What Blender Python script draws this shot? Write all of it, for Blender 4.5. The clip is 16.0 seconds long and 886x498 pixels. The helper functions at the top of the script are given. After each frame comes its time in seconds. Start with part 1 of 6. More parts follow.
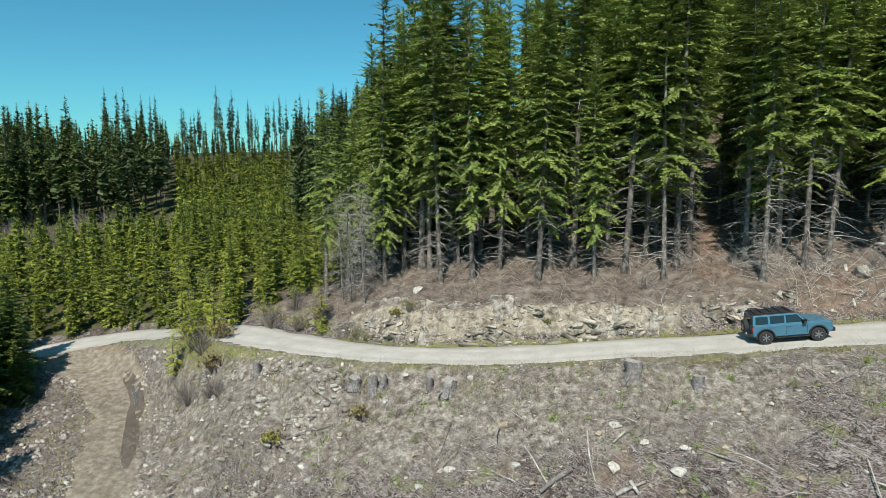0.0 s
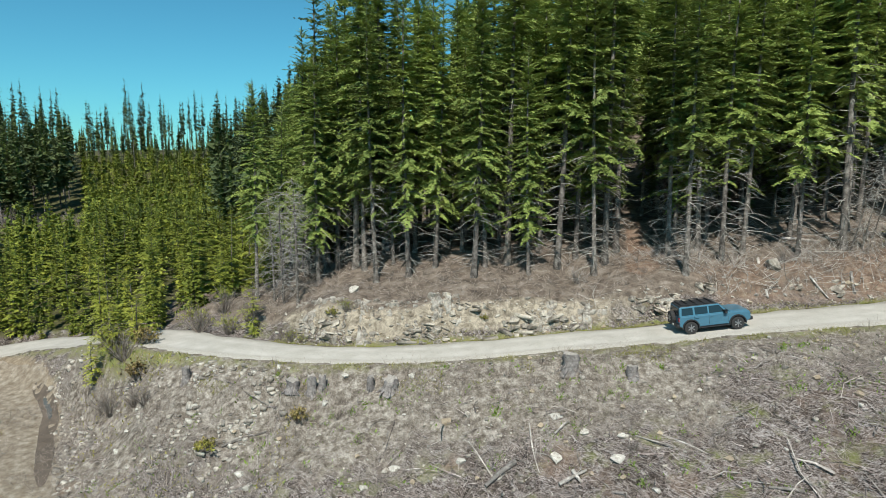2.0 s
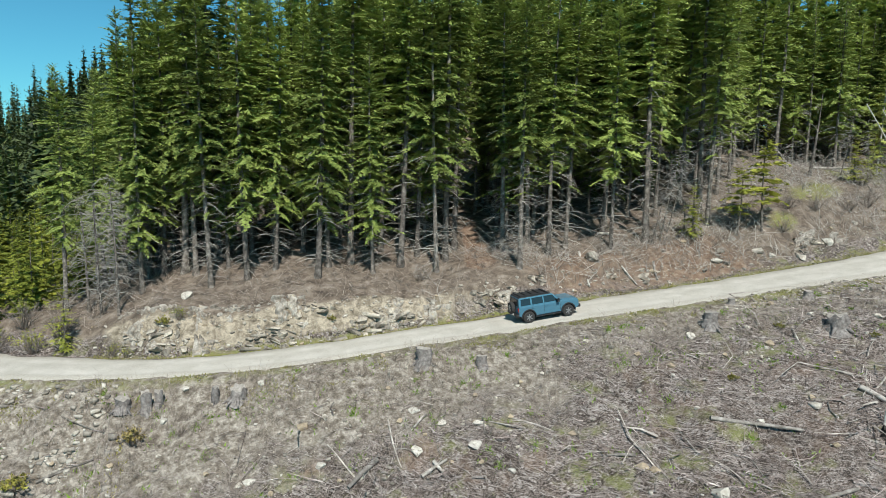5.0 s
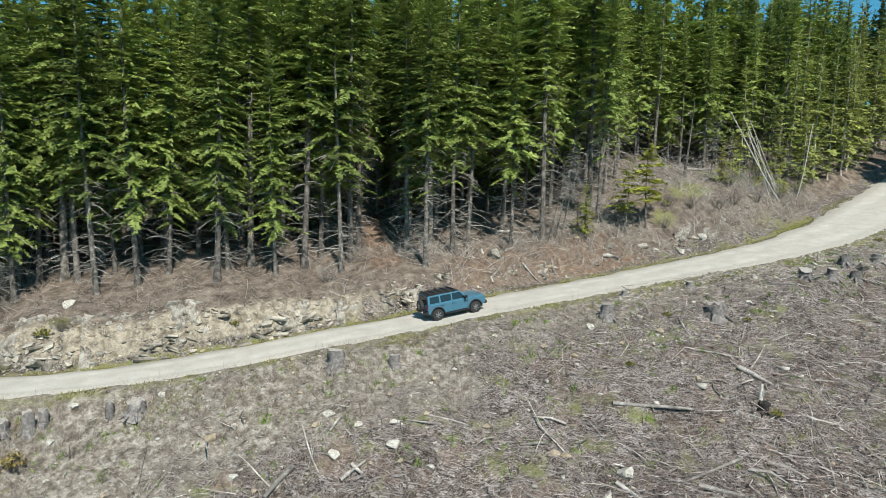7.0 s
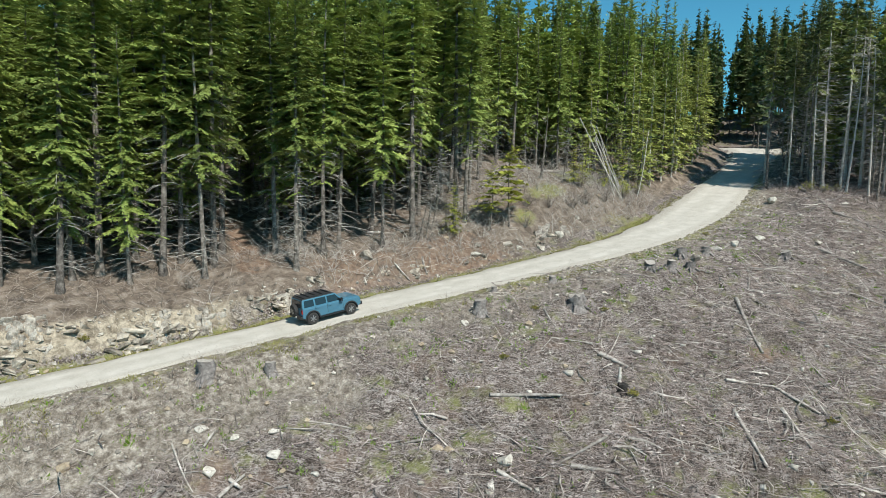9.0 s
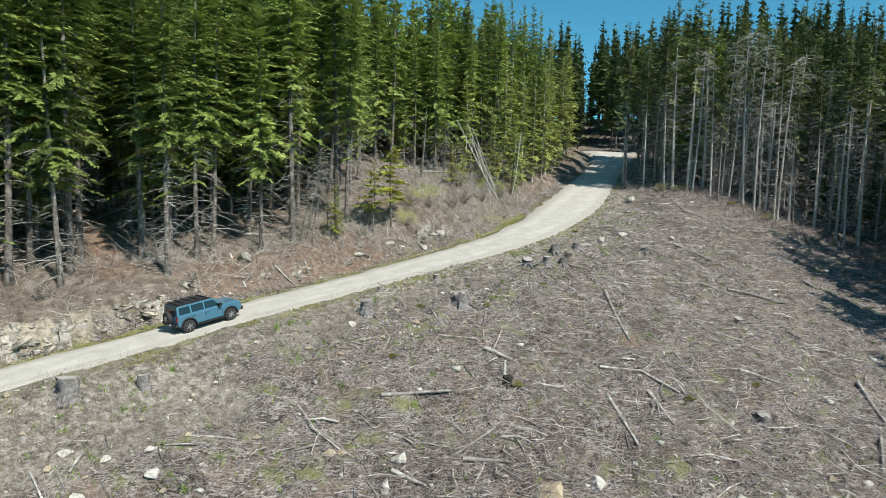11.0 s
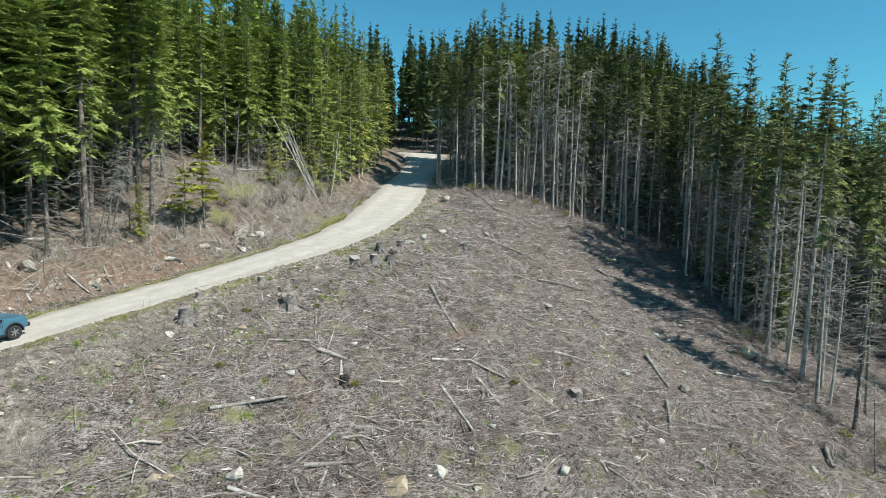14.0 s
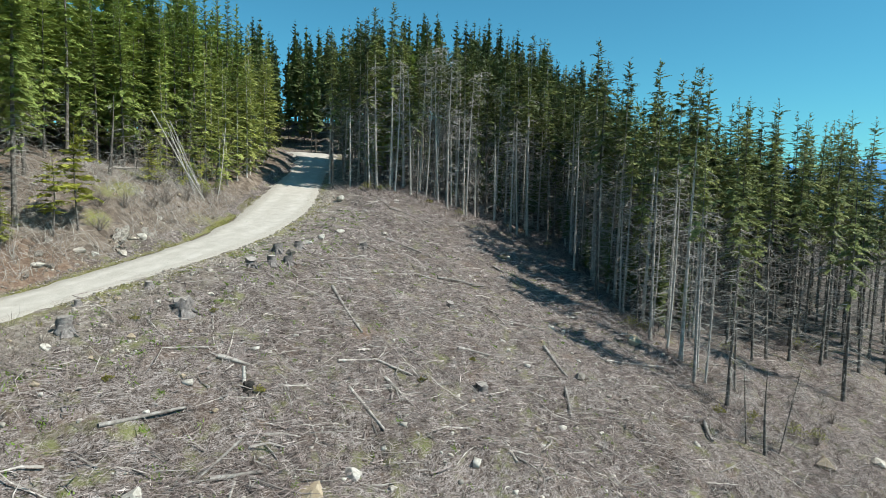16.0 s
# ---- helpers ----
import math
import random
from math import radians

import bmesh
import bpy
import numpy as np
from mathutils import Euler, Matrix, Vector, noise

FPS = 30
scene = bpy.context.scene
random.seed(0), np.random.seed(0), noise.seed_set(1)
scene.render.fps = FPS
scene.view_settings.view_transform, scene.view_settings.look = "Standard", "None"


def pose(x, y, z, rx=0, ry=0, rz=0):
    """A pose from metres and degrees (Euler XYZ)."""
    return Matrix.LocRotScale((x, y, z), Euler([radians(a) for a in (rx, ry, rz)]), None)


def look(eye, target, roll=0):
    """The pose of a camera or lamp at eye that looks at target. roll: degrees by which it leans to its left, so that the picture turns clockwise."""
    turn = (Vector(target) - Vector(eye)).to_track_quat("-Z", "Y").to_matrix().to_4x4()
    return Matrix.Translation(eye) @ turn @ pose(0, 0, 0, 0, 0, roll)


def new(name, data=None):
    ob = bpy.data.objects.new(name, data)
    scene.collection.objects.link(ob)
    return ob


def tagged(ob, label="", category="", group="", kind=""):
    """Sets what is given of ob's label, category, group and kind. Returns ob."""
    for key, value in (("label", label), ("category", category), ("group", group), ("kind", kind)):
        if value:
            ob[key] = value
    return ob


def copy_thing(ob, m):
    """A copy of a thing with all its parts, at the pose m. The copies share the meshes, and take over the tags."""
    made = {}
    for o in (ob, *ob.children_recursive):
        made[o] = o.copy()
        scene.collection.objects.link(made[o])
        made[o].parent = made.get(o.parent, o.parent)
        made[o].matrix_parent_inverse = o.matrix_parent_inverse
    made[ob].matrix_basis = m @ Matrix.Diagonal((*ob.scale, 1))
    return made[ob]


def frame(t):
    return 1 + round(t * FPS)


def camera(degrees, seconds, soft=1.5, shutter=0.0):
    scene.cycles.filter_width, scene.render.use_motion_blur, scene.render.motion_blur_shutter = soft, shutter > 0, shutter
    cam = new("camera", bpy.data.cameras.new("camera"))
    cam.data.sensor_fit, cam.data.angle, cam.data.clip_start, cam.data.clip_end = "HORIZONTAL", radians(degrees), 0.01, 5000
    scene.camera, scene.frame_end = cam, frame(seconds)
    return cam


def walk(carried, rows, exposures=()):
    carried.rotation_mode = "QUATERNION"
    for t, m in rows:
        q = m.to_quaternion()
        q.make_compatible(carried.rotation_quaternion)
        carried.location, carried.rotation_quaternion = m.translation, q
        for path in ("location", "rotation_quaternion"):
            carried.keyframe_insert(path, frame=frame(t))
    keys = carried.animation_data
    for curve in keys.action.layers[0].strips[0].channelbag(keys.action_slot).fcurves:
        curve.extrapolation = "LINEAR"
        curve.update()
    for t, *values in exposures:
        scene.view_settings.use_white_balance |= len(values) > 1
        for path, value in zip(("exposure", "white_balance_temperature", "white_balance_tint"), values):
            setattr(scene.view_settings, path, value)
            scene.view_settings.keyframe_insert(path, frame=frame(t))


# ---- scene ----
cam = camera(70.91, 16.0, 0.5)
PATH = [
    (0, (0.000, 0.003, 10.508), (-3.132, 49.507, 4.220), -0.02),
    (0.5, (-0.222, 0.042, 10.448), (-1.945, 49.615, 4.157), -0.01),
    (1, (-0.480, 0.076, 10.416), (-0.739, 49.677, 4.119), 0.05),
    (1.5, (-0.754, 0.103, 10.375), (0.533, 49.689, 4.082), 0.15),
    (2, (-1.027, 0.120, 10.328), (2.027, 49.632, 4.066), 0.26),
    (2.5, (-1.285, 0.153, 10.317), (3.870, 49.490, 4.050), 0.38),
    (3, (-1.552, 0.215, 10.283), (6.183, 49.218, 4.046), 0.50),
    (3.5, (-1.857, 0.307, 10.206), (8.197, 48.898, 4.058), 0.67),
    (4, (-2.179, 0.409, 10.156), (10.304, 48.440, 4.056), 0.81),
    (6.5, (-3.541, 0.866, 9.955), (19.355, 44.936, 4.157), 1.08),
    (7, (-3.861, 1.038, 9.998), (21.051, 43.998, 4.179), 1.18),
    (7.5, (-4.096, 1.191, 9.992), (23.027, 42.797, 4.224), 1.20),
    (8, (-4.289, 1.306, 9.910), (24.812, 41.577, 4.309), 1.21),
    (8.5, (-4.474, 1.425, 9.885), (27.028, 39.863, 4.397), 1.24),
    (9, (-4.665, 1.590, 9.879), (29.218, 37.956, 4.454), 1.24),
    (11.5, (-5.255, 2.316, 9.778), (36.740, 28.973, 4.702), 1.45),
    (12, (-5.324, 2.510, 9.742), (38.259, 26.503, 4.753), 1.46),
    (12.5, (-5.345, 2.782, 9.662), (39.723, 23.879, 4.790), 1.43),
    (13, (-5.377, 3.032, 9.565), (40.633, 22.014, 4.792), 1.44),
    (13.5, (-5.391, 3.303, 9.498), (41.200, 20.828, 4.788), 1.42),
    (14, (-5.474, 3.575, 9.424), (41.843, 19.059, 4.797), 1.42),
    (14.5, (-5.506, 3.854, 9.358), (42.518, 17.006, 4.803), 1.37),
    (15, (-5.493, 4.238, 9.243), (43.169, 14.835, 4.801), 1.32),
    (15.5, (-5.500, 4.565, 9.128), (43.608, 12.913, 4.794), 1.23),
    (16, (-5.487, 4.927, 9.051), (43.881, 11.607, 4.791), 1.23),
]
walk(cam, [(t, look(eye, target, roll)) for t, eye, target, roll in PATH], [(0, 0.17, 6350, 6.5), (5, 0.23, 6350, 6.5), (10, 0.33, 6330, 6.5), (16, 0.37, 6300, 6)])

# ---- daylight ----
SUN_TO = Vector((-0.15, -0.97, 1.2)).normalized()
world = bpy.data.worlds.new("sky")
scene.world = world
world.use_nodes = True
wn, wl = world.node_tree.nodes, world.node_tree.links
sky = wn.new("ShaderNodeTexSky")
sky.sky_type, sky.sun_disc = "NISHITA", False
sky.sun_elevation = math.asin(SUN_TO.z)
sky.sun_rotation = math.atan2(SUN_TO.x, SUN_TO.y)
sky.altitude, sky.air_density, sky.dust_density, sky.ozone_density = 600, 1.0, 0.7, 3.0
clean = wn.new("ShaderNodeMix")
clean.data_type, clean.blend_type = "RGBA", "MULTIPLY"
clean.inputs["Factor"].default_value, clean.inputs[7].default_value = 1.0, (0.45, 1.05, 1.035, 1)
wl.new(sky.outputs[0], clean.inputs[6])
wl.new(clean.outputs[2], wn["Background"].inputs[0])
wn["Background"].inputs[1].default_value = 0.095
sun = new("sun", bpy.data.lights.new("sun", "SUN"))
sun.data.energy, sun.data.angle, sun.data.color = 5.0, radians(0.5), (1.0, 0.93, 0.85)
sun.matrix_world = look(SUN_TO * 200, (0, 0, 0))


# ---- materials ----
def material(name, rough=0.9, metal=0.0, spec=0.3):
    m = bpy.data.materials.new(name)
    m.use_nodes = True
    b = m.node_tree.nodes["Principled BSDF"]
    b.inputs["Roughness"].default_value, b.inputs["Metallic"].default_value = rough, metal
    b.inputs["Specular IOR Level"].default_value = spec
    return m, m.node_tree.nodes, m.node_tree.links, b


def noise_node(n, l, scale, detail=4.0, rough=0.55, coords=None, warp=0.0):
    t = n.new("ShaderNodeTexNoise")
    t.inputs["Scale"].default_value, t.inputs["Detail"].default_value = scale, detail
    t.inputs["Roughness"].default_value, t.inputs["Distortion"].default_value = rough, warp
    if coords is None:
        coords = n.new("ShaderNodeTexCoord").outputs["Object"]
    l.new(coords, t.inputs["Vector"])
    return t.outputs["Fac"]


def ramp_node(n, l, fac, stops):
    r = n.new("ShaderNodeValToRGB")
    e = r.color_ramp.elements
    while len(e) < len(stops):
        e.new(0.5)
    for k, (pos, col) in zip(e, stops):
        k.position, k.color = pos, (*col, 1) if len(col) == 3 else col
    l.new(fac, r.inputs["Fac"])
    return r.outputs["Color"]


def mix_node(n, l, fac, a, b, how="MIX"):
    m = n.new("ShaderNodeMix")
    m.data_type, m.blend_type = "RGBA", how
    for sock, v in ((m.inputs["Factor"], fac), (m.inputs[6], a), (m.inputs[7], b)):
        if isinstance(v, (int, float)):
            sock.default_value = v
        elif isinstance(v, tuple):
            sock.default_value = (*v, 1)
        else:
            l.new(v, sock)
    return m.outputs[2]


def bump_node(n, l, b, height, strength, distance):
    k = n.new("ShaderNodeBump")
    k.inputs["Strength"].default_value, k.inputs["Distance"].default_value = strength, distance
    l.new(height, k.inputs["Height"])
    l.new(k.outputs[0], b.inputs["Normal"])


def attribute(n, name):
    a = n.new("ShaderNodeAttribute")
    a.attribute_name = name
    return a.outputs["Fac"]


def mottled(name, stops, scale, fine=8.0, rough=0.9, bump=0.3, depth=0.02, spec=0.25, vary=0.25, coords="Object"):
    """A surface of some tones in two scales, with fine relief; each object and each loose piece a little different."""
    m, n, l, b = material(name, rough, spec=spec)
    tc = n.new("ShaderNodeTexCoord").outputs[coords]
    col = ramp_node(n, l, noise_node(n, l, scale, 5, 0.6, tc), stops)
    f = noise_node(n, l, scale * fine, 4, 0.65, tc)
    col = mix_node(n, l, 0.35, col, ramp_node(n, l, f, [(0.3, (0.25, 0.25, 0.25)), (0.7, (0.85, 0.85, 0.85))]), "OVERLAY")
    if vary:
        isl, info, add = n.new("ShaderNodeNewGeometry"), n.new("ShaderNodeObjectInfo"), n.new("ShaderNodeMath")
        l.new(isl.outputs["Random Per Island"], add.inputs[0])
        l.new(info.outputs["Random"], add.inputs[1])
        fr = n.new("ShaderNodeMath")
        fr.operation = "FRACT"
        l.new(add.outputs[0], fr.inputs[0])
        lo, hi = 1 - vary, 1 + vary
        col = mix_node(n, l, 1.0, col, ramp_node(n, l, fr.outputs[0], [(0, (lo, lo, lo)), (1, (hi, hi, hi * 0.98))]), "MULTIPLY")
    l.new(col, b.inputs["Base Color"])
    if bump:
        bump_node(n, l, b, f, bump, depth)
    return m


def foliage(name, dark, mid, light, gloss=0.55, through_leaf=0.14, by_branch=False, holes=0.0, grain=19.0):
    m, n, l, b = material(name, gloss, spec=0.25)
    isl, info = n.new("ShaderNodeNewGeometry"), n.new("ShaderNodeObjectInfo")
    add = n.new("ShaderNodeMath")
    add.operation = "MULTIPLY_ADD"
    l.new(info.outputs["Random"], add.inputs[0])
    add.inputs[1].default_value = 0.45
    half = n.new("ShaderNodeMath")
    half.operation = "MULTIPLY"
    half.inputs[1].default_value = 0.55
    l.new(isl.outputs["Random Per Island"], half.inputs[0])
    if by_branch:
        half.inputs[1].default_value, add.inputs[1].default_value = 0.30, 0.38
        tone = n.new("ShaderNodeMath")
        tone.operation = "MULTIPLY_ADD"
        l.new(attribute(n, "tone"), tone.inputs[0])
        tone.inputs[1].default_value = 0.32
        l.new(half.outputs[0], tone.inputs[2])
        half = tone
    l.new(half.outputs[0], add.inputs[2])
    col = ramp_node(n, l, add.outputs[0], [(0.05, dark), (0.5, mid), (0.95, light)])
    l.new(col, b.inputs["Base Color"])
    t = n.new("ShaderNodeBsdfTranslucent")
    l.new(col, t.inputs["Color"])
    mx = n.new("ShaderNodeMixShader")
    mx.inputs[0].default_value = through_leaf
    l.new(b.outputs[0], mx.inputs[1])
    l.new(t.outputs[0], mx.inputs[2])
    out = mx.outputs[0]
    if holes:
        # single needles with gaps between them
        tc = n.new("ShaderNodeTexCoord").outputs["Object"]
        cut = ramp_node(n, l, noise_node(n, l, grain, 2, 0.65, tc), [(holes - 0.02, (1, 1, 1)), (holes + 0.02, (0, 0, 0))])
        clear, gap = n.new("ShaderNodeBsdfTransparent"), n.new("ShaderNodeMixShader")
        l.new(cut, gap.inputs[0])
        l.new(out, gap.inputs[1])
        l.new(clear.outputs[0], gap.inputs[2])
        out = gap.outputs[0]
    l.new(out, n["Material Output"].inputs["Surface"])
    return m


def ground_material():
    m, n, l, b = material("ground", 0.95, spec=0.15)
    tc = n.new("ShaderNodeTexCoord").outputs["Object"]
    big, mid, fine = noise_node(n, l, 0.16, 4, 0.6, tc), noise_node(n, l, 1.1, 5, 0.65, tc, 0.4), noise_node(n, l, 9.0, 5, 0.7, tc)
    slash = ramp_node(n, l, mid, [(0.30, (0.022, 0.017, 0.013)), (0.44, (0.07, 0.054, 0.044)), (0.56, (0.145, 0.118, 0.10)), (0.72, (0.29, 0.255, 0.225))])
    # a mat of fine twigs lying all ways
    for k, (turn, size) in enumerate(((0.4, 1.0), (1.5, 1.9), (2.5, 1.3), (3.4, 2.6))):
        mp = n.new("ShaderNodeMapping")
        mp.vector_type = "TEXTURE"
        mp.inputs["Rotation"].default_value, mp.inputs["Scale"].default_value = (0, 0, turn), (1.35, 0.42, 1.0)
        mp.inputs["Location"].default_value = (7.3 * k, 3.1 * k, 0)
        l.new(tc, mp.inputs[0])
        thread = noise_node(n, l, size, 2.0, 0.55, mp.outputs[0], 1.6)
        twig = ramp_node(n, l, thread, [(0.44, (0, 0, 0)), (0.475, (0.85, 0.85, 0.85)), (0.50, (0.85, 0.85, 0.85)), (0.53, (0, 0, 0))])
        # near-black band beside each twig: shade between twigs painted into the colour
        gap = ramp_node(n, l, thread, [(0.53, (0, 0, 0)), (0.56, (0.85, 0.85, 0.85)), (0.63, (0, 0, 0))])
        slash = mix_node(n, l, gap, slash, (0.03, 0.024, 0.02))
        slash = mix_node(n, l, twig, slash, ((0.27, 0.235, 0.215), (0.15, 0.12, 0.105), (0.39, 0.355, 0.335), (0.22, 0.185, 0.168))[k])
    red = ramp_node(n, l, noise_node(n, l, 0.33, 5, 0.65, tc), [(0.55, (0, 0, 0)), (0.72, (0.55, 0.55, 0.55))])
    slash = mix_node(n, l, red, slash, (0.17, 0.115, 0.083))
    moss = ramp_node(n, l, noise_node(n, l, 0.55, 6, 0.7, tc), [(0.54, (0, 0, 0)), (0.68, (0.75, 0.75, 0.75))])
    slash = mix_node(n, l, moss, slash, (0.15, 0.16, 0.05))
    stones = ramp_node(n, l, noise_node(n, l, 2.4, 6, 0.75, tc), [(0.32, (0.06, 0.048, 0.037)), (0.47, (0.165, 0.14, 0.113)), (0.66, (0.39, 0.355, 0.305))])
    duff = ramp_node(n, l, mid, [(0.28, (0.05, 0.04, 0.032)), (0.5, (0.145, 0.115, 0.09)), (0.72, (0.27, 0.23, 0.19))])
    scrub = ramp_node(n, l, mid, [(0.3, (0.035, 0.036, 0.016)), (0.7, (0.12, 0.115, 0.05))])
    # broad patches of lighter and of darker slash
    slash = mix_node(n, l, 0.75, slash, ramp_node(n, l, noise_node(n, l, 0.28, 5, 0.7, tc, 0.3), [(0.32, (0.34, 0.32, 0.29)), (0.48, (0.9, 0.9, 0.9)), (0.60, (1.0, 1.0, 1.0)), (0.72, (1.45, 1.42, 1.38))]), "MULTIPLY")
    edge = mix_node(n, l, 0.5, mid, big)
    def zone(base, top, name):
        a = attribute(n, name)
        k = n.new("ShaderNodeMath")
        k.operation = "MULTIPLY_ADD"
        l.new(edge, k.inputs[0])
        k.inputs[1].default_value = 0.9
        l.new(a, k.inputs[2])
        return mix_node(n, l, ramp_node(n, l, k.outputs[0], [(0.80, (0, 0, 0)), (1.0, (1, 1, 1))]), base, top)
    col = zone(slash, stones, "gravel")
    col = zone(col, duff, "duff")
    col = zone(col, scrub, "scrub")
    col = zone(col, ramp_node(n, l, noise_node(n, l, 3.0, 5, 0.7, tc), [(0.35, (0.20, 0.165, 0.09)), (0.6, (0.17, 0.19, 0.055))]), "verge")
    rock = ramp_node(n, l, noise_node(n, l, 1.7, 6, 0.75, tc, 0.6), [(0.3, (0.07, 0.056, 0.042)), (0.45, (0.20, 0.168, 0.125)), (0.60, (0.38, 0.33, 0.255)), (0.75, (0.32, 0.24, 0.15))])
    col = zone(col, ramp_node(n, l, mid, [(0.3, (0.13, 0.098, 0.064)), (0.5, (0.22, 0.175, 0.122)), (0.7, (0.31, 0.26, 0.19))]), "dirt")
    col = zone(col, rock, "rock")
    col = zone(col, ramp_node(n, l, noise_node(n, l, 2.0, 6, 0.7, tc), [(0.3, (0.078, 0.052, 0.037)), (0.5, (0.17, 0.115, 0.082)), (0.7, (0.29, 0.228, 0.172))]), "soil")
    col = mix_node(n, l, 0.4, col, ramp_node(n, l, fine, [(0.3, (0.2, 0.2, 0.2)), (0.7, (0.9, 0.9, 0.9))]), "OVERLAY")
    l.new(col, b.inputs["Base Color"])
    bump_node(n, l, b, mix_node(n, l, 0.5, fine, mid), 0.9, 0.12)
    return m


def road_material():
    m, n, l, b = material("road_gravel", 0.92, spec=0.2)
    tc = n.new("ShaderNodeTexCoord").outputs["Object"]
    lane = attribute(n, "lane")
    fine = noise_node(n, l, 14, 5, 0.75, tc)
    col = ramp_node(n, l, noise_node(n, l, 0.7, 5, 0.6, tc), [(0.3, (0.40, 0.375, 0.325)), (0.7, (0.52, 0.49, 0.44))])
    loose = ramp_node(n, l, fine, [(0.3, (0.27, 0.245, 0.20)), (0.7, (0.47, 0.44, 0.39))])
    k = n.new("ShaderNodeMath")
    k.operation = "MULTIPLY_ADD"
    l.new(noise_node(n, l, 1.3, 4, 0.6, tc), k.inputs[0])
    k.inputs[1].default_value = 0.7
    l.new(lane, k.inputs[2])
    col = mix_node(n, l, ramp_node(n, l, k.outputs[0], [(0.5, (0, 0, 0)), (0.95, (0.85, 0.85, 0.85))]), col, loose)
    col = mix_node(n, l, 0.22, col, ramp_node(n, l, fine, [(0.3, (0.25, 0.25, 0.25)), (0.7, (0.8, 0.8, 0.8))]), "OVERLAY")
    l.new(col, b.inputs["Base Color"])
    bump_node(n, l, b, fine, 0.5, 0.03)
    return m


GROUND, GRAVEL = ground_material(), road_material()
NEEDLE = foliage("fir_needles", (0.06, 0.08, 0.026), (0.245, 0.31, 0.078), (0.42, 0.495, 0.14), by_branch=True, holes=0.45)
NEEDLE_DENSE = foliage("dense_fir_needles", (0.058, 0.08, 0.025), (0.23, 0.29, 0.072), (0.43, 0.50, 0.135), by_branch=True, holes=0.40)
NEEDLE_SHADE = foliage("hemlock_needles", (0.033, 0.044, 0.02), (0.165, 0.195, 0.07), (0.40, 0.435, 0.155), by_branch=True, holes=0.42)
NEEDLE_YOUNG = foliage("young_needles", (0.055, 0.07, 0.014), (0.20, 0.235, 0.037), (0.44, 0.45, 0.075), by_branch=True, holes=0.34)
NEEDLE_SAPLING = foliage("sapling_needles", (0.17, 0.185, 0.03), (0.29, 0.31, 0.05), (0.46, 0.45, 0.085), by_branch=True, holes=0.42)
NEEDLE_PALE = foliage("pale_hemlock_needles", (0.12, 0.14, 0.045), (0.31, 0.35, 0.10), (0.54, 0.58, 0.18), by_branch=True, holes=0.40)
NEEDLE_FAR = foliage("dark_needles", (0.03, 0.044, 0.02), (0.095, 0.125, 0.048), (0.21, 0.24, 0.085), by_branch=True)
NEEDLE_DARK = foliage("spruce_needles", (0.03, 0.045, 0.014), (0.10, 0.14, 0.03), (0.25, 0.30, 0.06), by_branch=True, holes=0.36)
GRASS = foliage("grass_blades", (0.11, 0.107, 0.03), (0.20, 0.195, 0.055), (0.31, 0.29, 0.11))
OLIVE = foliage("olive_leaves", (0.14, 0.135, 0.03), (0.26, 0.245, 0.05), (0.40, 0.365, 0.09))
WEED = foliage("weed_leaves", (0.10, 0.17, 0.02), (0.17, 0.27, 0.035), (0.26, 0.36, 0.07))
BARK = mottled("bark", [(0.3, (0.05, 0.043, 0.037)), (0.5, (0.135, 0.12, 0.106)), (0.7, (0.29, 0.268, 0.24))], 3.0, 6, 0.95, 0.8, 0.04)
GREY_BARK = mottled("grey_bark", [(0.3, (0.20, 0.184, 0.165)), (0.5, (0.39, 0.364, 0.33)), (0.7, (0.60, 0.57, 0.53))], 3.0, 6, 0.95, 0.6, 0.03)
DEAD = mottled("grey_dead_wood", [(0.3, (0.30, 0.275, 0.25)), (0.7, (0.56, 0.53, 0.495))], 4.0, 6, 0.9, 0.5, 0.02)
LOGWOOD = mottled("weathered_log", [(0.3, (0.17, 0.15, 0.13)), (0.5, (0.28, 0.255, 0.23)), (0.7, (0.46, 0.43, 0.395))], 3.0, 6, 0.9, 0.6, 0.02, vary=0.45)
DRY_TWIG = mottled("grey_dead_twigs", [(0.3, (0.20, 0.183, 0.165)), (0.7, (0.44, 0.414, 0.38))], 4.0, 6, 0.9, 0.0, vary=0.4)
STICK = mottled("weathered_sticks", [(0.3, (0.085, 0.066, 0.059)), (0.5, (0.195, 0.160, 0.149)), (0.72, (0.47, 0.43, 0.405))], 1.5, 6, 0.9, 0.3, 0.01, vary=0.6)
STONE = mottled("stone", [(0.3, (0.16, 0.14, 0.115)), (0.5, (0.31, 0.28, 0.24)), (0.7, (0.48, 0.445, 0.395))], 2.0, 6, 0.9, 0.6, 0.03, vary=0.45)
STUMP_BARK = mottled("stump_bark", [(0.3, (0.10, 0.089, 0.084)), (0.7, (0.29, 0.265, 0.252))], 5.0, 5, 0.95, 0.8, 0.03)
CUT_WOOD = mottled("cut_wood", [(0.3, (0.21, 0.19, 0.168)), (0.7, (0.38, 0.352, 0.32))], 6.0, 5, 0.85, 0.3, 0.01)
BRUSH = mottled("dry_brush", [(0.3, (0.14, 0.115, 0.097)), (0.7, (0.35, 0.305, 0.268))], 2.0, 5, 0.95, 0.0, vary=0.5)


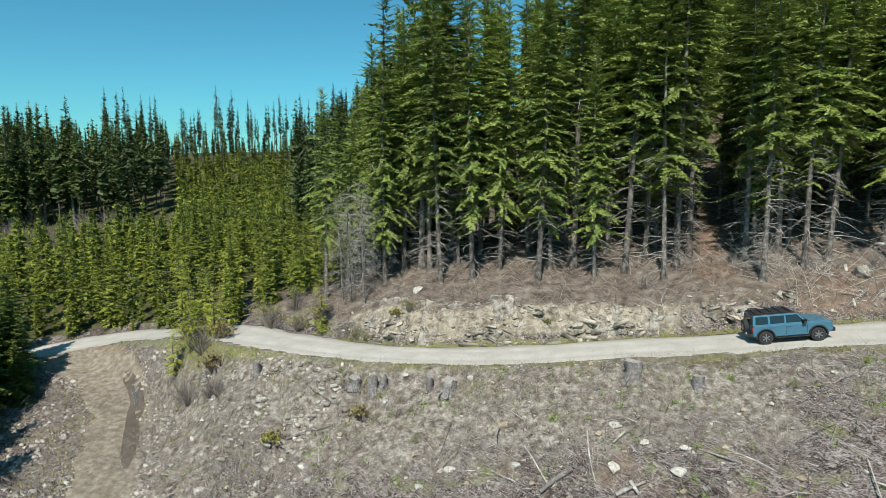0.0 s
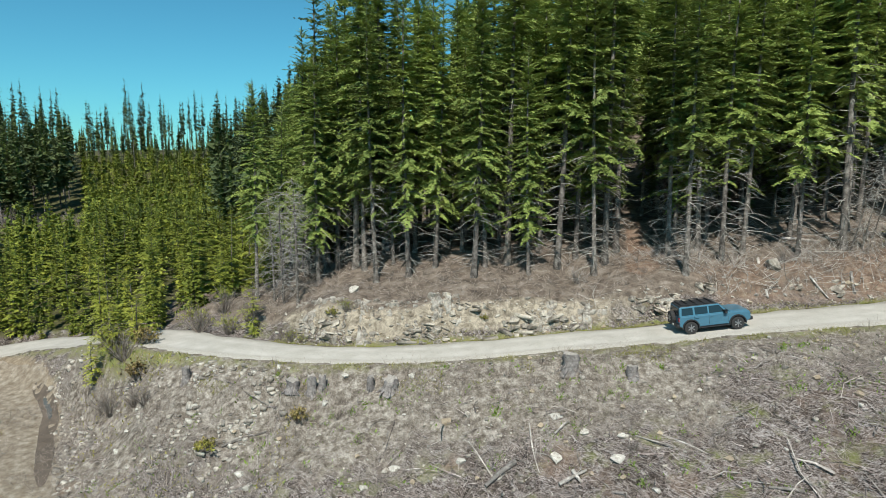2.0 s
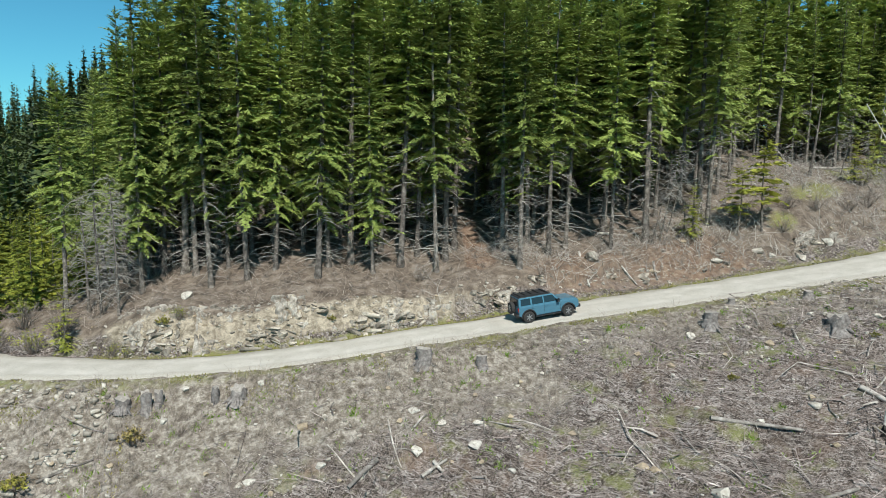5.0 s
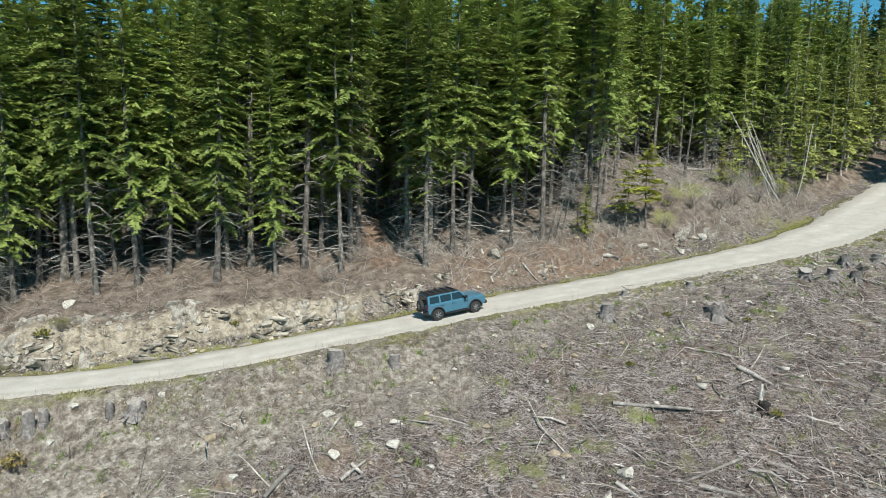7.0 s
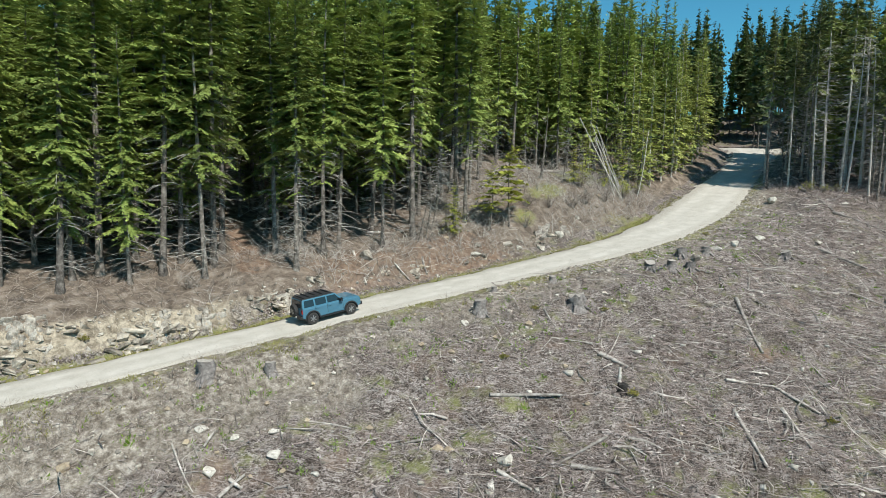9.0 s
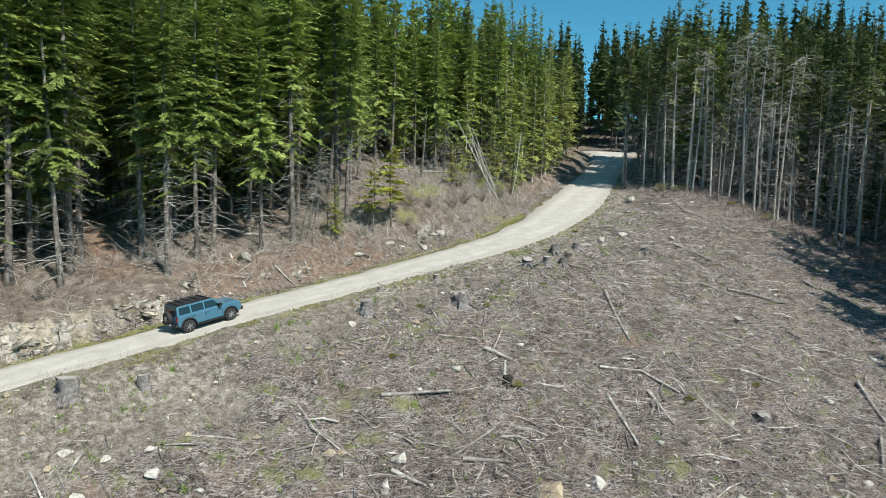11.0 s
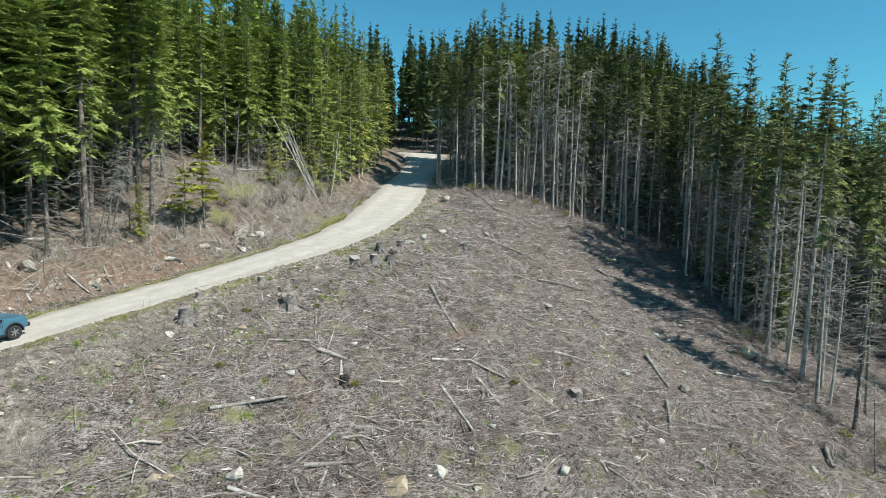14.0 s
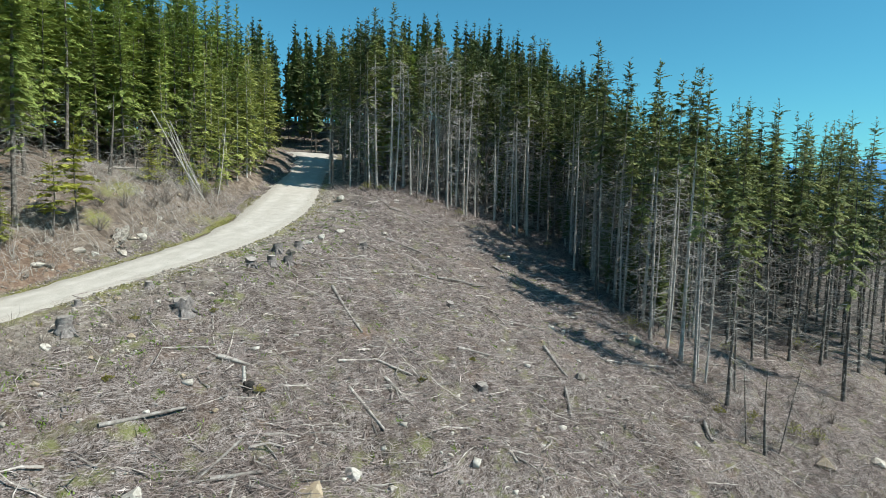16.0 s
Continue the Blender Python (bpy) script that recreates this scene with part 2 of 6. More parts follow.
# ---- shape of the land ----
CLEARCUT = (-7.1, 6.4, 11.3, -0.2, -0.2, 1.3)
ROAD = [(-92, 20, -11.5, 2.4), (-70, 32, -9.2, 2.4), (-52, 44.5, -7.2, 2.4), (-42, 51.5, -6.1, 2.3), (-34, 55.5, -5.2, 2.2), (-27, 52.6, -4.0, 2.2),
        (-21, 47.96, -2.36, 2.28), (-15, 44.11, -2.0, 2.17), (-8, 40.93, -1.81, 1.8), (0, 39.52, -1.52, 1.8), (8, 39.69, -0.98, 1.95),
        (15, 39.04, -0.27, 2.0), (22, 38.5, 0.57, 2.2), (30, 37.46, 1.42, 2.5), (38, 36.09, 2.44, 2.6), (46, 35.25, 3.35, 3.0),
        (54, 35.05, 4.24, 3.2), (62, 35.69, 5.28, 3.4), (70, 36.75, 6.53, 3.7), (80, 38.92, 8.35, 3.8), (90, 41.13, 10.52, 3.4),
        (100, 43.0, 13.0, 3.1), (110, 45.2, 15.6, 3.4), (117, 48.5, 17.0, 4.4), (124, 55, 17.6, 4.4), (130, 66, 17.8, 3.4), (135, 82, 18.0, 2.6)]
SPUR = [(-38, 52.5, -6.2, 2.8), (-32.4, 49.2, -6.9, 3.0), (-28.3, 45.0, -7.5, 2.6), (-26.6, 41.5, -8.0, 2.6), (-24.9, 38.0, -8.45, 2.5), (-23.4, 35.0, -8.85, 2.4), (-20.0, 28.5, -9.6, 2.3), (-16, 20, -10.8, 2.2), (-10, 8, -13, 2.2)]


def spline(points, step=0.6):
    """Even samples of a smooth line through the points."""
    p = np.array(points, float)
    p = np.vstack([2 * p[0] - p[1], p, 2 * p[-1] - p[-2]])
    out = []
    for a, b, c, d in zip(p, p[1:], p[2:], p[3:]):
        n = max(2, int(np.linalg.norm((c - b)[:2]) / step))
        t = np.arange(n)[:, None] / n
        out.append(0.5 * (2 * b + (c - a) * t + (2 * a - 5 * b + 4 * c - d) * t**2 + (3 * b - a - 3 * c + d) * t**3))
    return np.vstack(out + [p[-2:-1]])


def ramp(a, b, x):
    t = np.clip((x - a) / (b - a), 0, 1)
    return t * t * (3 - 2 * t)


class Lumps:
    """Smooth random lumps over the plan, from -1 to 1."""

    def __init__(self, seed):
        self.grid = np.random.RandomState(seed).uniform(-1, 1, (256, 256))

    def __call__(self, x, y, size):
        u, v = np.asarray(x, float) / size + 1000.3, np.asarray(y, float) / size + 1000.7
        i, j = np.floor(u).astype(int), np.floor(v).astype(int)
        fu, fv = u - i, v - j
        fu, fv = fu * fu * (3 - 2 * fu), fv * fv * (3 - 2 * fv)
        g = lambda a, b: self.grid[a % 256, b % 256]
        return (g(i, j) * (1 - fu) + g(i + 1, j) * fu) * (1 - fv) + (g(i, j + 1) * (1 - fu) + g(i + 1, j + 1) * fu) * fv


lumps = Lumps(7)
road_line, spur_line = spline(ROAD), spline(SPUR)


def beside(line, x, y):
    """For places: the nearest sample of the line, and the distance to it (to the left is positive)."""
    x, y = np.ravel(x), np.ravel(y)
    way = np.gradient(line[:, :2], axis=0)
    way /= np.linalg.norm(way, axis=1, keepdims=True)
    near, off = np.empty(len(x), int), np.empty(len(x))
    for k in range(0, len(x), 20000):
        dx, dy = x[k:k + 20000, None] - line[:, 0], y[k:k + 20000, None] - line[:, 1]
        n = np.argmin(dx * dx + dy * dy, axis=1)
        r = np.arange(len(n))
        d = np.hypot(dx[r, n], dy[r, n])
        near[k:k + 20000], off[k:k + 20000] = n, d * np.sign(way[n, 0] * dy[r, n] - way[n, 1] * dx[r, n])
    return near, off


def lay_of_land(x, y):
    """Heights of the ground, and how far each place lies uphill (+) or downhill (-) of the road's edge."""
    near, off = beside(road_line, x, y)
    sx, _, zr, hw = road_line[near].T
    up, down = np.maximum(off - hw, 0), np.maximum(-off - hw, 0)
    # uphill: ditch, cut bank, hillside
    rise = np.interp(sx, [-60, -30, -22, -14, -8, 15, 25, 38, 48, 56, 63, 72, 85, 120], [0.4, 0.6, 1.2, 1.8, 2.3, 2.3, 2.3, 2.6, 4.6, 5.6, 4.2, 2.2, 1.6, 1.0])
    wide = np.interp(sx, [-30, -12, -8, 15, 25, 38, 56, 70, 90], [4, 4, 3.0, 3.2, 4.2, 6.0, 8.0, 6, 5])
    tilt = np.interp(sx, [-60, -34, -27, -21, -12, 0, 60, 80, 110, 130], [0.05, 0.06, 0.09, 0.16, 0.24, 0.27, 0.25, 0.21, 0.13, 0.04])
    over = np.maximum(up - wide, 0)
    bank = zr - 0.22 * ramp(0, 0.7, up) * (1 - ramp(0.9, 1.8, up)) + rise * ramp(0.8, wide, up) + tilt * 130 * (1 - np.exp(-over / 130))
    # downhill: fill slope on to the wide clear-cut side
    a, b = (x - 30) / 30, (y - 10) / 30
    a, b = np.clip(a, -2.4, 4), np.clip(b, -2.5, 3)
    side = CLEARCUT[0] + CLEARCUT[1] * a + CLEARCUT[2] * b + CLEARCUT[3] * a * a + CLEARCUT[4] * a * b + CLEARCUT[5] * b * b
    side = np.where(x < -14, side + (np.minimum(-8.2 + 0.05 * (y - 40), zr) - side) * ramp(-14, -26, x), side)
    fill = zr - 0.05 * down - 0.62 * np.maximum(down - 0.5, 0)
    k = 0.8
    slope = np.where(down > 0, k * np.logaddexp(fill / k, side / k), zr)
    slope = np.minimum(slope, zr + 0.03 * down)
    z = np.where(off >= 0, bank, slope)
    # the spur track, cut in beside the nose
    n2, o2 = beside(spur_line, x, y)
    o2 = np.abs(o2)
    zs = spur_line[n2, 2]
    blend = ramp(0, 5.5, o2 - spur_line[n2, 3]) * 1.0
    blend = np.where(np.abs(off) < hw + 0.6, 1, np.maximum(blend, ramp(4.0, 0.8, down)))
    z = zs + (z - zs) * np.where(off >= 0, 1, blend)
    return z, off - np.sign(off) * np.minimum(hw, np.abs(off)), o2 - spur_line[n2, 3]


def lines(lo, hi, step, out):
    mid = np.arange(lo, hi + step / 2, step)
    far = np.cumsum(step * 1.19 ** np.arange(1, 60))
    far = far[far < out]
    return np.r_[lo - far[::-1], mid, hi + far]


GX, GY = lines(-44, 112, 0.5, 3600), lines(-34, 62, 0.5, 3600)
gx, gy = [a.ravel() for a in np.meshgrid(GX, GY, indexing="ij")]
gz, g_off, g_spur = lay_of_land(gx, gy)
shape = (len(GX), len(GY))


def blurred(z, keep, times):
    z = z.reshape(shape).copy()
    keep = keep.reshape(shape)
    for _ in range(times):
        p = np.pad(z, 1, mode="edge")
        z = z + (1 - keep) * ((p[:-2, 1:-1] + p[2:, 1:-1] + p[1:-1, :-2] + p[1:-1, 2:]) / 4 - z)
    return z.ravel()


gz = blurred(gz, ramp(9, 2.5, np.abs(g_off)), 40)
# far away the land falls to a valley in the south and stays level elsewhere
far = np.hypot(gx - 20, gy - 30)
gz = gz * ramp(900, 260, far) + (1 - ramp(900, 260, far)) * np.where(gy > 0, np.minimum(gz, 30), -60)
# the rise beyond the plantation in the north-west
gz += 18 * ramp(130, 290, far) * ramp(900, 500, far) * (gx < 0) * (gy > 60) * ramp(-0.10, -0.3, gx / np.maximum(gy, 1))
gz += 9 * ramp(98, 150, gx) * ramp(-25, 0, gy) * ramp(42, 30, gy) * ramp(600, 300, far) + 10 * ramp(138, 170, gx) * ramp(28, 42, gy) * ramp(140, 100, gy) * ramp(600, 300, far)
# the wooded hill behind the stand
gz += 22 * ramp(-0.31, -0.10, gx / np.maximum(gy, 1)) * ramp(85, 175, gy) * ramp(700, 400, far) * ramp(105, 70, gx)
wild = ramp(0.3, 2.5, np.abs(g_off)) * ramp(0.0, 1.5, g_spur)
gz += wild * (0.34 * lumps(gx, gy, 5.0) + 0.25 * lumps(gx + 40, gy, 1.9) + 0.15 * lumps(gx, gy + 70, 0.9))
gz -= 0.10 * (g_off == 0)
# broken ground beside the spur
gz += wild * (g_off < 0) * ramp(-5, -14, gx) * ramp(-45, -36, gx) * (0.30 * lumps(gx + 11, gy, 1.4) + 0.22 * lumps(gx, gy + 31, 0.8))


def ground(x, y):
    """The ground's height at a place."""
    x, y = np.asarray(x, float), np.asarray(y, float)
    i = np.clip(np.searchsorted(GX, x) - 1, 0, len(GX) - 2)
    j = np.clip(np.searchsorted(GY, y) - 1, 0, len(GY) - 2)
    u, v = (x - GX[i]) / (GX[i + 1] - GX[i]), (y - GY[j]) / (GY[j + 1] - GY[j])
    z = gz.reshape(shape)
    return (z[i, j] * (1 - u) + z[i + 1, j] * u) * (1 - v) + (z[i, j + 1] * (1 - u) + z[i + 1, j + 1] * u) * v


# ---- mesh helpers ----
def mesh_of(name, verts, faces, mats, index=None, smooth=False):
    """A mesh from an array of places and an array of faces with one number of corners each."""
    me = bpy.data.meshes.new(name)
    verts, faces = np.asarray(verts, np.float32), np.asarray(faces, np.int32)
    me.vertices.add(len(verts))
    me.vertices.foreach_set("co", verts.ravel())
    k = faces.shape[1]
    me.loops.add(faces.size)
    me.loops.foreach_set("vertex_index", faces.ravel())
    me.polygons.add(len(faces))
    me.polygons.foreach_set("loop_start", np.arange(0, faces.size, k, dtype=np.int32))
    for m in mats if isinstance(mats, (list, tuple)) else [mats]:
        me.materials.append(m)
    if index is not None:
        me.polygons.foreach_set("material_index", np.asarray(index, np.int32))
    if smooth:
        me.polygons.foreach_set("use_smooth", np.ones(len(faces), bool))
    me.update(calc_edges=True)
    return me


def thing(name, at=(0, 0, 0), label="", category="", group="", kind=""):
    ob = new(name)
    ob.location = at
    return tagged(ob, label, category, group, kind)


def part(name, data, material, parent, label=""):
    """Links a bmesh or a mesh as one mesh object under a thing or a part."""
    if isinstance(data, bmesh.types.BMesh):
        me = bpy.data.meshes.new(name)
        data.to_mesh(me)
        data.free()
        data = me
    if material is not None and not data.materials:
        data.materials.append(material)
    ob = new(name, data)
    ob.parent = parent
    return tagged(ob, label)


def attribute_of(me, name, values):
    me.attributes.new(name, "FLOAT", "POINT").data.foreach_set("value", np.asarray(values, np.float32))


# ---- ground and road ----
nx, ny = shape
cell = np.arange((nx - 1) * (ny - 1))
ci, cj = cell // (ny - 1), cell % (ny - 1)
quads = np.stack([ci * ny + cj, (ci + 1) * ny + cj, (ci + 1) * ny + cj + 1, ci * ny + cj + 1], 1)
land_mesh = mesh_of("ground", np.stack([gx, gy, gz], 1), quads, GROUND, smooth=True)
near_road = np.where(gx < 16, 1.15 * ramp(15, 2.5, -g_off), ramp(11, 1.5, -g_off)) * (g_off <= 0)
attribute_of(land_mesh, "gravel", np.where(g_off <= 0, near_road * 0.57 * ramp(-30, -14, gx) + 0.22 * ramp(-3.2, -0.6, g_off) * (gx > 16), 0.35 * ramp(1.5, 0.3, g_off)) + 0.4 * ramp(5.0, 1.5, g_spur) * (g_off <= 0) * ramp(-12, -20, gx))
attribute_of(land_mesh, "duff", 0.95 * ramp(1.2, 3.4, g_off) * ramp(-30, -18, gx) + 0.3 * ramp(86, 96, gx + 0.6 * np.abs(gy - 20) * (gy < 20)) * (g_off <= 0))
attribute_of(land_mesh, "scrub", 0.95 * ramp(1, 3, g_off) * ramp(-22, -30, gx) + 0.9 * ramp(180, 260, far))
attribute_of(land_mesh, "verge", 0.5 * ramp(0.0, 0.4, g_off) * ramp(1.7, 1.1, g_off) * ramp(-14, -9, gx) * ramp(74, 60, gx) + 0.45 * ramp(0.1, -0.3, g_off) * ramp(-2.6, -0.8, g_off) + 1.0 * np.exp(-((gx - 62) / 3.5) ** 2 - ((gy - 49) / 2.4) ** 2) + 0.75 * np.exp(-((gx - 53) / 4.0) ** 2 - ((gy - 46.0) / 2.0) ** 2) + 0.65 * np.exp(-((gx - 46) / 2.0) ** 2 - ((gy - 43.5) / 1.5) ** 2) + 0.35 * ramp(136, 142, gx) * ramp(40, 46, gy) * ramp(130, 100, gy) * (gx < 260) + 0.5 * np.exp(-((gx - 62) / 6) ** 2 - ((gy - 41.5) / 1.6) ** 2) + (0.17 + 0.12 * lumps(gx, gy, 3.0)) * ramp(0.5, 1.6, g_spur) * ramp(9, 5, g_spur) * (g_off < -0.5) * ramp(-14, -18, gx) + 0.25 * ramp(-1.5, -4, g_off) * ramp(-9, -5, g_off) * ramp(16, 4, gx) * ramp(-25, -15, gx))
attribute_of(land_mesh, "rock", 0.58 * (g_off > 0.9) * ramp(-12, -9, gx) * ramp(24, 10, gx) * ramp(0.9, 1.5, g_off) * ramp(3.6, 2.6, g_off))
red_earth = sum(0.48 * np.exp(-((gx - x) / r) ** 2 - ((gy - y) / (0.6 * r)) ** 2) for x, y, r in ((6.5, 29.3, 2.6), (1.5, 30.5, 1.8), (12, 27, 1.8), (41, 17.5, 2.6), (33, 16, 1.6), (60, 19, 3.0), (27, 19.5, 1.5), (47, 9, 2.2), (-23.2, 46.2, 1.6), (-21.2, 36.0, 1.4), (-29.5, 40.5, 1.5), (-27.0, 43.0, 1.3), (-19.4, 33.6, 1.2)))
attribute_of(land_mesh, "soil", red_earth + 0.9 * np.exp(-((gx - 17.3 - 0.33 * (gy - 47)) / 1.3) ** 2) * ramp(44.5, 47, gy) * ramp(59, 55, gy) + 0.5 * (g_off > 0.9) * ramp(14, 24, gx) * ramp(46, 38, gx) * ramp(0.8, 1.6, g_off) * ramp(8, 5, g_off))
attribute_of(land_mesh, "dirt", 0.62 * ramp(0.2, -1.0, g_spur) * (g_off < 0))
tagged(new("ground", land_mesh), "steep clear-cut hillside of brown soil, stones and moss", "ground", kind="structure")

across = np.array([-1.25, -1.0, -0.72, -0.5, -0.25, 0, 0.25, 0.5, 0.72, 1.0, 1.25])
crown_z = np.array([-0.30, 0.015, 0.05, 0.035, 0.075, 0.085, 0.075, 0.035, 0.05, 0.015, -0.30])
lane_v = np.array([1.0, 0.85, 0.45, 0.0, 0.28, 0.32, 0.28, 0.0, 0.45, 0.85, 1.0])


def ribbon(line, profile, name, uneven):
    way = np.gradient(line[:, :2], axis=0)
    way /= np.linalg.norm(way, axis=1, keepdims=True)
    side = np.stack([-way[:, 1], way[:, 0]], 1)
    v = line[:, None, :2] + side[:, None] * (across[:, None] * line[:, None, 3:4])
    edge = np.abs(across) > 0.9
    v = v + side[:, None] * (edge[:, None] * uneven * lumps(v[..., 0], v[..., 1], 1.4)[..., None])
    z = line[:, None, 2] + profile + 0.02 * lumps(v[..., 0], v[..., 1], 1.1)
    n, k = len(line), len(across)
    i, j = [a.ravel() for a in np.meshgrid(np.arange(n - 1), np.arange(k - 1), indexing="ij")]
    f = np.stack([i * k + j + 1, i * k + j, (i + 1) * k + j, (i + 1) * k + j + 1], 1)
    me = mesh_of(name, np.dstack([v, z]).reshape(-1, 3), f, GRAVEL, smooth=True)
    attribute_of(me, "lane", np.tile(lane_v, n))
    return me


tagged(new("road", ribbon(road_line, crown_z, "road", 0.35)), "pale dusty gravel logging road with worn wheel tracks", "road", kind="structure")


# ---- trees ----
def spray(rng, twigs, wide, corners=4, leaf=1.0):
    """One flat branch of needles along +x, a metre long: leaves of three or four corners on both sides."""
    t = np.linspace(0.06, 1.0, twigs) ** 1.15
    out = []
    for side in (-1, 1):
        tt = np.clip(t + rng.uniform(-0.04, 0.04, twigs), 0.03, 1)
        base = np.stack([tt, 0 * tt, 0.10 * tt - 0.26 * tt**2], 1)
        ang = side * rng.uniform(0.2, 1.35, twigs)
        ln = leaf * (0.30 * (1 - tt) ** 0.7 + 0.14) * rng.uniform(0.45, 1.35, twigs)
        d = np.stack([np.cos(ang), np.sin(ang), rng.uniform(-0.6, 0.1, twigs)], 1)
        n = np.stack([-np.sin(ang), np.cos(ang), rng.uniform(-0.8, 0.8, twigs)], 1)
        w = (wide * ln * rng.uniform(0.7, 1.2, twigs))[:, None]
        a, tip = base, base + d * ln[:, None]
        mid = base + d * ln[:, None] * 0.45
        out.append(np.stack([a, mid - n * w, tip, mid + n * w] if corners == 4 else [a - n * w * 0.75, tip, a + d * ln[:, None] * 0.3 + n * w], 1))
    return np.concatenate(out)


def crown_mesh(name, rng, height, low, reach, branches, twigs, mat, wide=0.26, droop=0.25, ragged=0.3, peak=0.85, corners=4, thin=0.0, leaf=0.85):
    """Whorls of flat branches round the trunk; thin leaves out more of the lower ones."""
    kinds = [spray(rng, twigs, wide, corners, leaf) for _ in range(8)]
    quads, tones = [], []
    whorls = max(6, branches // 5)
    levels = (np.arange(whorls) + rng.uniform(0.1, 0.9, whorls)) / whorls
    for f0 in levels:
        vigour, turn = rng.uniform(0.72, 1.12), rng.uniform(0, 6.3)
        for k in range(5):
            f = min(1.0, max(0.0, f0 + rng.normal() * 0.8 / whorls))
            if rng.uniform() < thin * max(0.0, 1 - f / 0.55) + 0.06 * (f < 0.85):
                continue
            a = turn + k * 1.2566 + rng.uniform(-0.65, 0.65)
            z = low + (height - low) * f
            body = (1 - f) ** peak * min(1.0, 0.62 + 1.8 * f)
            r = (reach * body + 0.22) * rng.uniform(1 - ragged, 1 + ragged * 0.7) * vigour
            s = kinds[rng.randint(8)] * (r, r * rng.uniform(0.7, 1.3), r * rng.uniform(0.6, 1.3))
            tilt = droop * (1 - f) * rng.uniform(0.2, 1.6) - 0.75 * f**3 - 0.06
            c, sn = math.cos(tilt), math.sin(tilt)
            x, y, zz = s[..., 0] * c + s[..., 2] * sn, s[..., 1], -s[..., 0] * sn + s[..., 2] * c
            ca, sa = math.cos(a), math.sin(a)
            quads.append(np.stack([x * ca - y * sa, x * sa + y * ca, zz + z], -1))
            tones.append(np.full(len(s) * corners, rng.uniform()))
    q = np.concatenate(quads)
    n = len(q)
    me = mesh_of(name, q.reshape(-1, 3), np.arange(n * corners).reshape(n, corners), mat)
    attribute_of(me, "tone", np.concatenate(tones))
    return me


def limb(points, radii, sides=6):
    """Corners and faces of a tapered tube along the points."""
    p, r = np.array(points, float), np.array(radii, float)
    way = np.gradient(p, axis=0)
    way /= np.linalg.norm(way, axis=1, keepdims=True) + 1e-9
    aside = np.cross(way, (0.13, 0.31, 0.94) if abs(way[0][2]) < 0.9 else (1, 0.1, 0))
    aside /= np.linalg.norm(aside, axis=1, keepdims=True) + 1e-9
    up = np.cross(way, aside)
    a = np.arange(sides) * 2 * math.pi / sides
    v = p[:, None] + r[:, None, None] * (np.cos(a)[:, None] * aside[:, None] + np.sin(a)[:, None] * up[:, None])
    n = len(p)
    i, j = [q.ravel() for q in np.meshgrid(np.arange(n - 1), np.arange(sides), indexing="ij")]
    f = np.stack([i * sides + j, i * sides + (j + 1) % sides, (i + 1) * sides + (j + 1) % sides, (i + 1) * sides + j], 1)
    return v.reshape(-1, 3), f


def joined(pieces):
    vs, fs, n = [], [], 0
    for v, f in pieces:
        vs.append(v)
        fs.append(f + n)
        n += len(v)
    return np.vstack(vs), np.vstack(fs)


def trunk_mesh(name, rng, height, radius, mat, bow=0.25, sides=7, stop=1.0):
    t = np.array([-0.02, 0.012, 0.035, 0.10, 0.25, 0.45, 0.65, 0.85, 1.0]) * stop
    bend = rng.uniform(-bow, bow, 2)
    p = np.stack([bend[0] * np.sin(t * 2.5), bend[1] * np.sin(t * 3.1), t * height], 1)
    r = radius * np.array([1.75, 1.45, 1.12, 1.0, 0.86, 0.68, 0.48, 0.24, 0.05 if stop == 1.0 else 0.2])
    return mesh_of(name, *limb(p, r, sides), mat, smooth=True)


def dead_limbs(name, rng, lo, hi, count, length, mat, sag=0.15, forks=1):
    pieces = []
    for _ in range(count):
        z, a, ln = rng.uniform(lo, hi), rng.uniform(0, 2 * math.pi), length * rng.uniform(0.35, 1.2)
        d = np.array([math.cos(a), math.sin(a), rng.uniform(-0.35, 0.15)])
        kink = rng.uniform(-0.15, 0.15, 3)
        p = [(0, 0, z), d * ln * 0.5 + (0, 0, z) + kink * ln * 0.4, d * ln + (0, 0, z - sag * ln) + kink * ln]
        pieces.append(limb(p, [0.030, 0.020, 0.007], 3))
        for _ in range(forks):
            b = np.array(p[1]) + (np.array(p[2]) - np.array(p[1])) * rng.uniform(0, 0.6)
            e = b + (d + rng.uniform(-0.8, 0.8, 3)) * ln * 0.35
            pieces.append(limb([b, e], [0.011, 0.004], 3))
    return mesh_of(name, *joined(pieces), mat)


def conifer(name, seed, height, low, reach, branches, twigs, mat, radius, label, group, category="tree", snags=26, snag_len=1.5, bark=BARK, dry=DRY_TWIG, **more):
    rng = np.random.RandomState(seed)
    ob = thing(name, (0, 0, -500), label, category, group)
    part("trunk", trunk_mesh("trunk", rng, height, radius, bark), None, ob)
    tagged(part("crown", crown_mesh("crown", rng, height, low, reach, branches, twigs, mat, **more), None, ob), kind="stuff")
    if snags:
        part("deadwood", dead_limbs("deadwood", rng, 0.8, low + 0.25 * (height - low), snags, snag_len, dry), None, ob, "bare grey dead lower branches")["kind"] = "stuff"
    return ob


def dead_tree(name, seed, height, radius, count, length, label, group, stop=1.0):
    rng = np.random.RandomState(seed)
    ob = thing(name, (0, 0, -500), label, "dead tree", group)
    part("trunk", trunk_mesh("trunk", rng, height, radius, BARK, 0.3, stop=stop), None, ob)
    if count:
        part("deadwood", dead_limbs("deadwood", rng, height * 0.12, height * 0.97 * stop, count, length, DRY_TWIG, 0.35, 3), None, ob)["kind"] = "stuff"
    return ob


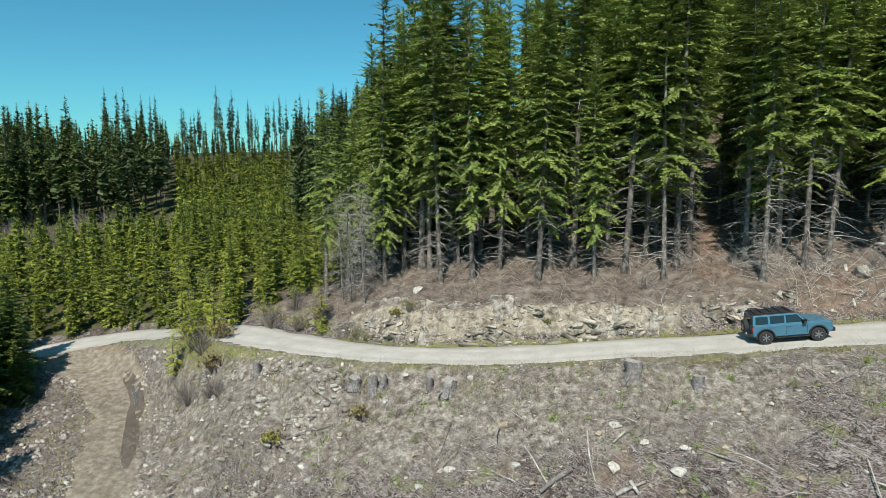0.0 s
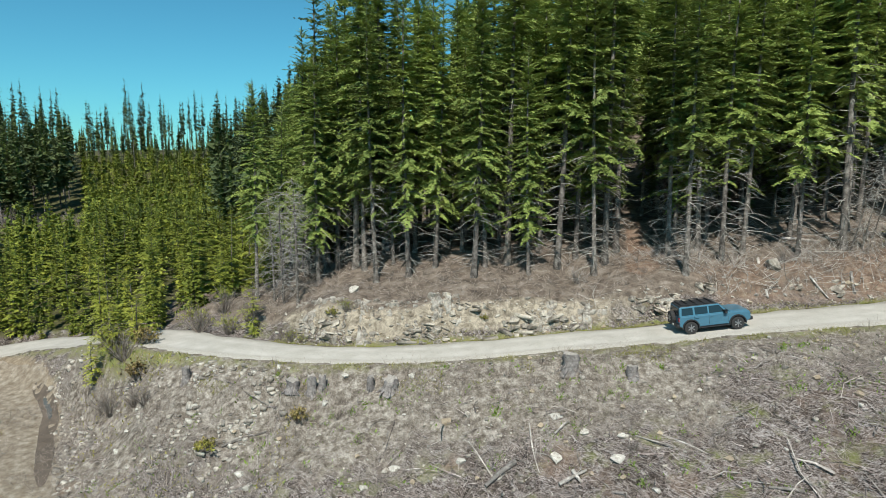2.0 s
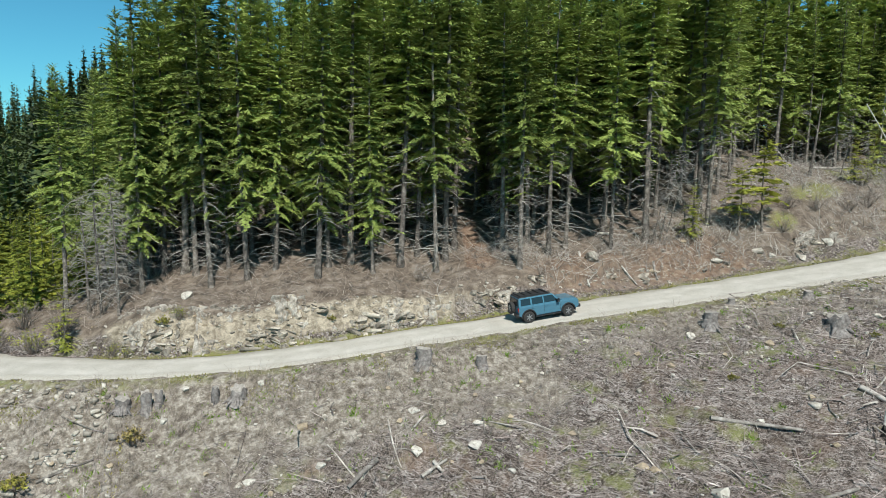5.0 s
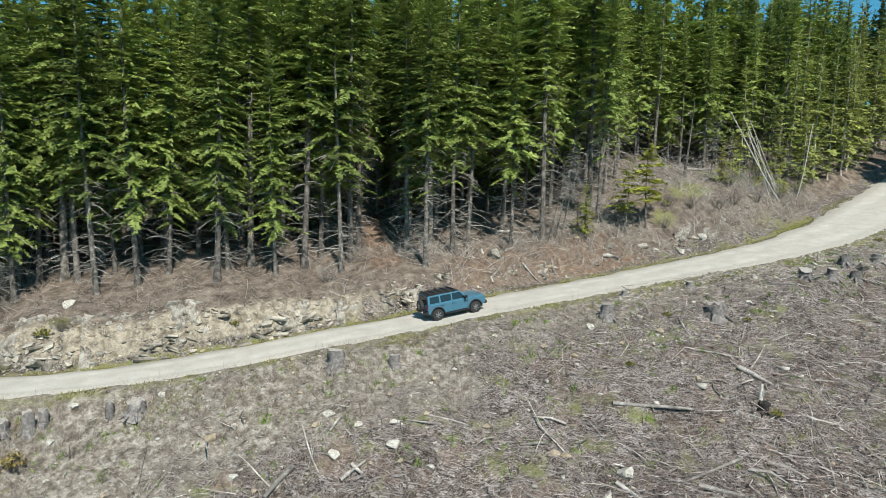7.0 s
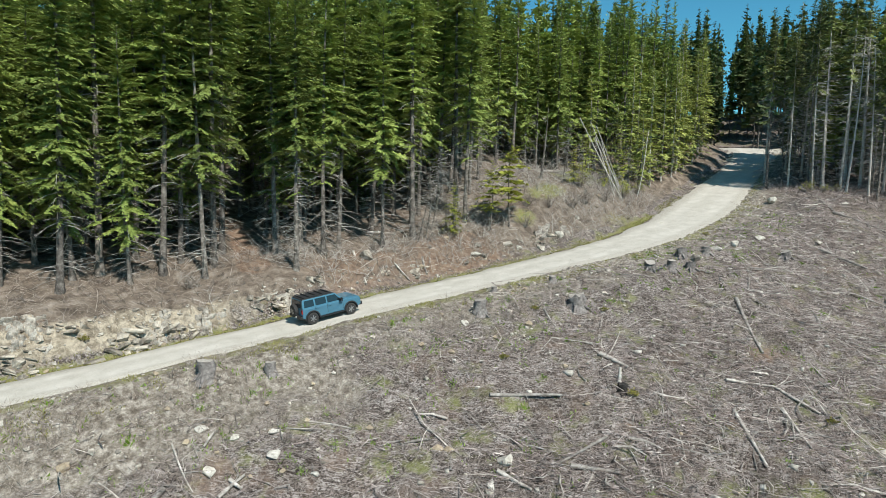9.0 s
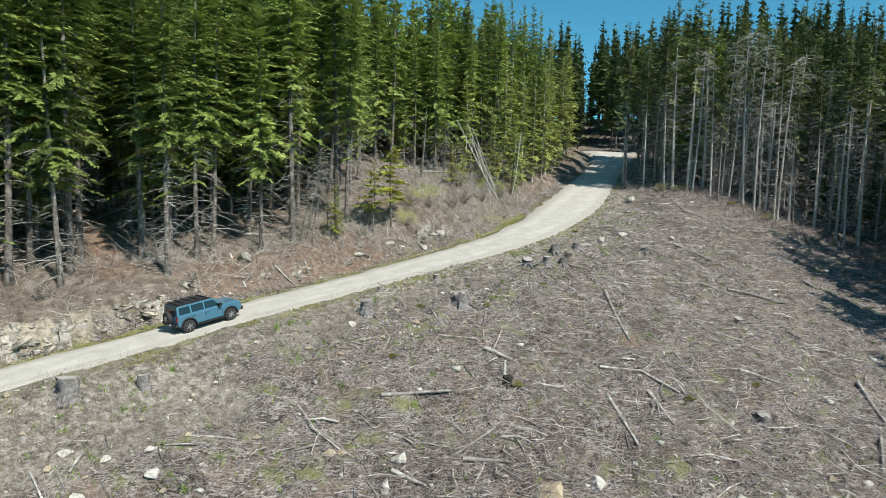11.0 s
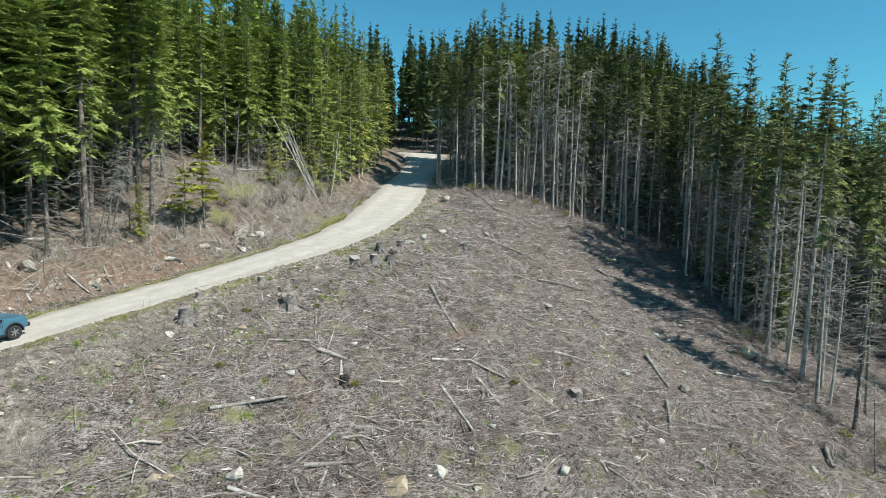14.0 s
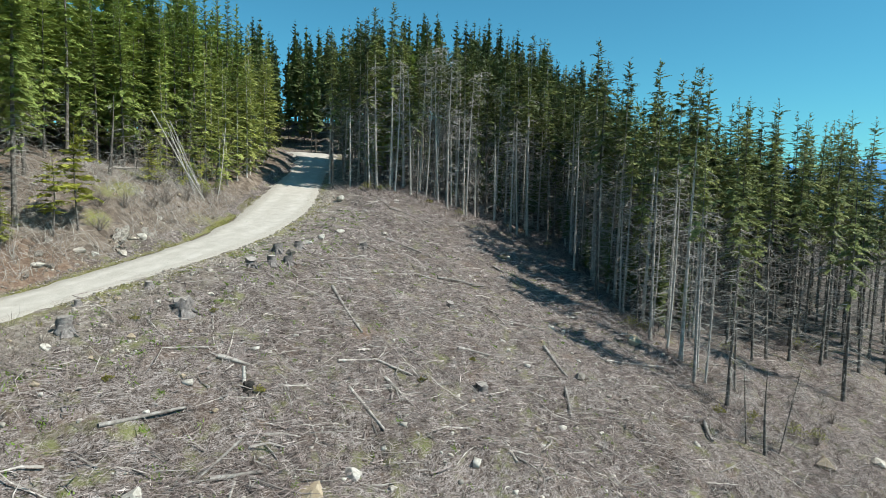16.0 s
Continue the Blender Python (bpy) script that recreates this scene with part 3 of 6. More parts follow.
def plant(ob, x, y, turn=0.0, size=1.0, lean=(0.0, 0.0), sink=0.1, z=None):
    """A copy of a tree or thing at a place on the ground."""
    z = float(ground(x, y)) if z is None else z
    m = Matrix.Translation((x, y, z - sink)) @ Matrix.Rotation(lean[0], 4, "X") @ Matrix.Rotation(lean[1], 4, "Y") @ Matrix.Rotation(turn, 4, "Z")
    made = copy_thing(ob, m)
    made.scale = (size, size, size)
    return made


def drop_pattern(ob):
    for o in (*ob.children_recursive, ob):
        bpy.data.objects.remove(o)


def scattered(rng, x0, x1, y0, y1, gap, keep, tries):
    """Places at least a gap apart that pass the test."""
    spots, cells = [], {}
    xs, ys = rng.uniform(x0, x1, tries), rng.uniform(y0, y1, tries)
    ok = keep(xs, ys)
    for x, y in zip(xs[ok], ys[ok]):
        c = (int(x // gap), int(y // gap))
        if all((x - a) ** 2 + (y - b) ** 2 > gap * gap for i in (-1, 0, 1) for j in (-1, 0, 1) for a, b in cells.get((c[0] + i, c[1] + j), ())):
            cells.setdefault(c, []).append((x, y))
            spots.append((x, y))
    return spots


def off_road(x, y):
    near, off = beside(road_line, x, y)
    hw = road_line[near, 3]
    return off - np.sign(off) * np.minimum(hw, np.abs(off)), road_line[near, 0]


FIRS = [conifer("fir_tree", 10 + k, h, low, reach, nb, 27, NEEDLE, rad, "tall green fir with a bare grey lower trunk", "firs above the road", snags=50, snag_len=1.7, ragged=0.6, wide=0.42, leaf=0.48, corners=3, thin=0.5, droop=0.4, peak=0.58)
        for k, (h, low, reach, nb, rad) in enumerate([(24, 5.0, 2.7, 360, 0.21), (22, 4.0, 2.5, 340, 0.18), (26, 7.0, 2.8, 370, 0.24), (20, 3.0, 2.5, 330, 0.17), (23, 6.0, 2.5, 340, 0.17)])]
OPEN = [conifer("fir_tree", 15 + k, h, low, reach, nb, 25, NEEDLE, rad, "open fir with a bare trunk and many dead limbs", "firs above the road", snags=64, snag_len=1.7, ragged=0.65, wide=0.42, leaf=0.48, corners=3, thin=0.85, droop=0.3, peak=0.56)
        for k, (h, low, reach, nb, rad) in enumerate([(24, 6.0, 2.6, 330, 0.20), (21, 4.5, 2.5, 310, 0.16), (26, 7.5, 2.7, 330, 0.22)])]
MID = [conifer("fir_tree", 45 + k, h, low, reach, 210, 15, NEEDLE, rad, "green fir with bare dead limbs on its lower trunk", "firs above the road", snags=44, snag_len=1.7, ragged=0.6, wide=0.5, corners=3, thin=0.7, leaf=0.62, droop=0.35, peak=0.75)
       for k, (h, low, reach, rad) in enumerate([(22, 4.5, 2.5, 0.17), (19, 3.0, 2.3, 0.14), (24, 6.5, 2.6, 0.19), (16, 2.5, 2.1, 0.11)])]
BACK = [conifer("fir_tree", 20 + k, h, low, reach, 140, 10, NEEDLE_DENSE, rad, "tall green fir deeper in the stand", "firs above the road", snags=14, snag_len=1.8, ragged=0.42, peak=0.7, wide=0.75, corners=3, thin=0.1)
        for k, (h, low, reach, rad) in enumerate([(24, 4, 3.0, 0.18), (22, 3, 2.8, 0.16), (26, 5.5, 3.1, 0.2)])]
# odd kinds get darker bark and twigs: inner shade put into the colour
SLIM = [conifer("hemlock_tree", 30 + k, h, low, reach, nb, 15, NEEDLE_SHADE, rad, "slender hemlock with a long bare grey trunk", "trees along the clear-cut", snags=110, snag_len=2.0, bark=BARK if k % 2 else GREY_BARK, dry=DRY_TWIG if k % 2 else DEAD, wide=0.5, corners=3, ragged=0.6, thin=0.9, peak=0.7, leaf=0.68, droop=0.45)
        for k, (h, low, reach, nb, rad) in enumerate([(26, 14.0, 2.1, 150, 0.17), (24, 12.5, 2.0, 145, 0.15), (27, 16, 2.1, 140, 0.19), (23, 9.5, 2.0, 150, 0.14)])]
PALE_TREES = [conifer("hemlock_tree", 40 + k, h, 1.2, reach, 210, 14, NEEDLE_PALE, 0.12, "pale olive hemlock with thin open branches", "hemlocks by the crest", snags=30, snag_len=1.3, bark=GREY_BARK, dry=DEAD, wide=0.34, corners=3, ragged=0.6, thin=0.4, leaf=0.7, peak=0.7)
              for k, (h, reach) in enumerate([(17, 2.3), (14, 2.1), (19, 2.4)])]
YOUNG = [conifer("young_fir", 50 + k, h, 0.2, reach, 150, 9, NEEDLE_YOUNG, 0.045, "bushy bright green young plantation fir", "plantation firs", "young tree", snags=0, wide=0.45, leaf=0.9, droop=0.1, peak=0.95, corners=3)
         for k, (h, reach) in enumerate([(9.0, 1.3), (10.2, 1.42), (7.4, 1.2)])]
SAPLING = [conifer("fir_sapling", 60 + k, h, 0.5, reach, 70, 10, NEEDLE_SAPLING, 0.07, "yellow-green young fir with open branches", "saplings by the road", "young tree", snags=8, snag_len=0.8, wide=0.18)
           for k, (h, reach) in enumerate([(7.5, 1.8), (4.5, 1.3), (2.6, 0.9)])]
SAPLING.append(conifer("fir_sapling", 66, 9.5, 2.6, 2.4, 80, 13, NEEDLE_SAPLING, 0.09, "open yellow-green fir with a thin grey trunk", "saplings by the road", "young tree", snags=14, snag_len=1.0, wide=0.3, thin=0.35, ragged=0.5, droop=0.1))
GREY = [dead_tree("dead_tree", 70, 15, 0.15, 120, 2.3, "grey dead conifer with many bare drooping twigs", "dead trees"),
        dead_tree("dead_tree", 71, 12, 0.13, 110, 2.0, "grey dead conifer with many bare drooping twigs", "dead trees"),
        dead_tree("snag", 72, 9, 0.15, 12, 0.8, "bare grey broken snag standing on the slope", "dead trees", 0.85),
        dead_tree("leaning_snag", 73, 10, 0.075, 60, 1.1, "thin grey dead tree leaning over the bank", "leaning snags")]

DARK = conifer("spruce_tree", 65, 20, 0.5, 4.4, 250, 14, NEEDLE_DARK, 0.22, "dense dark green spruce beside the spur track", "spruces by the spur", snags=0, wide=0.4, corners=3)
LONE = [conifer("fir_tree", 67 + k, h, low, reach, 190, 12, NEEDLE_DARK, 0.3, "tall dark fir in front of the far stand", "firs by the far stand", snags=24, snag_len=2.2, wide=0.5, corners=3, ragged=0.5, thin=0.3, leaf=0.8) for k, (h, low, reach) in enumerate([(27, 6, 4.0), (24, 3, 3.6)])]
rng = np.random.RandomState(3)
tau = 2 * math.pi
# the first row on the bank above the road
FRONT = [(-3.3, 49.4), (-0.7, 49.2), (4.3, 47.6), (7.4, 50.5), (8.7, 48.1), (11.1, 48.7), (13.8, 47.5),
         (19.8, 44.6), (20.2, 48.8), (26.1, 48.3), (29.4, 46.2), (39.4, 45.8), (1.4, 50.1), (23.9, 47.3), (33.2, 46.5)]
# and along the far edge of the clear-cut
# the first four are added to shade the road near the crest
E_FRONT = [(88.6, 35.2), (87.4, 32.0), (91.5, 36.6), (94.4, 37.4), (61.7, -11.5), (54.8, -14.2), (57.3, -11.8), (59.4, -16.3), (66.1, -29.8), (78.0, -7.6), (72.4, -3.7), (92.3, -0.9), (76.3, -10.9), (90.2, 32.8), (86.5, 28.8), (88.5, 26.1), (86.2, 21.4), (93.0, 17.9), (93.5, 13.4), (88.9, -3.7), (75.4, -12.9), (68.9, -21.1)]
clear = lambda spots, gap: [p for p in spots if min((p[0] - a) ** 2 + (p[1] - b) ** 2 for a, b in FRONT + E_FRONT) > gap * gap]
behind = lambda s: np.interp(s, [-25, -14, -5, 5, 12, 20, 30, 38, 46, 56, 64, 74, 84, 110], [14, 11, 8.5, 7.5, 7.2, 6.5, 7.5, 9, 14, 17, 15, 13, 12, 8])
in_gully = lambda x, y: (np.abs(x - 17.3 - 0.33 * (y - 47)) < 1.7) & (y < 58)
north = clear(scattered(rng, -24, 116, 40, 110, 2.2, lambda x, y: ~in_gully(x, y) & (x > -10.5 - 0.13 * (y - 50)) & (lambda o, s: (o > behind(s)) & (o < behind(s) + 13) & ((x > -13.5) | (y > 64)))(*off_road(x, y)), 14000), 2.0)
north.sort(key=lambda p: math.hypot(p[0], p[1] * 1.25))
for n, (x, y) in enumerate(FRONT + north[:265]):
    plant(OPEN[rng.randint(3)] if n < 88 and x > 9 and off_road(x, y)[0] < behind(x) + 3.5 or n in (0, 3, 6) else FIRS[rng.randint(5)] if n < 88 else MID[rng.randint(4)] if off_road(x, y)[0] < behind(x) + 5 else BACK[rng.randint(3)], x, y, rng.uniform(0, tau), rng.uniform(0.82, 1.14) * float(np.interp(x, [-17, -13, -10, -7], [0.66, 0.70, 0.95, 1.05])), rng.uniform(-0.025, 0.025, 2), 0.15)
# the corner of the stand over the plantation: place and height
for x, y, tall in [(-13.2, 51.3, 17.6), (-9.7, 55.2, 21.3), (-9.5, 63.3, 20.8), (-6.8, 53.6, 22.4), (-6.2, 59.7, 21.5), (-4.4, 52.0, 22.2), (-16.8, 73.0, 21.4), (-13.6, 70, 21), (-12.0, 60.5, 18.6), (-11.5, 54.0, 15.5), (-15.2, 79, 23), (-10.8, 68, 21.8), (-8.2, 51.6, 19.5)]:
    k = rng.randint(5)
    plant(FIRS[k], x, y, rng.uniform(0, tau), tall / (24, 22, 26, 20, 23)[k], rng.uniform(-0.015, 0.015, 2), 0.15)
for x, y, k, s in [(-10.6, 49.2, 0, 0.62), (-9.4, 48.4, 1, 0.72), (-11.6, 50.4, 1, 0.72), (-9.8, 51.0, 1, 0.8)]:
    plant(GREY[k], x, y, rng.uniform(0, tau), s, rng.uniform(-0.04, 0.04, 2))
for x, y, k, s in [(43.2, 43.2, 3, 1.0), (40.8, 43.6, 3, 0.75), (58, 46, 1, 1.0), (36.6, 44.5, 1, 1.1), (66, 47, 0, 0.8), (69.5, 46.5, 0, 0.9), (63, 48, 1, 1.2), (-12.5, 46.6, 0, 0.7)]:
    plant(SAPLING[k], x, y, rng.uniform(0, tau), s)

EDGE = np.array([(91, 34), (86, 24), (89, 12), (89, -1), (73, -4), (61, -11), (54.5, -13.5), (52, -17), (50, -30)])


def in_east(x, y):
    e = np.interp(y, EDGE[::-1, 1], EDGE[::-1, 0])
    o, _ = off_road(x, y)
    return (x > e) & (x < e + np.interp(y, [-40, -18, -12, -3, 30], [2, 9, 36, 62, 66])) & (o < -2.5) & (y < 60) & ((x < 107) | (y < 20)) & ((y > -12) | (np.sin(x * 37.7 + y * 91.3) > 0.35))


east = [p for p in clear(scattered(rng, 48, 160, -22, 50, 2.15, in_east, 26000), 1.6) if p[0] > 68 or p[1] > -12.5]
east.sort(key=lambda p: math.hypot(p[0] - 10, p[1] - 15))
for x, y in E_FRONT + east[:135]:
    # inner places mostly take the darker kinds, painting shade into the stand
    inner = x > np.interp(y, EDGE[::-1, 1], EDGE[::-1, 0]) + 6
    plant(SLIM[rng.choice([1, 1, 3, 3, 0] if inner else [0, 0, 1, 2, 2, 3])], x, y, rng.uniform(0, tau), rng.uniform(0.8, 1.22) * float(np.interp(y, [0, 14], [1.0, 0.87])), rng.uniform(-0.03, 0.03, 2), 0.15)

# dense firs added behind the edge to throw shade on the crest road
for x, y in [(90.5, 29.0), (92.5, 26.8), (94.6, 30.2), (96.8, 27.6), (98.6, 31.2), (101.0, 29.0), (103.2, 32.4), (105.5, 30.2), (95.2, 24.4), (100.4, 25.2), (107.6, 33.4)]:
    plant(BACK[rng.randint(3)], x, y, rng.uniform(0, tau), rng.uniform(0.75, 0.95), rng.uniform(-0.02, 0.02, 2), 0.15)

# the strip beyond, down the slope
for x, y in scattered(rng, 70, 118, -52, -14, 2.9, lambda x, y: (x + 0.4 * y > 62) & (x + 0.9 * y < 78), 2400)[:105]:
    plant(SLIM[rng.choice([1, 3, 3])], x, y, rng.uniform(0, tau), rng.uniform(1.0, 1.35), rng.uniform(-0.03, 0.03, 2), 0.15)
west = scattered(rng, -80, -8, 47, 120, 2.5, lambda x, y: (lambda o, s: (o > 2.2) & (s < -17.5) & ((x < -15.5) | (o > 8)) & (x < -13))(*off_road(x, y)), 9000)
west.sort(key=lambda p: math.hypot(*p))
for x, y in west[:165]:
    plant(YOUNG[rng.randint(3)], x, y, rng.uniform(0, tau), rng.uniform(0.68, 1.1), (0, 0), 0.1)
# firs in front of the spur track
for x, y, tall in [(-39.6, 48.6, 9.5), (-37.6, 46.2, 9.0), (-36.4, 45.0, 5.5), (-36.6, 41.0, 10), (-35.2, 39.6, 6.5), (-33.8, 34.0, 11), (-31.2, 30.0, 11), (-38.6, 44.0, 10.5), (-41.0, 45.5, 12), (-35.6, 33.0, 12), (-43.2, 48.8, 11)]:
    plant(DARK, x, y, rng.uniform(0, tau), tall / 16, sink=0.2).scale.z *= 0.78
for x, y, k, s in [(-97.6, 133, 0, 1.0), (-92.5, 135.5, 0, 1.06), (-100.5, 126, 1, 1.0), (-103.5, 131.5, 1, 1.1), (-106, 125, 0, 0.9), (-96, 141, 1, 1.0), (-108.5, 131, 0, 1.0), (-88, 143, 1, 0.9)]:
    plant(LONE[k], x, y, rng.uniform(0, tau), s, rng.uniform(-0.015, 0.015, 2))
# young firs close along the road
for x, y in scattered(rng, -62, -22, 46, 62, 1.5, lambda x, y: (lambda o, s: (o > 0.9) & (o < 3.6) & (s < -22.5))(*off_road(x, y)), 1500)[:44]:
    plant(YOUNG[rng.randint(3)], x, y, rng.uniform(0, tau), rng.uniform(0.3, 0.62), (0, 0), 0.1)


def wood_of(name, patterns, spots, rng, label, category, lo=0.8, hi=1.15):
    """Many trees, too far off to count, as one sheet of stuff."""
    vs, fs, mi, tones, n, mats = [], [], [], [], 0, []
    for x, y in spots:
        ob = patterns[rng.randint(len(patterns))]
        s, a, z, tone = rng.uniform(lo, hi), rng.uniform(0, tau), float(ground(x, y)) - 0.2, rng.uniform()
        for v, f, m in ob:
            if m not in mats:
                mats.append(m)
            r = v * s
            vs.append(np.stack([r[:, 0] * math.cos(a) - r[:, 1] * math.sin(a) + x, r[:, 0] * math.sin(a) + r[:, 1] * math.cos(a) + y, r[:, 2] + z], 1))
            fs.append(f + n)
            mi.append(np.full(len(f), mats.index(m)))
            tones.append(np.full(len(v), tone))
            n += len(v)
    me = mesh_of(name, np.vstack(vs), np.vstack(fs), mats, np.concatenate(mi))
    attribute_of(me, "tone", np.concatenate(tones))
    return tagged(new(name, me), label, category, kind="stuff")


def far_tree(seed, height, low, reach, branches, twigs, mat, radius, wide=0.75, leaf=1.1, core=0.25):
    rng = np.random.RandomState(seed)
    me = crown_mesh("crown", rng, height, low, reach, branches, twigs, mat, wide=wide, corners=3, ragged=0.4, peak=0.66, leaf=leaf)
    v = np.empty(len(me.vertices) * 3, np.float32)
    me.vertices.foreach_get("co", v)
    bpy.data.meshes.remove(me)
    v = v.reshape(-1, 3)
    t = np.array([0, 0.5, 1.0])
    tv, tf = limb(np.stack([0 * t, 0 * t, t * height], 1), radius * np.array([1, 0.7, 0.05]), 3)
    tf = np.vstack([tf[:, :3], tf[:, [0, 2, 3]]])
    # the close inside of the crown, as a cone of darker needles
    a = np.arange(7) / 7 * tau
    rise = [low + (height - low) * f for f in (0.02, 0.3, 0.62, 0.93)]
    wide = [core * reach * w for w in (0.55, 0.9, 0.5, 0.0)]
    cone = np.concatenate([np.stack([r * np.cos(a) * rng.uniform(0.7, 1.2, 7), r * np.sin(a) * rng.uniform(0.7, 1.2, 7), z + rng.uniform(-0.6, 0.6, 7)], 1) for z, r in zip(rise, wide)])
    k = np.arange(7)
    tri = np.vstack([np.vstack([np.stack([7 * j + k, 7 * j + (k + 1) % 7, 7 * j + 7 + k], 1), np.stack([7 * j + (k + 1) % 7, 7 * j + 7 + (k + 1) % 7, 7 * j + 7 + k], 1)]) for j in range(3)])
    return [(v, np.arange(len(v)).reshape(-1, 3), mat), (cone, tri, NEEDLE_DARK), (tv, tf, BARK)]


FAR_FIRS = [far_tree(80 + k, 24, low, 3.0, 90, 5, NEEDLE_DENSE, 0.18) for k, low in enumerate((3, 5, 7))]
FAR_DARK = [far_tree(84 + k, h, low, 2.9, 150, 2, NEEDLE_FAR, 0.2, 0.9, 1.5, 0.26) for k, (h, low) in enumerate(((26, 6), (23, 3), (27, 8)))]
FAR_BARE = [far_tree(91 + k, h, low, 2.4, 120, 2, NEEDLE_FAR, 0.22, 0.6, 1.4, 0.05) for k, (h, low) in enumerate(((27, 9), (23, 8), (30, 13)))]
FAR_SLIM = [far_tree(95 + k, h, low, 2.0, 90, 2, NEEDLE_SHADE, 0.16, 0.8, 1.4, 0.12) for k, (h, low) in enumerate(((26, 15), (24, 13), (27, 17)))]
FAR_YOUNG = [far_tree(87 + k, h, 0.3, 1.7, 85, 3, NEEDLE_YOUNG, 0.05, 0.75, 1.5, 0.36) for k, h in enumerate((7.0, 8.2, 6.0))]
hill = scattered(rng, -46, 175, 46, 270, 4.3, lambda x, y: (lambda o, s: (o > behind(s) + 13) & (o < 170) & (s > -23) & (x > -22 - 0.22 * (y - 50)))(*off_road(x, y)), 8000)
hill.sort(key=lambda p: math.hypot(*p))
ridge = scattered(rng, -60, 4, 84, 200, 3.9, lambda x, y: (x > -0.30 * y) & (x < -0.04 * y), 2600)[:170]
wood_of("hill_woods", FAR_DARK, ridge, rng, "dark conifers on the hill behind the stand", "forest", 0.62, 0.95)
wood_of("ridge_thicket", FAR_DARK, scattered(rng, -220, -30, 180, 310, 3.4, lambda x, y: (x > -0.64 * y) & (x < -0.16 * y) & (np.hypot(x, y) > 236) & (np.hypot(x, y) < 262), 4000)[:290], rng, "low dark firs along the ridge", "forest", 0.26, 0.55)
wood_of("far_forest", FAR_FIRS, north[265:360] + hill[:190], rng, "dense dark fir forest climbing the hill behind", "forest", 0.95, 1.25)
beyond = lambda x, y: (x < -0.50 * y - 4) & (x > -0.95 * y + 6) & (np.hypot(x, y) > 160) & (np.hypot(x, y) < 232)
wood_of("east_woods", FAR_SLIM + FAR_DARK, east[135:420] + scattered(rng, 84, 140, -40, -4, 3.3, lambda x, y: x + 1.3 * y > 50, 2200)[:170], rng, "close stand of slender conifers beyond the clear-cut", "forest", 0.7, 1.0)
wood_of("far_woods", FAR_DARK, scattered(rng, -190, -80, 90, 210, 3.6, beyond, 3500)[:320], rng, "dark stand of tall conifers beyond the plantation", "forest", 0.58, 0.9)
wood_of("far_snags", FAR_BARE, scattered(rng, -220, -30, 180, 310, 6.0, lambda x, y: (x > -0.62 * y) & (x < -0.14 * y) & (np.hypot(x, y) > 238) & (np.hypot(x, y) < 300), 2600)[:85], rng, "thin row of tall half-bare trees on the ridge", "forest", 0.55, 1.0)
in_clearing = lambda x, y: (x < -0.50 * y) & (np.hypot(x, y) > 116)
wood_of("far_plantation", FAR_YOUNG, [p for p in west[165:500] if not in_clearing(*p)] + scattered(rng, -200, -20, 90, 240, 3.6, lambda x, y: (lambda o, s: (s < -17.5) & (o > 45))(*off_road(x, y)) & (x < -0.20 * y) & (x > -0.75 * y) & (np.hypot(x, y) < 245) & ~in_clearing(x, y), 9000)[:700], rng, "close rows of young green firs covering the valley side", "plantation", 0.75, 1.12)
for x, y, s, k in [(74, 46.4, 0.8, 1), (78, 47.2, 0.95, 0), (81.5, 47.4, 0.85, 2), (85, 47.6, 1.0, 0), (71, 48.5, 0.8, 1), (76, 49.5, 1.0, 2), (88, 48.5, 1.0, 0), (80, 50.5, 1.05, 2), (84, 50.8, 1.0, 0), (92, 49.2, 1.0, 1), (68, 51, 0.9, 0), (96, 49.8, 1.1, 0), (100, 50.8, 1.1, 2), (104, 52.0, 1.0, 0), (98, 53.5, 1.2, 2), (108, 54.5, 1.1, 2), (95, 52.5, 1.1, 0), (112, 57.5, 1.0, 1), (103, 55.5, 1.2, 2)]:
    plant(PALE_TREES[k], x, y, rng.uniform(0, tau), s)
tall_dead = dead_tree("dead_tree", 75, 24, 0.16, 130, 1.7, "tall bare conifer at the stand's edge, painted pale like a sunlit trunk", "dead trees")
# pale wood on the trunk too: sunlit paleness put into the colour
for o in tall_dead.children:
    o.data.materials[0] = DEAD
for x, y, s in [(87.5, 17.0, 0.95), (88.8, 18.6, 1.0), (90.2, 16.0, 0.9), (88.2, 20.4, 0.85), (91.5, 19.5, 1.0), (86.8, 22.5, 0.8), (75.5, -5.5, 0.85), (67.0, -9.5, 0.8), (80.5, -1.5, 0.9), (58.6, -13.2, 0.75), (88.0, 14.2, 0.9), (89.6, 13.0, 0.95), (89.4, 21.6, 0.9), (87.0, 25.0, 0.85), (88.4, 28.0, 0.8), (90.0, 10.0, 0.9), (89.6, 6.5, 0.85), (84.5, -2.6, 0.85), (70.5, -6.4, 0.8), (64.0, -10.6, 0.85), (61.0, -13.0, 0.8)]:
    plant(tall_dead, x, y, rng.uniform(0, tau), s, rng.uniform(-0.04, 0.04, 2))
drop_pattern(tall_dead)
crest = scattered(rng, 129, 190, 28, 120, 3.0, lambda x, y: (np.abs(off_road(x, y)[0]) > 2.0) & ((y > 62) | (x > 133)), 2500)[:170]
# small dark trees added inside both stands to block light and deepen shade
inside = [p for p in east if p[0] > np.interp(p[1], EDGE[::-1, 1], EDGE[::-1, 0]) + 5]
wood_of("east_understory", FAR_DARK, [(x + 1.1, y + 0.7) for x, y in inside[:220]], rng, "low dark conifers added to darken the slender stand inside", "forest", 0.2, 0.5)
deep = [p for p in north if float(off_road(*p)[0][0]) > behind(p[0]) + 5]
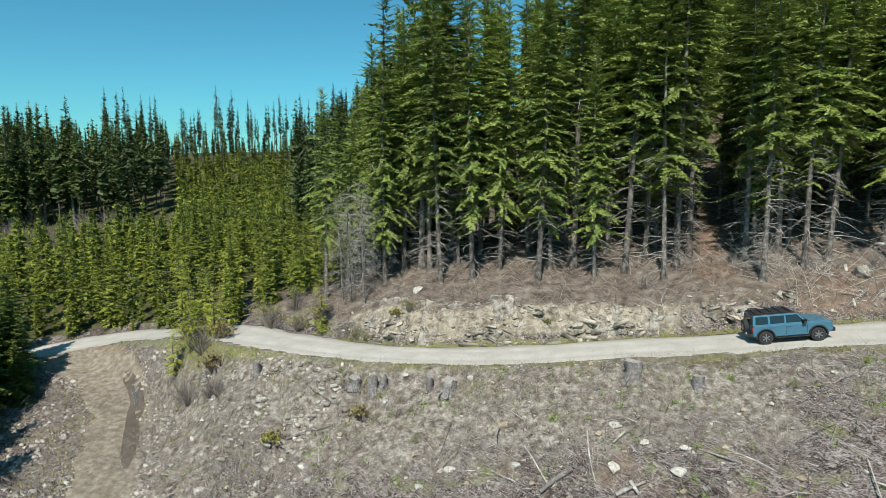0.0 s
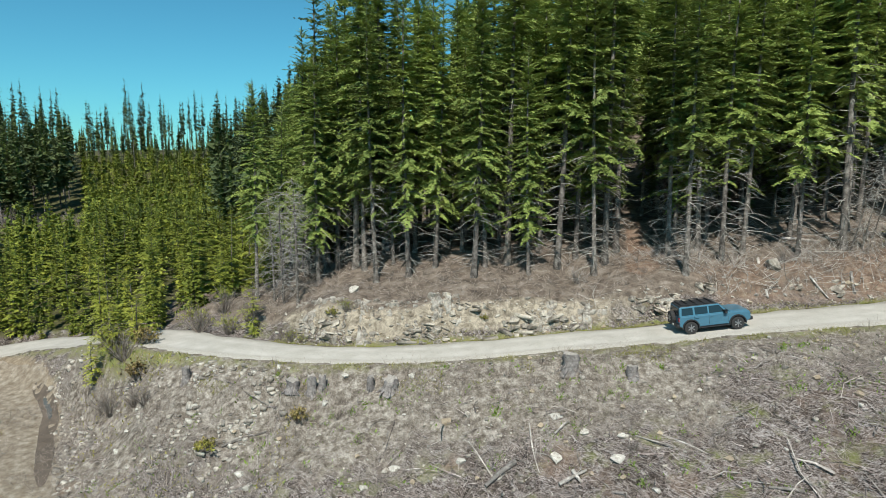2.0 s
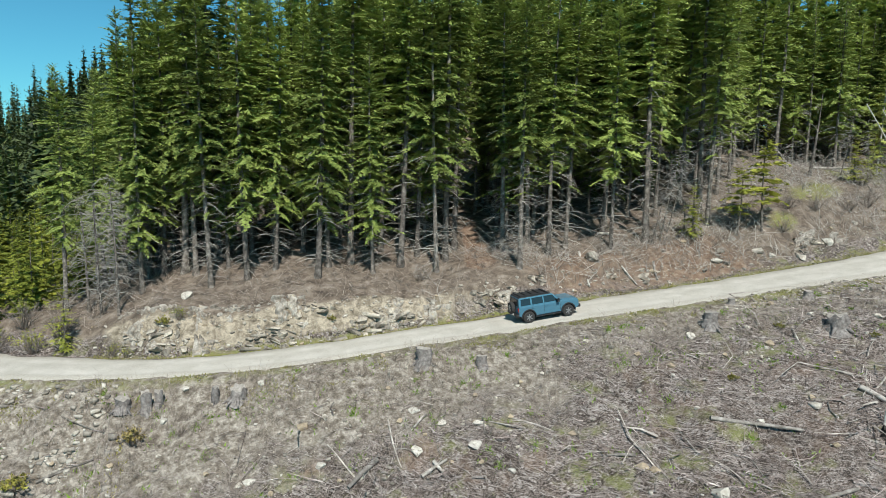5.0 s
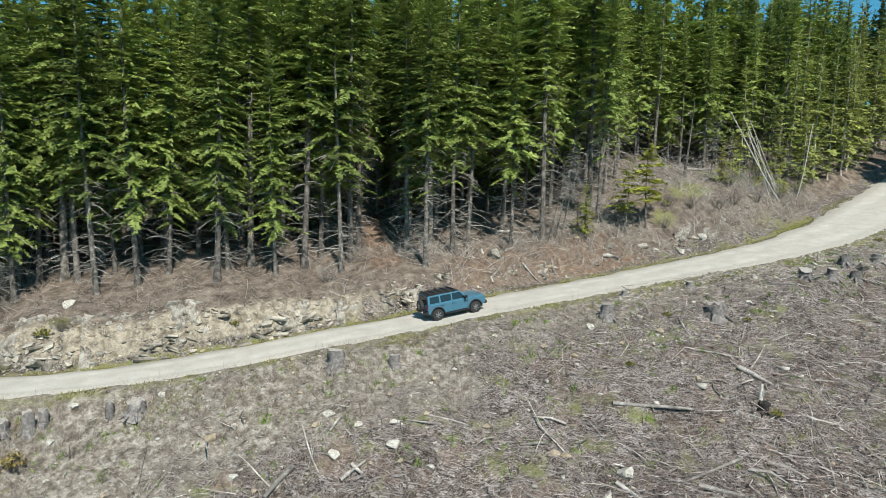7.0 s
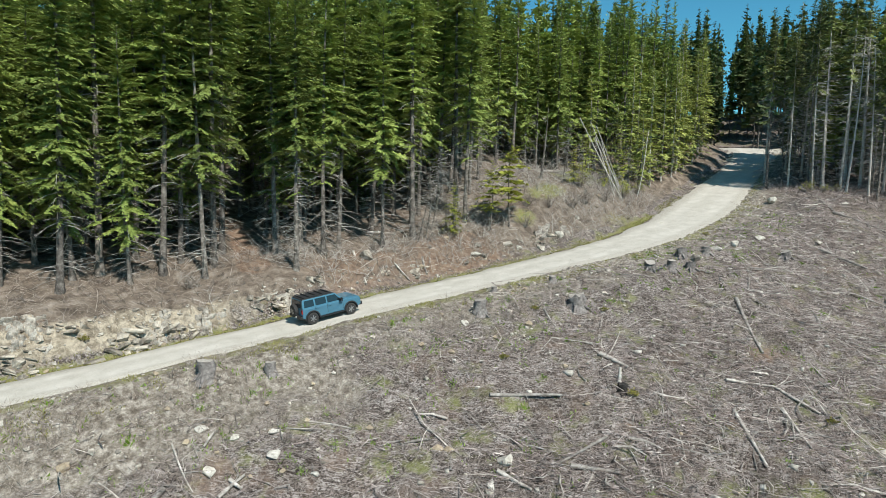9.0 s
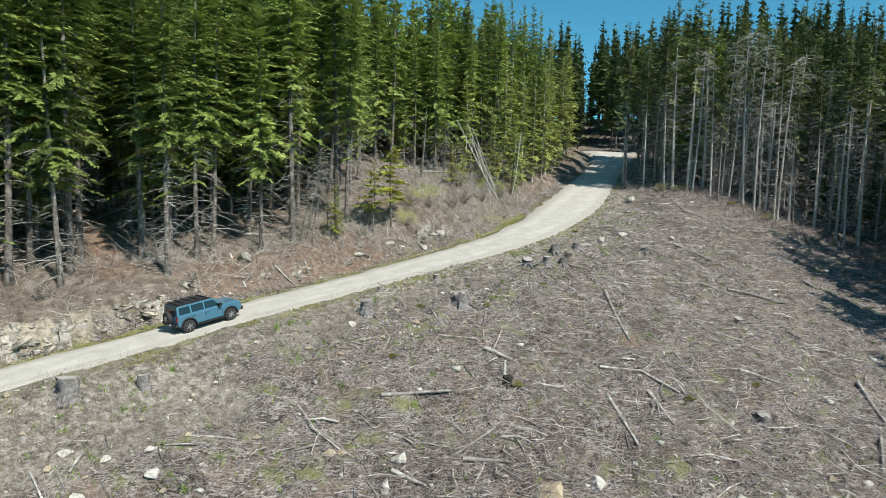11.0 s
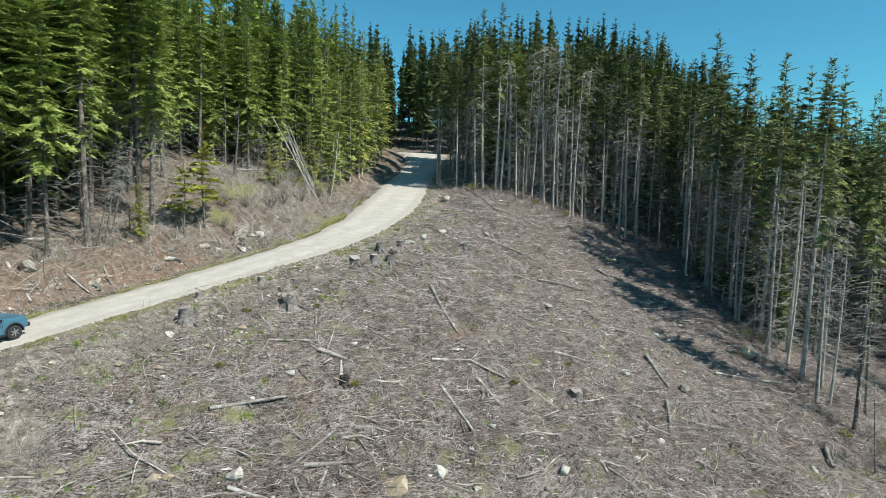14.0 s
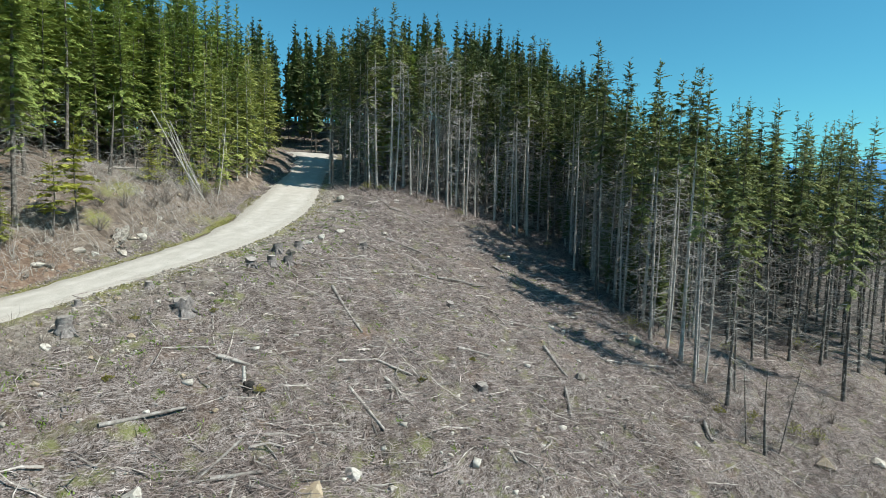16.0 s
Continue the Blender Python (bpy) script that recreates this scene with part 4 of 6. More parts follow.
wood_of("stand_understory", FAR_DARK, [(x + 1.1, y + 0.5) for x, y in deep[:110]], rng, "low dark conifers added to darken the fir stand inside", "forest", 0.14, 0.36)
wood_of("crest_woods", FAR_DARK, crest, rng, "thin stand of tall conifers where the road tops out", "forest")


# ---- boulders, logs, stumps ----
def boulder(name, seed, label, group, mat=None, flat=0.7, corners=20):
    """An angular stone about a metre across: the hull of some corners, its edges worn."""
    r = np.random.RandomState(seed)
    bm = bmesh.new()
    for _ in range(corners):
        d = r.normal(size=3)
        bm.verts.new(Vector(d / np.linalg.norm(d) * r.uniform(0.36, 0.60)))
    bmesh.ops.convex_hull(bm, input=bm.verts)
    bmesh.ops.delete(bm, geom=[v for v in bm.verts if not v.link_faces], context="VERTS")
    bmesh.ops.dissolve_limit(bm, angle_limit=0.06, verts=bm.verts, edges=bm.edges)
    bmesh.ops.bevel(bm, geom=bm.edges[:], offset=0.012, segments=1, affect="EDGES")
    for v in bm.verts:
        v.co.z *= flat
    me = bpy.data.meshes.new(name)
    bm.to_mesh(me)
    bm.free()
    me.materials.append(mat or STONE)
    return tagged(new(name, me), label, "rock", group)


PALE = mottled("pale_stone", [(0.3, (0.30, 0.275, 0.235)), (0.5, (0.46, 0.43, 0.38)), (0.7, (0.58, 0.55, 0.50))], 3.0, 5, 0.9, 0.4, 0.03, vary=0.12)
TAN = mottled("tan_stone", [(0.3, (0.26, 0.20, 0.13)), (0.7, (0.42, 0.35, 0.26))], 3.0, 5, 0.9, 0.5, 0.03, vary=0.15)
SHAPES = [boulder("boulder", 100 + k, "pale grey angular boulder lying on the slope", "boulders", PALE if k < 3 else (STONE if k < 6 else TAN), f) for k, f in enumerate((0.7, 0.55, 0.8, 0.7, 0.6, 0.8, 0.75, 0.6))]
SHAPES[6]["label"] = SHAPES[7]["label"] = "tan weathered boulder half sunk in soil"
rng = np.random.RandomState(11)
BOULDERS = [(19.2, 22.2, 1.15, 0), (16.6, 24.5, 0.6, 6), (17.2, 24.3, 0.55, 6), (59.5, 24.9, 0.95, 1), (80.7, 31.5, 1.7, 0), (52.7, 26.2, 0.9, 1), (55.4, 25.7, 1.0, 2),
            (48.7, 26.3, 1.2, 3), (25.0, 31.0, 0.75, 0), (1.8, 30.4, 0.55, 2), (-3.1, 30.1, 0.6, 0), (9.4, 28.5, 0.8, 1), (6.6, 29.5, 0.8, 0), (-16.1, 32.7, 0.7, 2)]
BOULDERS += [(-1.6, 30.9, 0.6, 1), (-4.9, 46.8, 1.1, 0), (1.2, 32.8, 0.7, 7), (26.5, 14.1, 1.25, 1), (23.8, 15.5, 2.0, 7), (48.8, 0.0, 1.4, 4),
             (81.0, 23.5, 0.9, 1), (49.0, -20.5, 1.7, 6), (53.1, -26.8, 1.6, 3), (26.4, 44.4, 1.6, 4), (48.1, 40.6, 1.1, 2), (37.1, 41.8, 0.95, 1), (63.3, 37.4, 0.8, 0)]
BOULDERS += [(22.8, 30.2, 0.5, 4), (2.4, 32.8, 0.5, 5), (10.1, 29.8, 0.55, 1), (-9.4, 31.5, 0.75, 0), (-10.0, 32.5, 0.6, 2), (7.0, 31.5, 0.6, 1), (8.2, 30.4, 0.55, 0), (9.3, 28.6, 0.5, 2),
             (10.0, 30.0, 0.5, 1), (65.0, 21.3, 0.9, 3), (61.6, -6.5, 1.7, 6), (38.0, 42.6, 0.8, 3), (35.5, 41.5, 0.6, 5), (44.5, 40.0, 1.0, 4), (42.0, 40.8, 0.7, 2), (31.0, 42.5, 0.7, 6)]


def lay(ob, x, y, size, turn, sink=0.16):
    z = float(ground(x, y))
    made = copy_thing(ob, Matrix.Translation((x, y, z + size * (0.3 - sink))) @ Matrix.Rotation(turn, 4, "Z") @ Matrix.Rotation(rng.uniform(-0.3, 0.3), 4, "X"))
    made.scale = (size, size * rng.uniform(0.75, 1.0), size * rng.uniform(0.85, 1.1))
    return made


for x, y, size, k in BOULDERS:
    lay(SHAPES[k], x, y, size, rng.uniform(0, tau), 0.42 if size > 1.9 else 0.16)
# rubble: many single stones on the fill slope below the road and along the bank's foot
for x, y in scattered(rng, -18, 40, 26, 37, 1.25, lambda x, y: off_road(x, y)[0] < -1.2, 900)[:90]:
    lay(SHAPES[rng.randint(2, 8)], x, y, rng.uniform(0.22, 0.5), rng.uniform(0, tau))
for x, y in scattered(rng, 22, 82, -2, 34, 2.6, lambda x, y: off_road(x, y)[0] < -1.0, 900)[:80]:
    lay(SHAPES[rng.randint(2, 8)], x, y, rng.uniform(0.25, 0.6), rng.uniform(0, tau))
for x, y in scattered(rng, -32, -15, 28, 50, 0.9, lambda x, y: (off_road(x, y)[0] < -1.5) & (np.abs(beside(spur_line, x, y)[1]) > 1.8), 900)[:34]:
    lay(SHAPES[rng.randint(2, 8)], x, y, rng.uniform(0.15, 0.5), rng.uniform(0, tau))

# rock ledges in the cut bank
GREYROCK = mottled("grey_rock", [(0.3, (0.16, 0.145, 0.125)), (0.5, (0.30, 0.275, 0.24)), (0.7, (0.46, 0.43, 0.385))], 2.2, 6, 0.9, 0.7, 0.05, vary=0.25)
LEDGE = [boulder("ledge_rock", 130 + k, "broken layered rock face in the road cut", "rock ledges", mat, f, 18) for k, (f, mat) in enumerate(((0.55, STONE), (0.45, STONE), (0.7, GREYROCK), (0.5, TAN)))]
def broken_stone(seed, long, deep, thick):
    """An angular slab of broken rock: the hull of some points in a box."""
    r = np.random.RandomState(seed)
    bm = bmesh.new()
    for _ in range(13):
        p = r.uniform(-0.5, 0.5, 3)
        p[r.randint(3)] = r.choice([-0.5, 0.5])
        bm.verts.new(Vector(p * (long, deep, thick)))
    bmesh.ops.convex_hull(bm, input=bm.verts)
    bmesh.ops.delete(bm, geom=[v for v in bm.verts if not v.link_faces], context="VERTS")
    me = bpy.data.meshes.new("rock_slab")
    bm.to_mesh(me)
    bm.free()
    return me


FACE = mottled("layered_rock", [(0.30, (0.09, 0.077, 0.063)), (0.45, (0.20, 0.175, 0.145)), (0.60, (0.36, 0.325, 0.275)), (0.75, (0.31, 0.235, 0.15))], 1.6, 7, 0.92, 0.8, 0.04, vary=0.4)
SLABS = [broken_stone(500 + k, *size) for k, size in enumerate(((0.9, 0.7, 0.34), (0.7, 0.6, 0.42), (1.2, 0.7, 0.26), (0.5, 0.5, 0.36), (0.6, 0.4, 0.22), (0.4, 0.4, 0.4), (1.0, 0.5, 0.2), (0.45, 0.5, 0.24)))]
for me in SLABS:
    me.materials.append(FACE)


def rock_face(x0, x1, u0, u1, seed, label, fill, big=1.0, dip=0.12):
    """Broken slabs in rough beds, standing out of a stretch of the cut bank."""
    r = np.random.RandomState(seed)
    ob = thing("rock_face", (0, 0, 0), label, "rock face", "rock ledges")
    i0, i1 = [int(np.argmin(np.abs(road_line[:, 0] - x) + 99 * (road_line[:, 1] > 60))) for x in (x0, x1)]
    u = u0
    while u < u1:
        s = i0 + r.uniform(0, 1)
        while s < i1:
            a, b = road_line[int(s)], road_line[min(int(s) + 1, len(road_line) - 1)]
            way = (b - a)[:2] / np.linalg.norm((b - a)[:2])
            step = r.uniform(0.26, 0.6) * big
            s += step / 0.6
            here = lumps(a[0] + seed * 7, u * 2.0, 2.4) + 0.5 * lumps(a[0], u + seed, 0.8)
            if here < fill:
                continue
            p = a[:2] + np.array([-way[1], way[0]]) * (a[3] + u + 0.18 * lumps(a[0], seed, 1.5) + r.uniform(-0.12, 0.12))
            slab_ob = new("rock_slab", SLABS[r.randint(8)])
            slab_ob.parent = ob
            k = big * min(1.4, 0.38 + r.gamma(1.5, 0.24))
            slab_ob.location = (p[0], p[1], float(ground(p[0], p[1])) + r.uniform(-0.16, 0.04))
            slab_ob.rotation_euler = (r.uniform(-0.6, 0.4), dip + r.normal() * 0.25, math.atan2(way[1], way[0]) + r.normal() * 0.6)
            slab_ob.scale = (k * r.uniform(0.8, 1.2), k, k * r.uniform(0.7, 1.3))
        u += r.uniform(0.15, 0.25) * big
    return ob


def fractured(x0, x1, u0, u1, seed, deep, label, mat):
    """A face of broken blocks along the bank: every block a tilted facet, with cracks between them."""
    r = np.random.RandomState(seed)
    i0, i1 = [int(np.argmin(np.abs(road_line[:, 0] - x) + 99 * (road_line[:, 1] > 60))) for x in (x0, x1)]
    line = road_line[i0:i1 + 1]
    run = np.r_[0, np.cumsum(np.linalg.norm(np.diff(line[:, :2], axis=0), axis=1))]
    su, uu = np.arange(0, run[-1], 0.06), np.arange(u0, u1, 0.05)
    S, U = [a.ravel() for a in np.meshgrid(su, uu, indexing="ij")]
    X, Y, W = [np.interp(S, run, line[:, k]) for k in (0, 1, 3)]
    way = np.gradient(line[:, :2], axis=0)
    way /= np.linalg.norm(way, axis=1, keepdims=True)
    nx_, ny_ = -np.interp(S, run, way[:, 1]), np.interp(S, run, way[:, 0])
    X, Y = X + nx_ * (W + U), Y + ny_ * (W + U)
    n = int(run[-1] * (u1 - u0) * 10)
    seeds = np.stack([r.uniform(0, run[-1], n), r.uniform(u0, u1, n)], 1)
    tilt, rise = r.normal(size=(n, 2)) * 0.34, r.uniform(0, 1, n) ** 1.4
    z = np.empty(len(S))
    warp = 0.12 * lumps(S, U, 0.35), 0.10 * lumps(S + 9, U, 0.35)
    for k in range(0, len(S), 4000):
        sl = slice(k, k + 4000)
        da = (S[sl] + warp[0][sl])[:, None] - seeds[:, 0]
        db = ((U[sl] + warp[1][sl])[:, None] - seeds[:, 1]) * 1.9
        d = np.sqrt(da**2 + db**2)
        two = np.argpartition(d, 1, axis=1)[:, :2]
        rows = np.arange(len(d))[:, None]
        order = np.argsort(d[rows, two], axis=1)
        two = two[rows, order]
        a, b = two[:, 0], two[:, 1]
        near = rows[:, 0]
        z[sl] = rise[a] * deep + tilt[a, 0] * da[near, a] + tilt[a, 1] * db[near, a] - 0.30 * np.clip(1 - (d[near, b] - d[near, a]) / 0.10, 0, 1)
    shown = lumps(S + seed * 3.1, U * 1.5, 2.6) + 0.5 * lumps(S, U + seed, 0.9)
    z = z + 0.10 - 0.55 * ramp(0.05, -0.5, shown) - 0.4 * ramp(0.3, 0.0, U - u0) - 0.6 * ramp(0.5, 0.0, u1 - U)
    v = np.stack([X - nx_ * z * 0.7, Y - ny_ * z * 0.7, ground(X, Y) + z * 0.72], 1)
    na, nb = len(su), len(uu)
    i, j = [q.ravel() for q in np.meshgrid(np.arange(na - 1), np.arange(nb - 1), indexing="ij")]
    f = np.stack([i * nb + j, (i + 1) * nb + j, (i + 1) * nb + j + 1, i * nb + j + 1], 1)
    return tagged(new("rock_face", mesh_of("rock_face", v, f, mat)), label, "rock face", "rock ledges")


CHALKY = mottled("fractured_rock", [(0.30, (0.10, 0.086, 0.07)), (0.45, (0.25, 0.225, 0.19)), (0.60, (0.42, 0.39, 0.34)), (0.75, (0.37, 0.30, 0.21))], 1.3, 8, 0.92, 0.9, 0.05, vary=0)
fractured(-5.2, 3.2, 0.75, 3.9, 51, 0.42, "fractured grey rock face in the road cut", CHALKY)
fractured(2.8, 12.0, 0.75, 3.0, 52, 0.36, "fractured pale rock face beside the road", CHALKY)
fractured(11.5, 21.0, 0.8, 2.5, 53, 0.32, "low fractured rock ledge beside the road", CHALKY)
fractured(-11.5, -5.0, 0.9, 3.8, 54, 0.28, "crumbling pale cut face beside the road", CHALKY)
fractured(44.5, 50.0, 1.8, 3.8, 55, 0.3, "grey rock outcrop in the brown bank", GREYROCK)
rock_face(-4.8, 2.2, 0.9, 3.6, 5, "broken grey layered rock face in the road cut", 0.15)
rock_face(2.2, 9.0, 0.9, 2.9, 15, "broken pale layered rock face in the road cut", 0.2)
rock_face(-10.5, -5.0, 1.2, 3.6, 6, "crumbling tan rock face in the road cut", 0.15, 0.8)
rock_face(9.0, 19.5, 1.1, 2.4, 7, "low stepped rock ledge above the road", 0.15, 0.95)
rock_face(19.5, 31.0, 1.2, 3.0, 8, "low stony ledge above the road", 0.38, 0.8)
rock_face(44.0, 51.0, 2.2, 4.2, 9, "stony outcrop in the brown bank", 0.35, 0.9)
bank = scattered(rng, -12, 46, 38, 50, 0.8, lambda x, y: (lambda o, s: (o > 0.8) & (o < 3.2))(*off_road(x, y)), 1200)
for x, y in scattered(rng, 34, 64, 38, 52, 1.8, lambda x, y: (lambda o, s: (o > 2.5) & (o < behind(s)))(*off_road(x, y)), 300)[:34]:
    lay(LEDGE[rng.randint(4)], x, y, rng.uniform(0.35, 1.1), rng.uniform(0, tau), 0.3)
for x, y in bank[:110]:
    lay(LEDGE[rng.randint(4)], x, y, rng.uniform(0.15, 0.5), rng.uniform(0, tau), 0.3)


def log_mesh(seed, length, radius, bend=0.04, knots=4):
    r = np.random.RandomState(seed)
    t = np.linspace(0, 1, 7)
    p = np.stack([t * length, bend * length * np.sin(t * 3.1) * r.uniform(-1, 1), bend * 0.5 * length * np.sin(t * 5) * r.uniform(-1, 1)], 1)
    rad = radius * (1 - 0.35 * t) * (1 + 0.06 * r.normal(size=7))
    pieces = [limb(p, rad, 8)]
    for end, k in ((p[0], rad[0]), (p[-1], rad[-1])):
        v = end + np.stack([0 * np.arange(8), np.cos(np.arange(8) * tau / 8) * k, np.sin(np.arange(8) * tau / 8) * k], 1)
        pieces.append((np.vstack([v, [end], [end]]), np.array([[i, (i + 1) % 8, 8, 9] for i in range(8)])))
    for _ in range(knots):
        i = r.randint(1, 6)
        a = r.uniform(0, tau)
        d = np.array([r.uniform(-0.5, 0.7), math.cos(a), math.sin(a)]) * r.uniform(1.5, 4) * radius
        pieces.append(limb([p[i], p[i] + d * 0.6, p[i] + d], [radius * 0.25, radius * 0.18, radius * 0.08], 4))
    return mesh_of("log", *joined(pieces), LOGWOOD, smooth=False)


def fallen(seed, x0, y0, x1, y1, thick, label="weathered grey log lying in the slash", lift=0.0, name="log", bend=0.03):
    a, b = Vector((x0, y0, float(ground(x0, y0)) + thick * 0.55)), Vector((x1, y1, float(ground(x1, y1)) + thick * 0.5 + lift))
    ob = tagged(new(name, log_mesh(seed, (b - a).length, thick * 0.43, bend)), label, "log", "fallen logs")
    ob.matrix_world = Matrix.Translation(a) @ (b - a).to_track_quat("X", "Z").to_matrix().to_4x4()
    return ob


LOGS = [(21.4, 25.3, 25.4, 23.1, 0.27), (46.1, 21.5, 41.3, 17.5, 0.36), (36.0, 17.8, 38.1, 15.5, 0.25), (38.1, 15.5, 38.8, 13.0, 0.24), (86.0, 30.0, 77.5, 23.7, 0.5),
        (77.0, 23.5, 75.7, 18.0, 0.45), (63.7, 20.8, 63.4, 16.7, 0.42), (34.0, 16.4, 31.1, 13.3, 0.28), (36.9, 14.6, 34.7, 12.1, 0.26), (22.0, 19.9, 23.7, 17.9, 0.29),
        (18.3, 21.8, 19.0, 20.1, 0.28), (30.0, 23.6, 30.7, 21.9, 0.36), (-13.1, 39.0, -8.6, 35.6, 0.16)]
LOGS += [(-11.4, 34.3, -8.9, 34.5, 0.2), (4.5, 29.6, 2.9, 28.9, 0.36), (35.2, 5.9, 33.2, 5.1, 0.3), (49.6, -10.8, 46.4, -10.6, 0.4), (51.5, 3.1, 47.9, 1.1, 0.36), (26.1, 46.0, 24.8, 42.2, 0.26),
         (31.6, 43.2, 30.9, 41.7, 0.22), (28.6, 43.4, 29.0, 41.8, 0.18), (30.3, 49.7, 32.4, 48.0, 0.3), (46.0, 1.4, 41.7, 1.1, 0.3), (44.8, 10.3, 46.3, 7.8, 0.3)]
LOGS += [(25.0, 19.7, 21.5, 20.4, 0.22), (7.5, 31.0, 6.7, 30.5, 0.19), (6.4, 28.2, 7.8, 28.4, 0.24), (7.2, 28.7, 7.4, 27.9, 0.24), (-33.6, 46.6, -31.8, 46.2, 0.2), (16.7, 25.2, 15.4, 25.8, 0.2), (58, 14, 62, 9.5, 0.3), (70, 9, 66, 3, 0.32), (55, -3, 58, -9, 0.3)]
for k, row in enumerate(LOGS):
    if row[0] in (-13.1, -11.4):
        fallen(200 + k, *row, "thin dark barked log on the fill slope").data.materials[0] = BARK
    else:
        fallen(200 + k, *row)


def stump(seed, height, radius, roots=5, jag=0.0):
    r = np.random.RandomState(seed)
    ob = thing("stump", (0, 0, -500), "grey weathered cut stump on the road edge" if not jag else "jagged broken grey stump in the slash", "stump", "stumps")
    t = np.array([-0.35, 0.0, 0.12, 0.35, 0.7, 1.0])
    p = np.stack([0 * t, 0.04 * np.sin(t * 3), t * height], 1)
    v, f = limb(p, radius * np.array([1.45, 1.22, 1.10, 1.03, 1.0, 0.97]), 12)
    v = v * (1 + 0.13 * r.normal(size=(len(v), 1)) * (1, 1, 0))
    slant = r.uniform(-0.22, 0.22, 2)
    v[-12:, 2] += v[-12:, :2] @ slant + r.uniform(-1, 1, 12) * max(jag, 0.035)
    part("stump_trunk", mesh_of("stump_trunk", v, f, STUMP_BARK), None, ob)
    for k in range(roots):
        a = k * tau / roots + r.uniform(-0.4, 0.4)
        d = np.array([math.cos(a), math.sin(a), 0])
        part("root", mesh_of("root", *limb([d * radius * 0.7 + (0, 0, height * 0.25), d * radius * 1.3 + (0, 0, 0.02), d * radius * 2.0 + (0, 0, -0.2)], [radius * 0.3, radius * 0.2, radius * 0.08], 5), STUMP_BARK), None, ob)
    top = v[-12:] + (0, 0, 0.004)
    c = top.mean(0)
    part("cut_face", mesh_of("cut_face", np.vstack([top, [c + (0, 0, 0.01)]]), np.array([[i, (i + 1) % 12, 12] for i in range(12)]), CUT_WOOD), None, ob, "weathered grey sawn wood face")
    return ob


KINDS = [stump(300, 0.95, 0.42), stump(301, 0.75, 0.36), stump(302, 0.6, 0.45, 6), stump(303, 1.1, 0.3, 4, 0.18), stump(304, 0.8, 0.5, 6, 0.12)]
for x, y, k, s in [(26.5, 31.1, 0, 1.0), (33.6, 28.0, 4, 1.15), (35.2, 31.5, 1, 0.8), (8.6, 34.8, 0, 1.05), (11.9, 33.7, 1, 0.85), (43.2, 27.5, 2, 1.0), (44.9, 26.5, 1, 1.0), (47.1, 25.9, 2, 0.9), (-15.0, 39.4, 3, 0.8),
                   (-7.8, 36.7, 4, 0.75), (-6.6, 36.4, 3, 0.9), (-6.0, 36.5, 3, 0.7), (-1.9, 35.8, 4, 0.85), (-3.1, 36.1, 3, 0.7), (51.3, 26.5, 2, 0.9), (30.1, 33.1, 1, 0.6), (48.3, 27.4, 2, 1.0), (91.0, 12.5, 0, 1.9), (58, 22, 2, 0.9), (41, 8, 4, 0.9), (53, 12, 2, 0.8)]:
    plant(KINDS[k], x, y, rng.uniform(0, tau), s, sink=0.05)

CHAR = mottled("charred_wood", [(0.3, (0.012, 0.011, 0.010)), (0.7, (0.05, 0.046, 0.042))], 5.0, 5, 0.9, 0.8, 0.03)
burnt = stump(305, 0.85, 0.42, 6, 0.25)
tagged(burnt, "blackened hollow broken stump in the slash", "stump", "stumps")
for ob in burnt.children:
    ob.data.materials[0] = CHAR
plant(burnt, 28.7, 21.1, 0.7, 0.7, (0.15, 0.1), 0.15)
drop_pattern(burnt)
BLEACHED = mottled("bleached_wood", [(0.3, (0.34, 0.31, 0.275)), (0.7, (0.54, 0.51, 0.47))], 5.0, 5, 0.9, 0.5, 0.02)
post_mesh = log_mesh(291, 1.15, 0.13, 0.02, 1)
post_mesh.materials[0] = BLEACHED
post = tagged(new("broken_trunk", post_mesh), "short bleached broken trunk beside a charred stump", "dead tree", "dead trees")
post.matrix_world = Matrix.Translation((29.1, 21.5, float(ground(29.1, 21.5)) - 0.15)) @ Vector((0.1, 0.05, 1.0)).to_track_quat("X", "Z").to_matrix().to_4x4()

# standing and leaning poles
for k, (x, y, s, lx, ly) in enumerate([(55.0, 48.7, 1.1, 0.02, 0.05), (48.0, -15.3, 0.95, 0.0, 0.0), (37.2, 45.1, 0.62, 0, 0.02), (36.7, 45.6, 0.42, 0.02, 0), (73.2, 46.4, 1.1, 0.05, 0.22), (66.1, -29.8, 1.6, 0.02, 0.05)]):
    plant(GREY[2], x, y, rng.uniform(0, tau), s, (lx, ly))
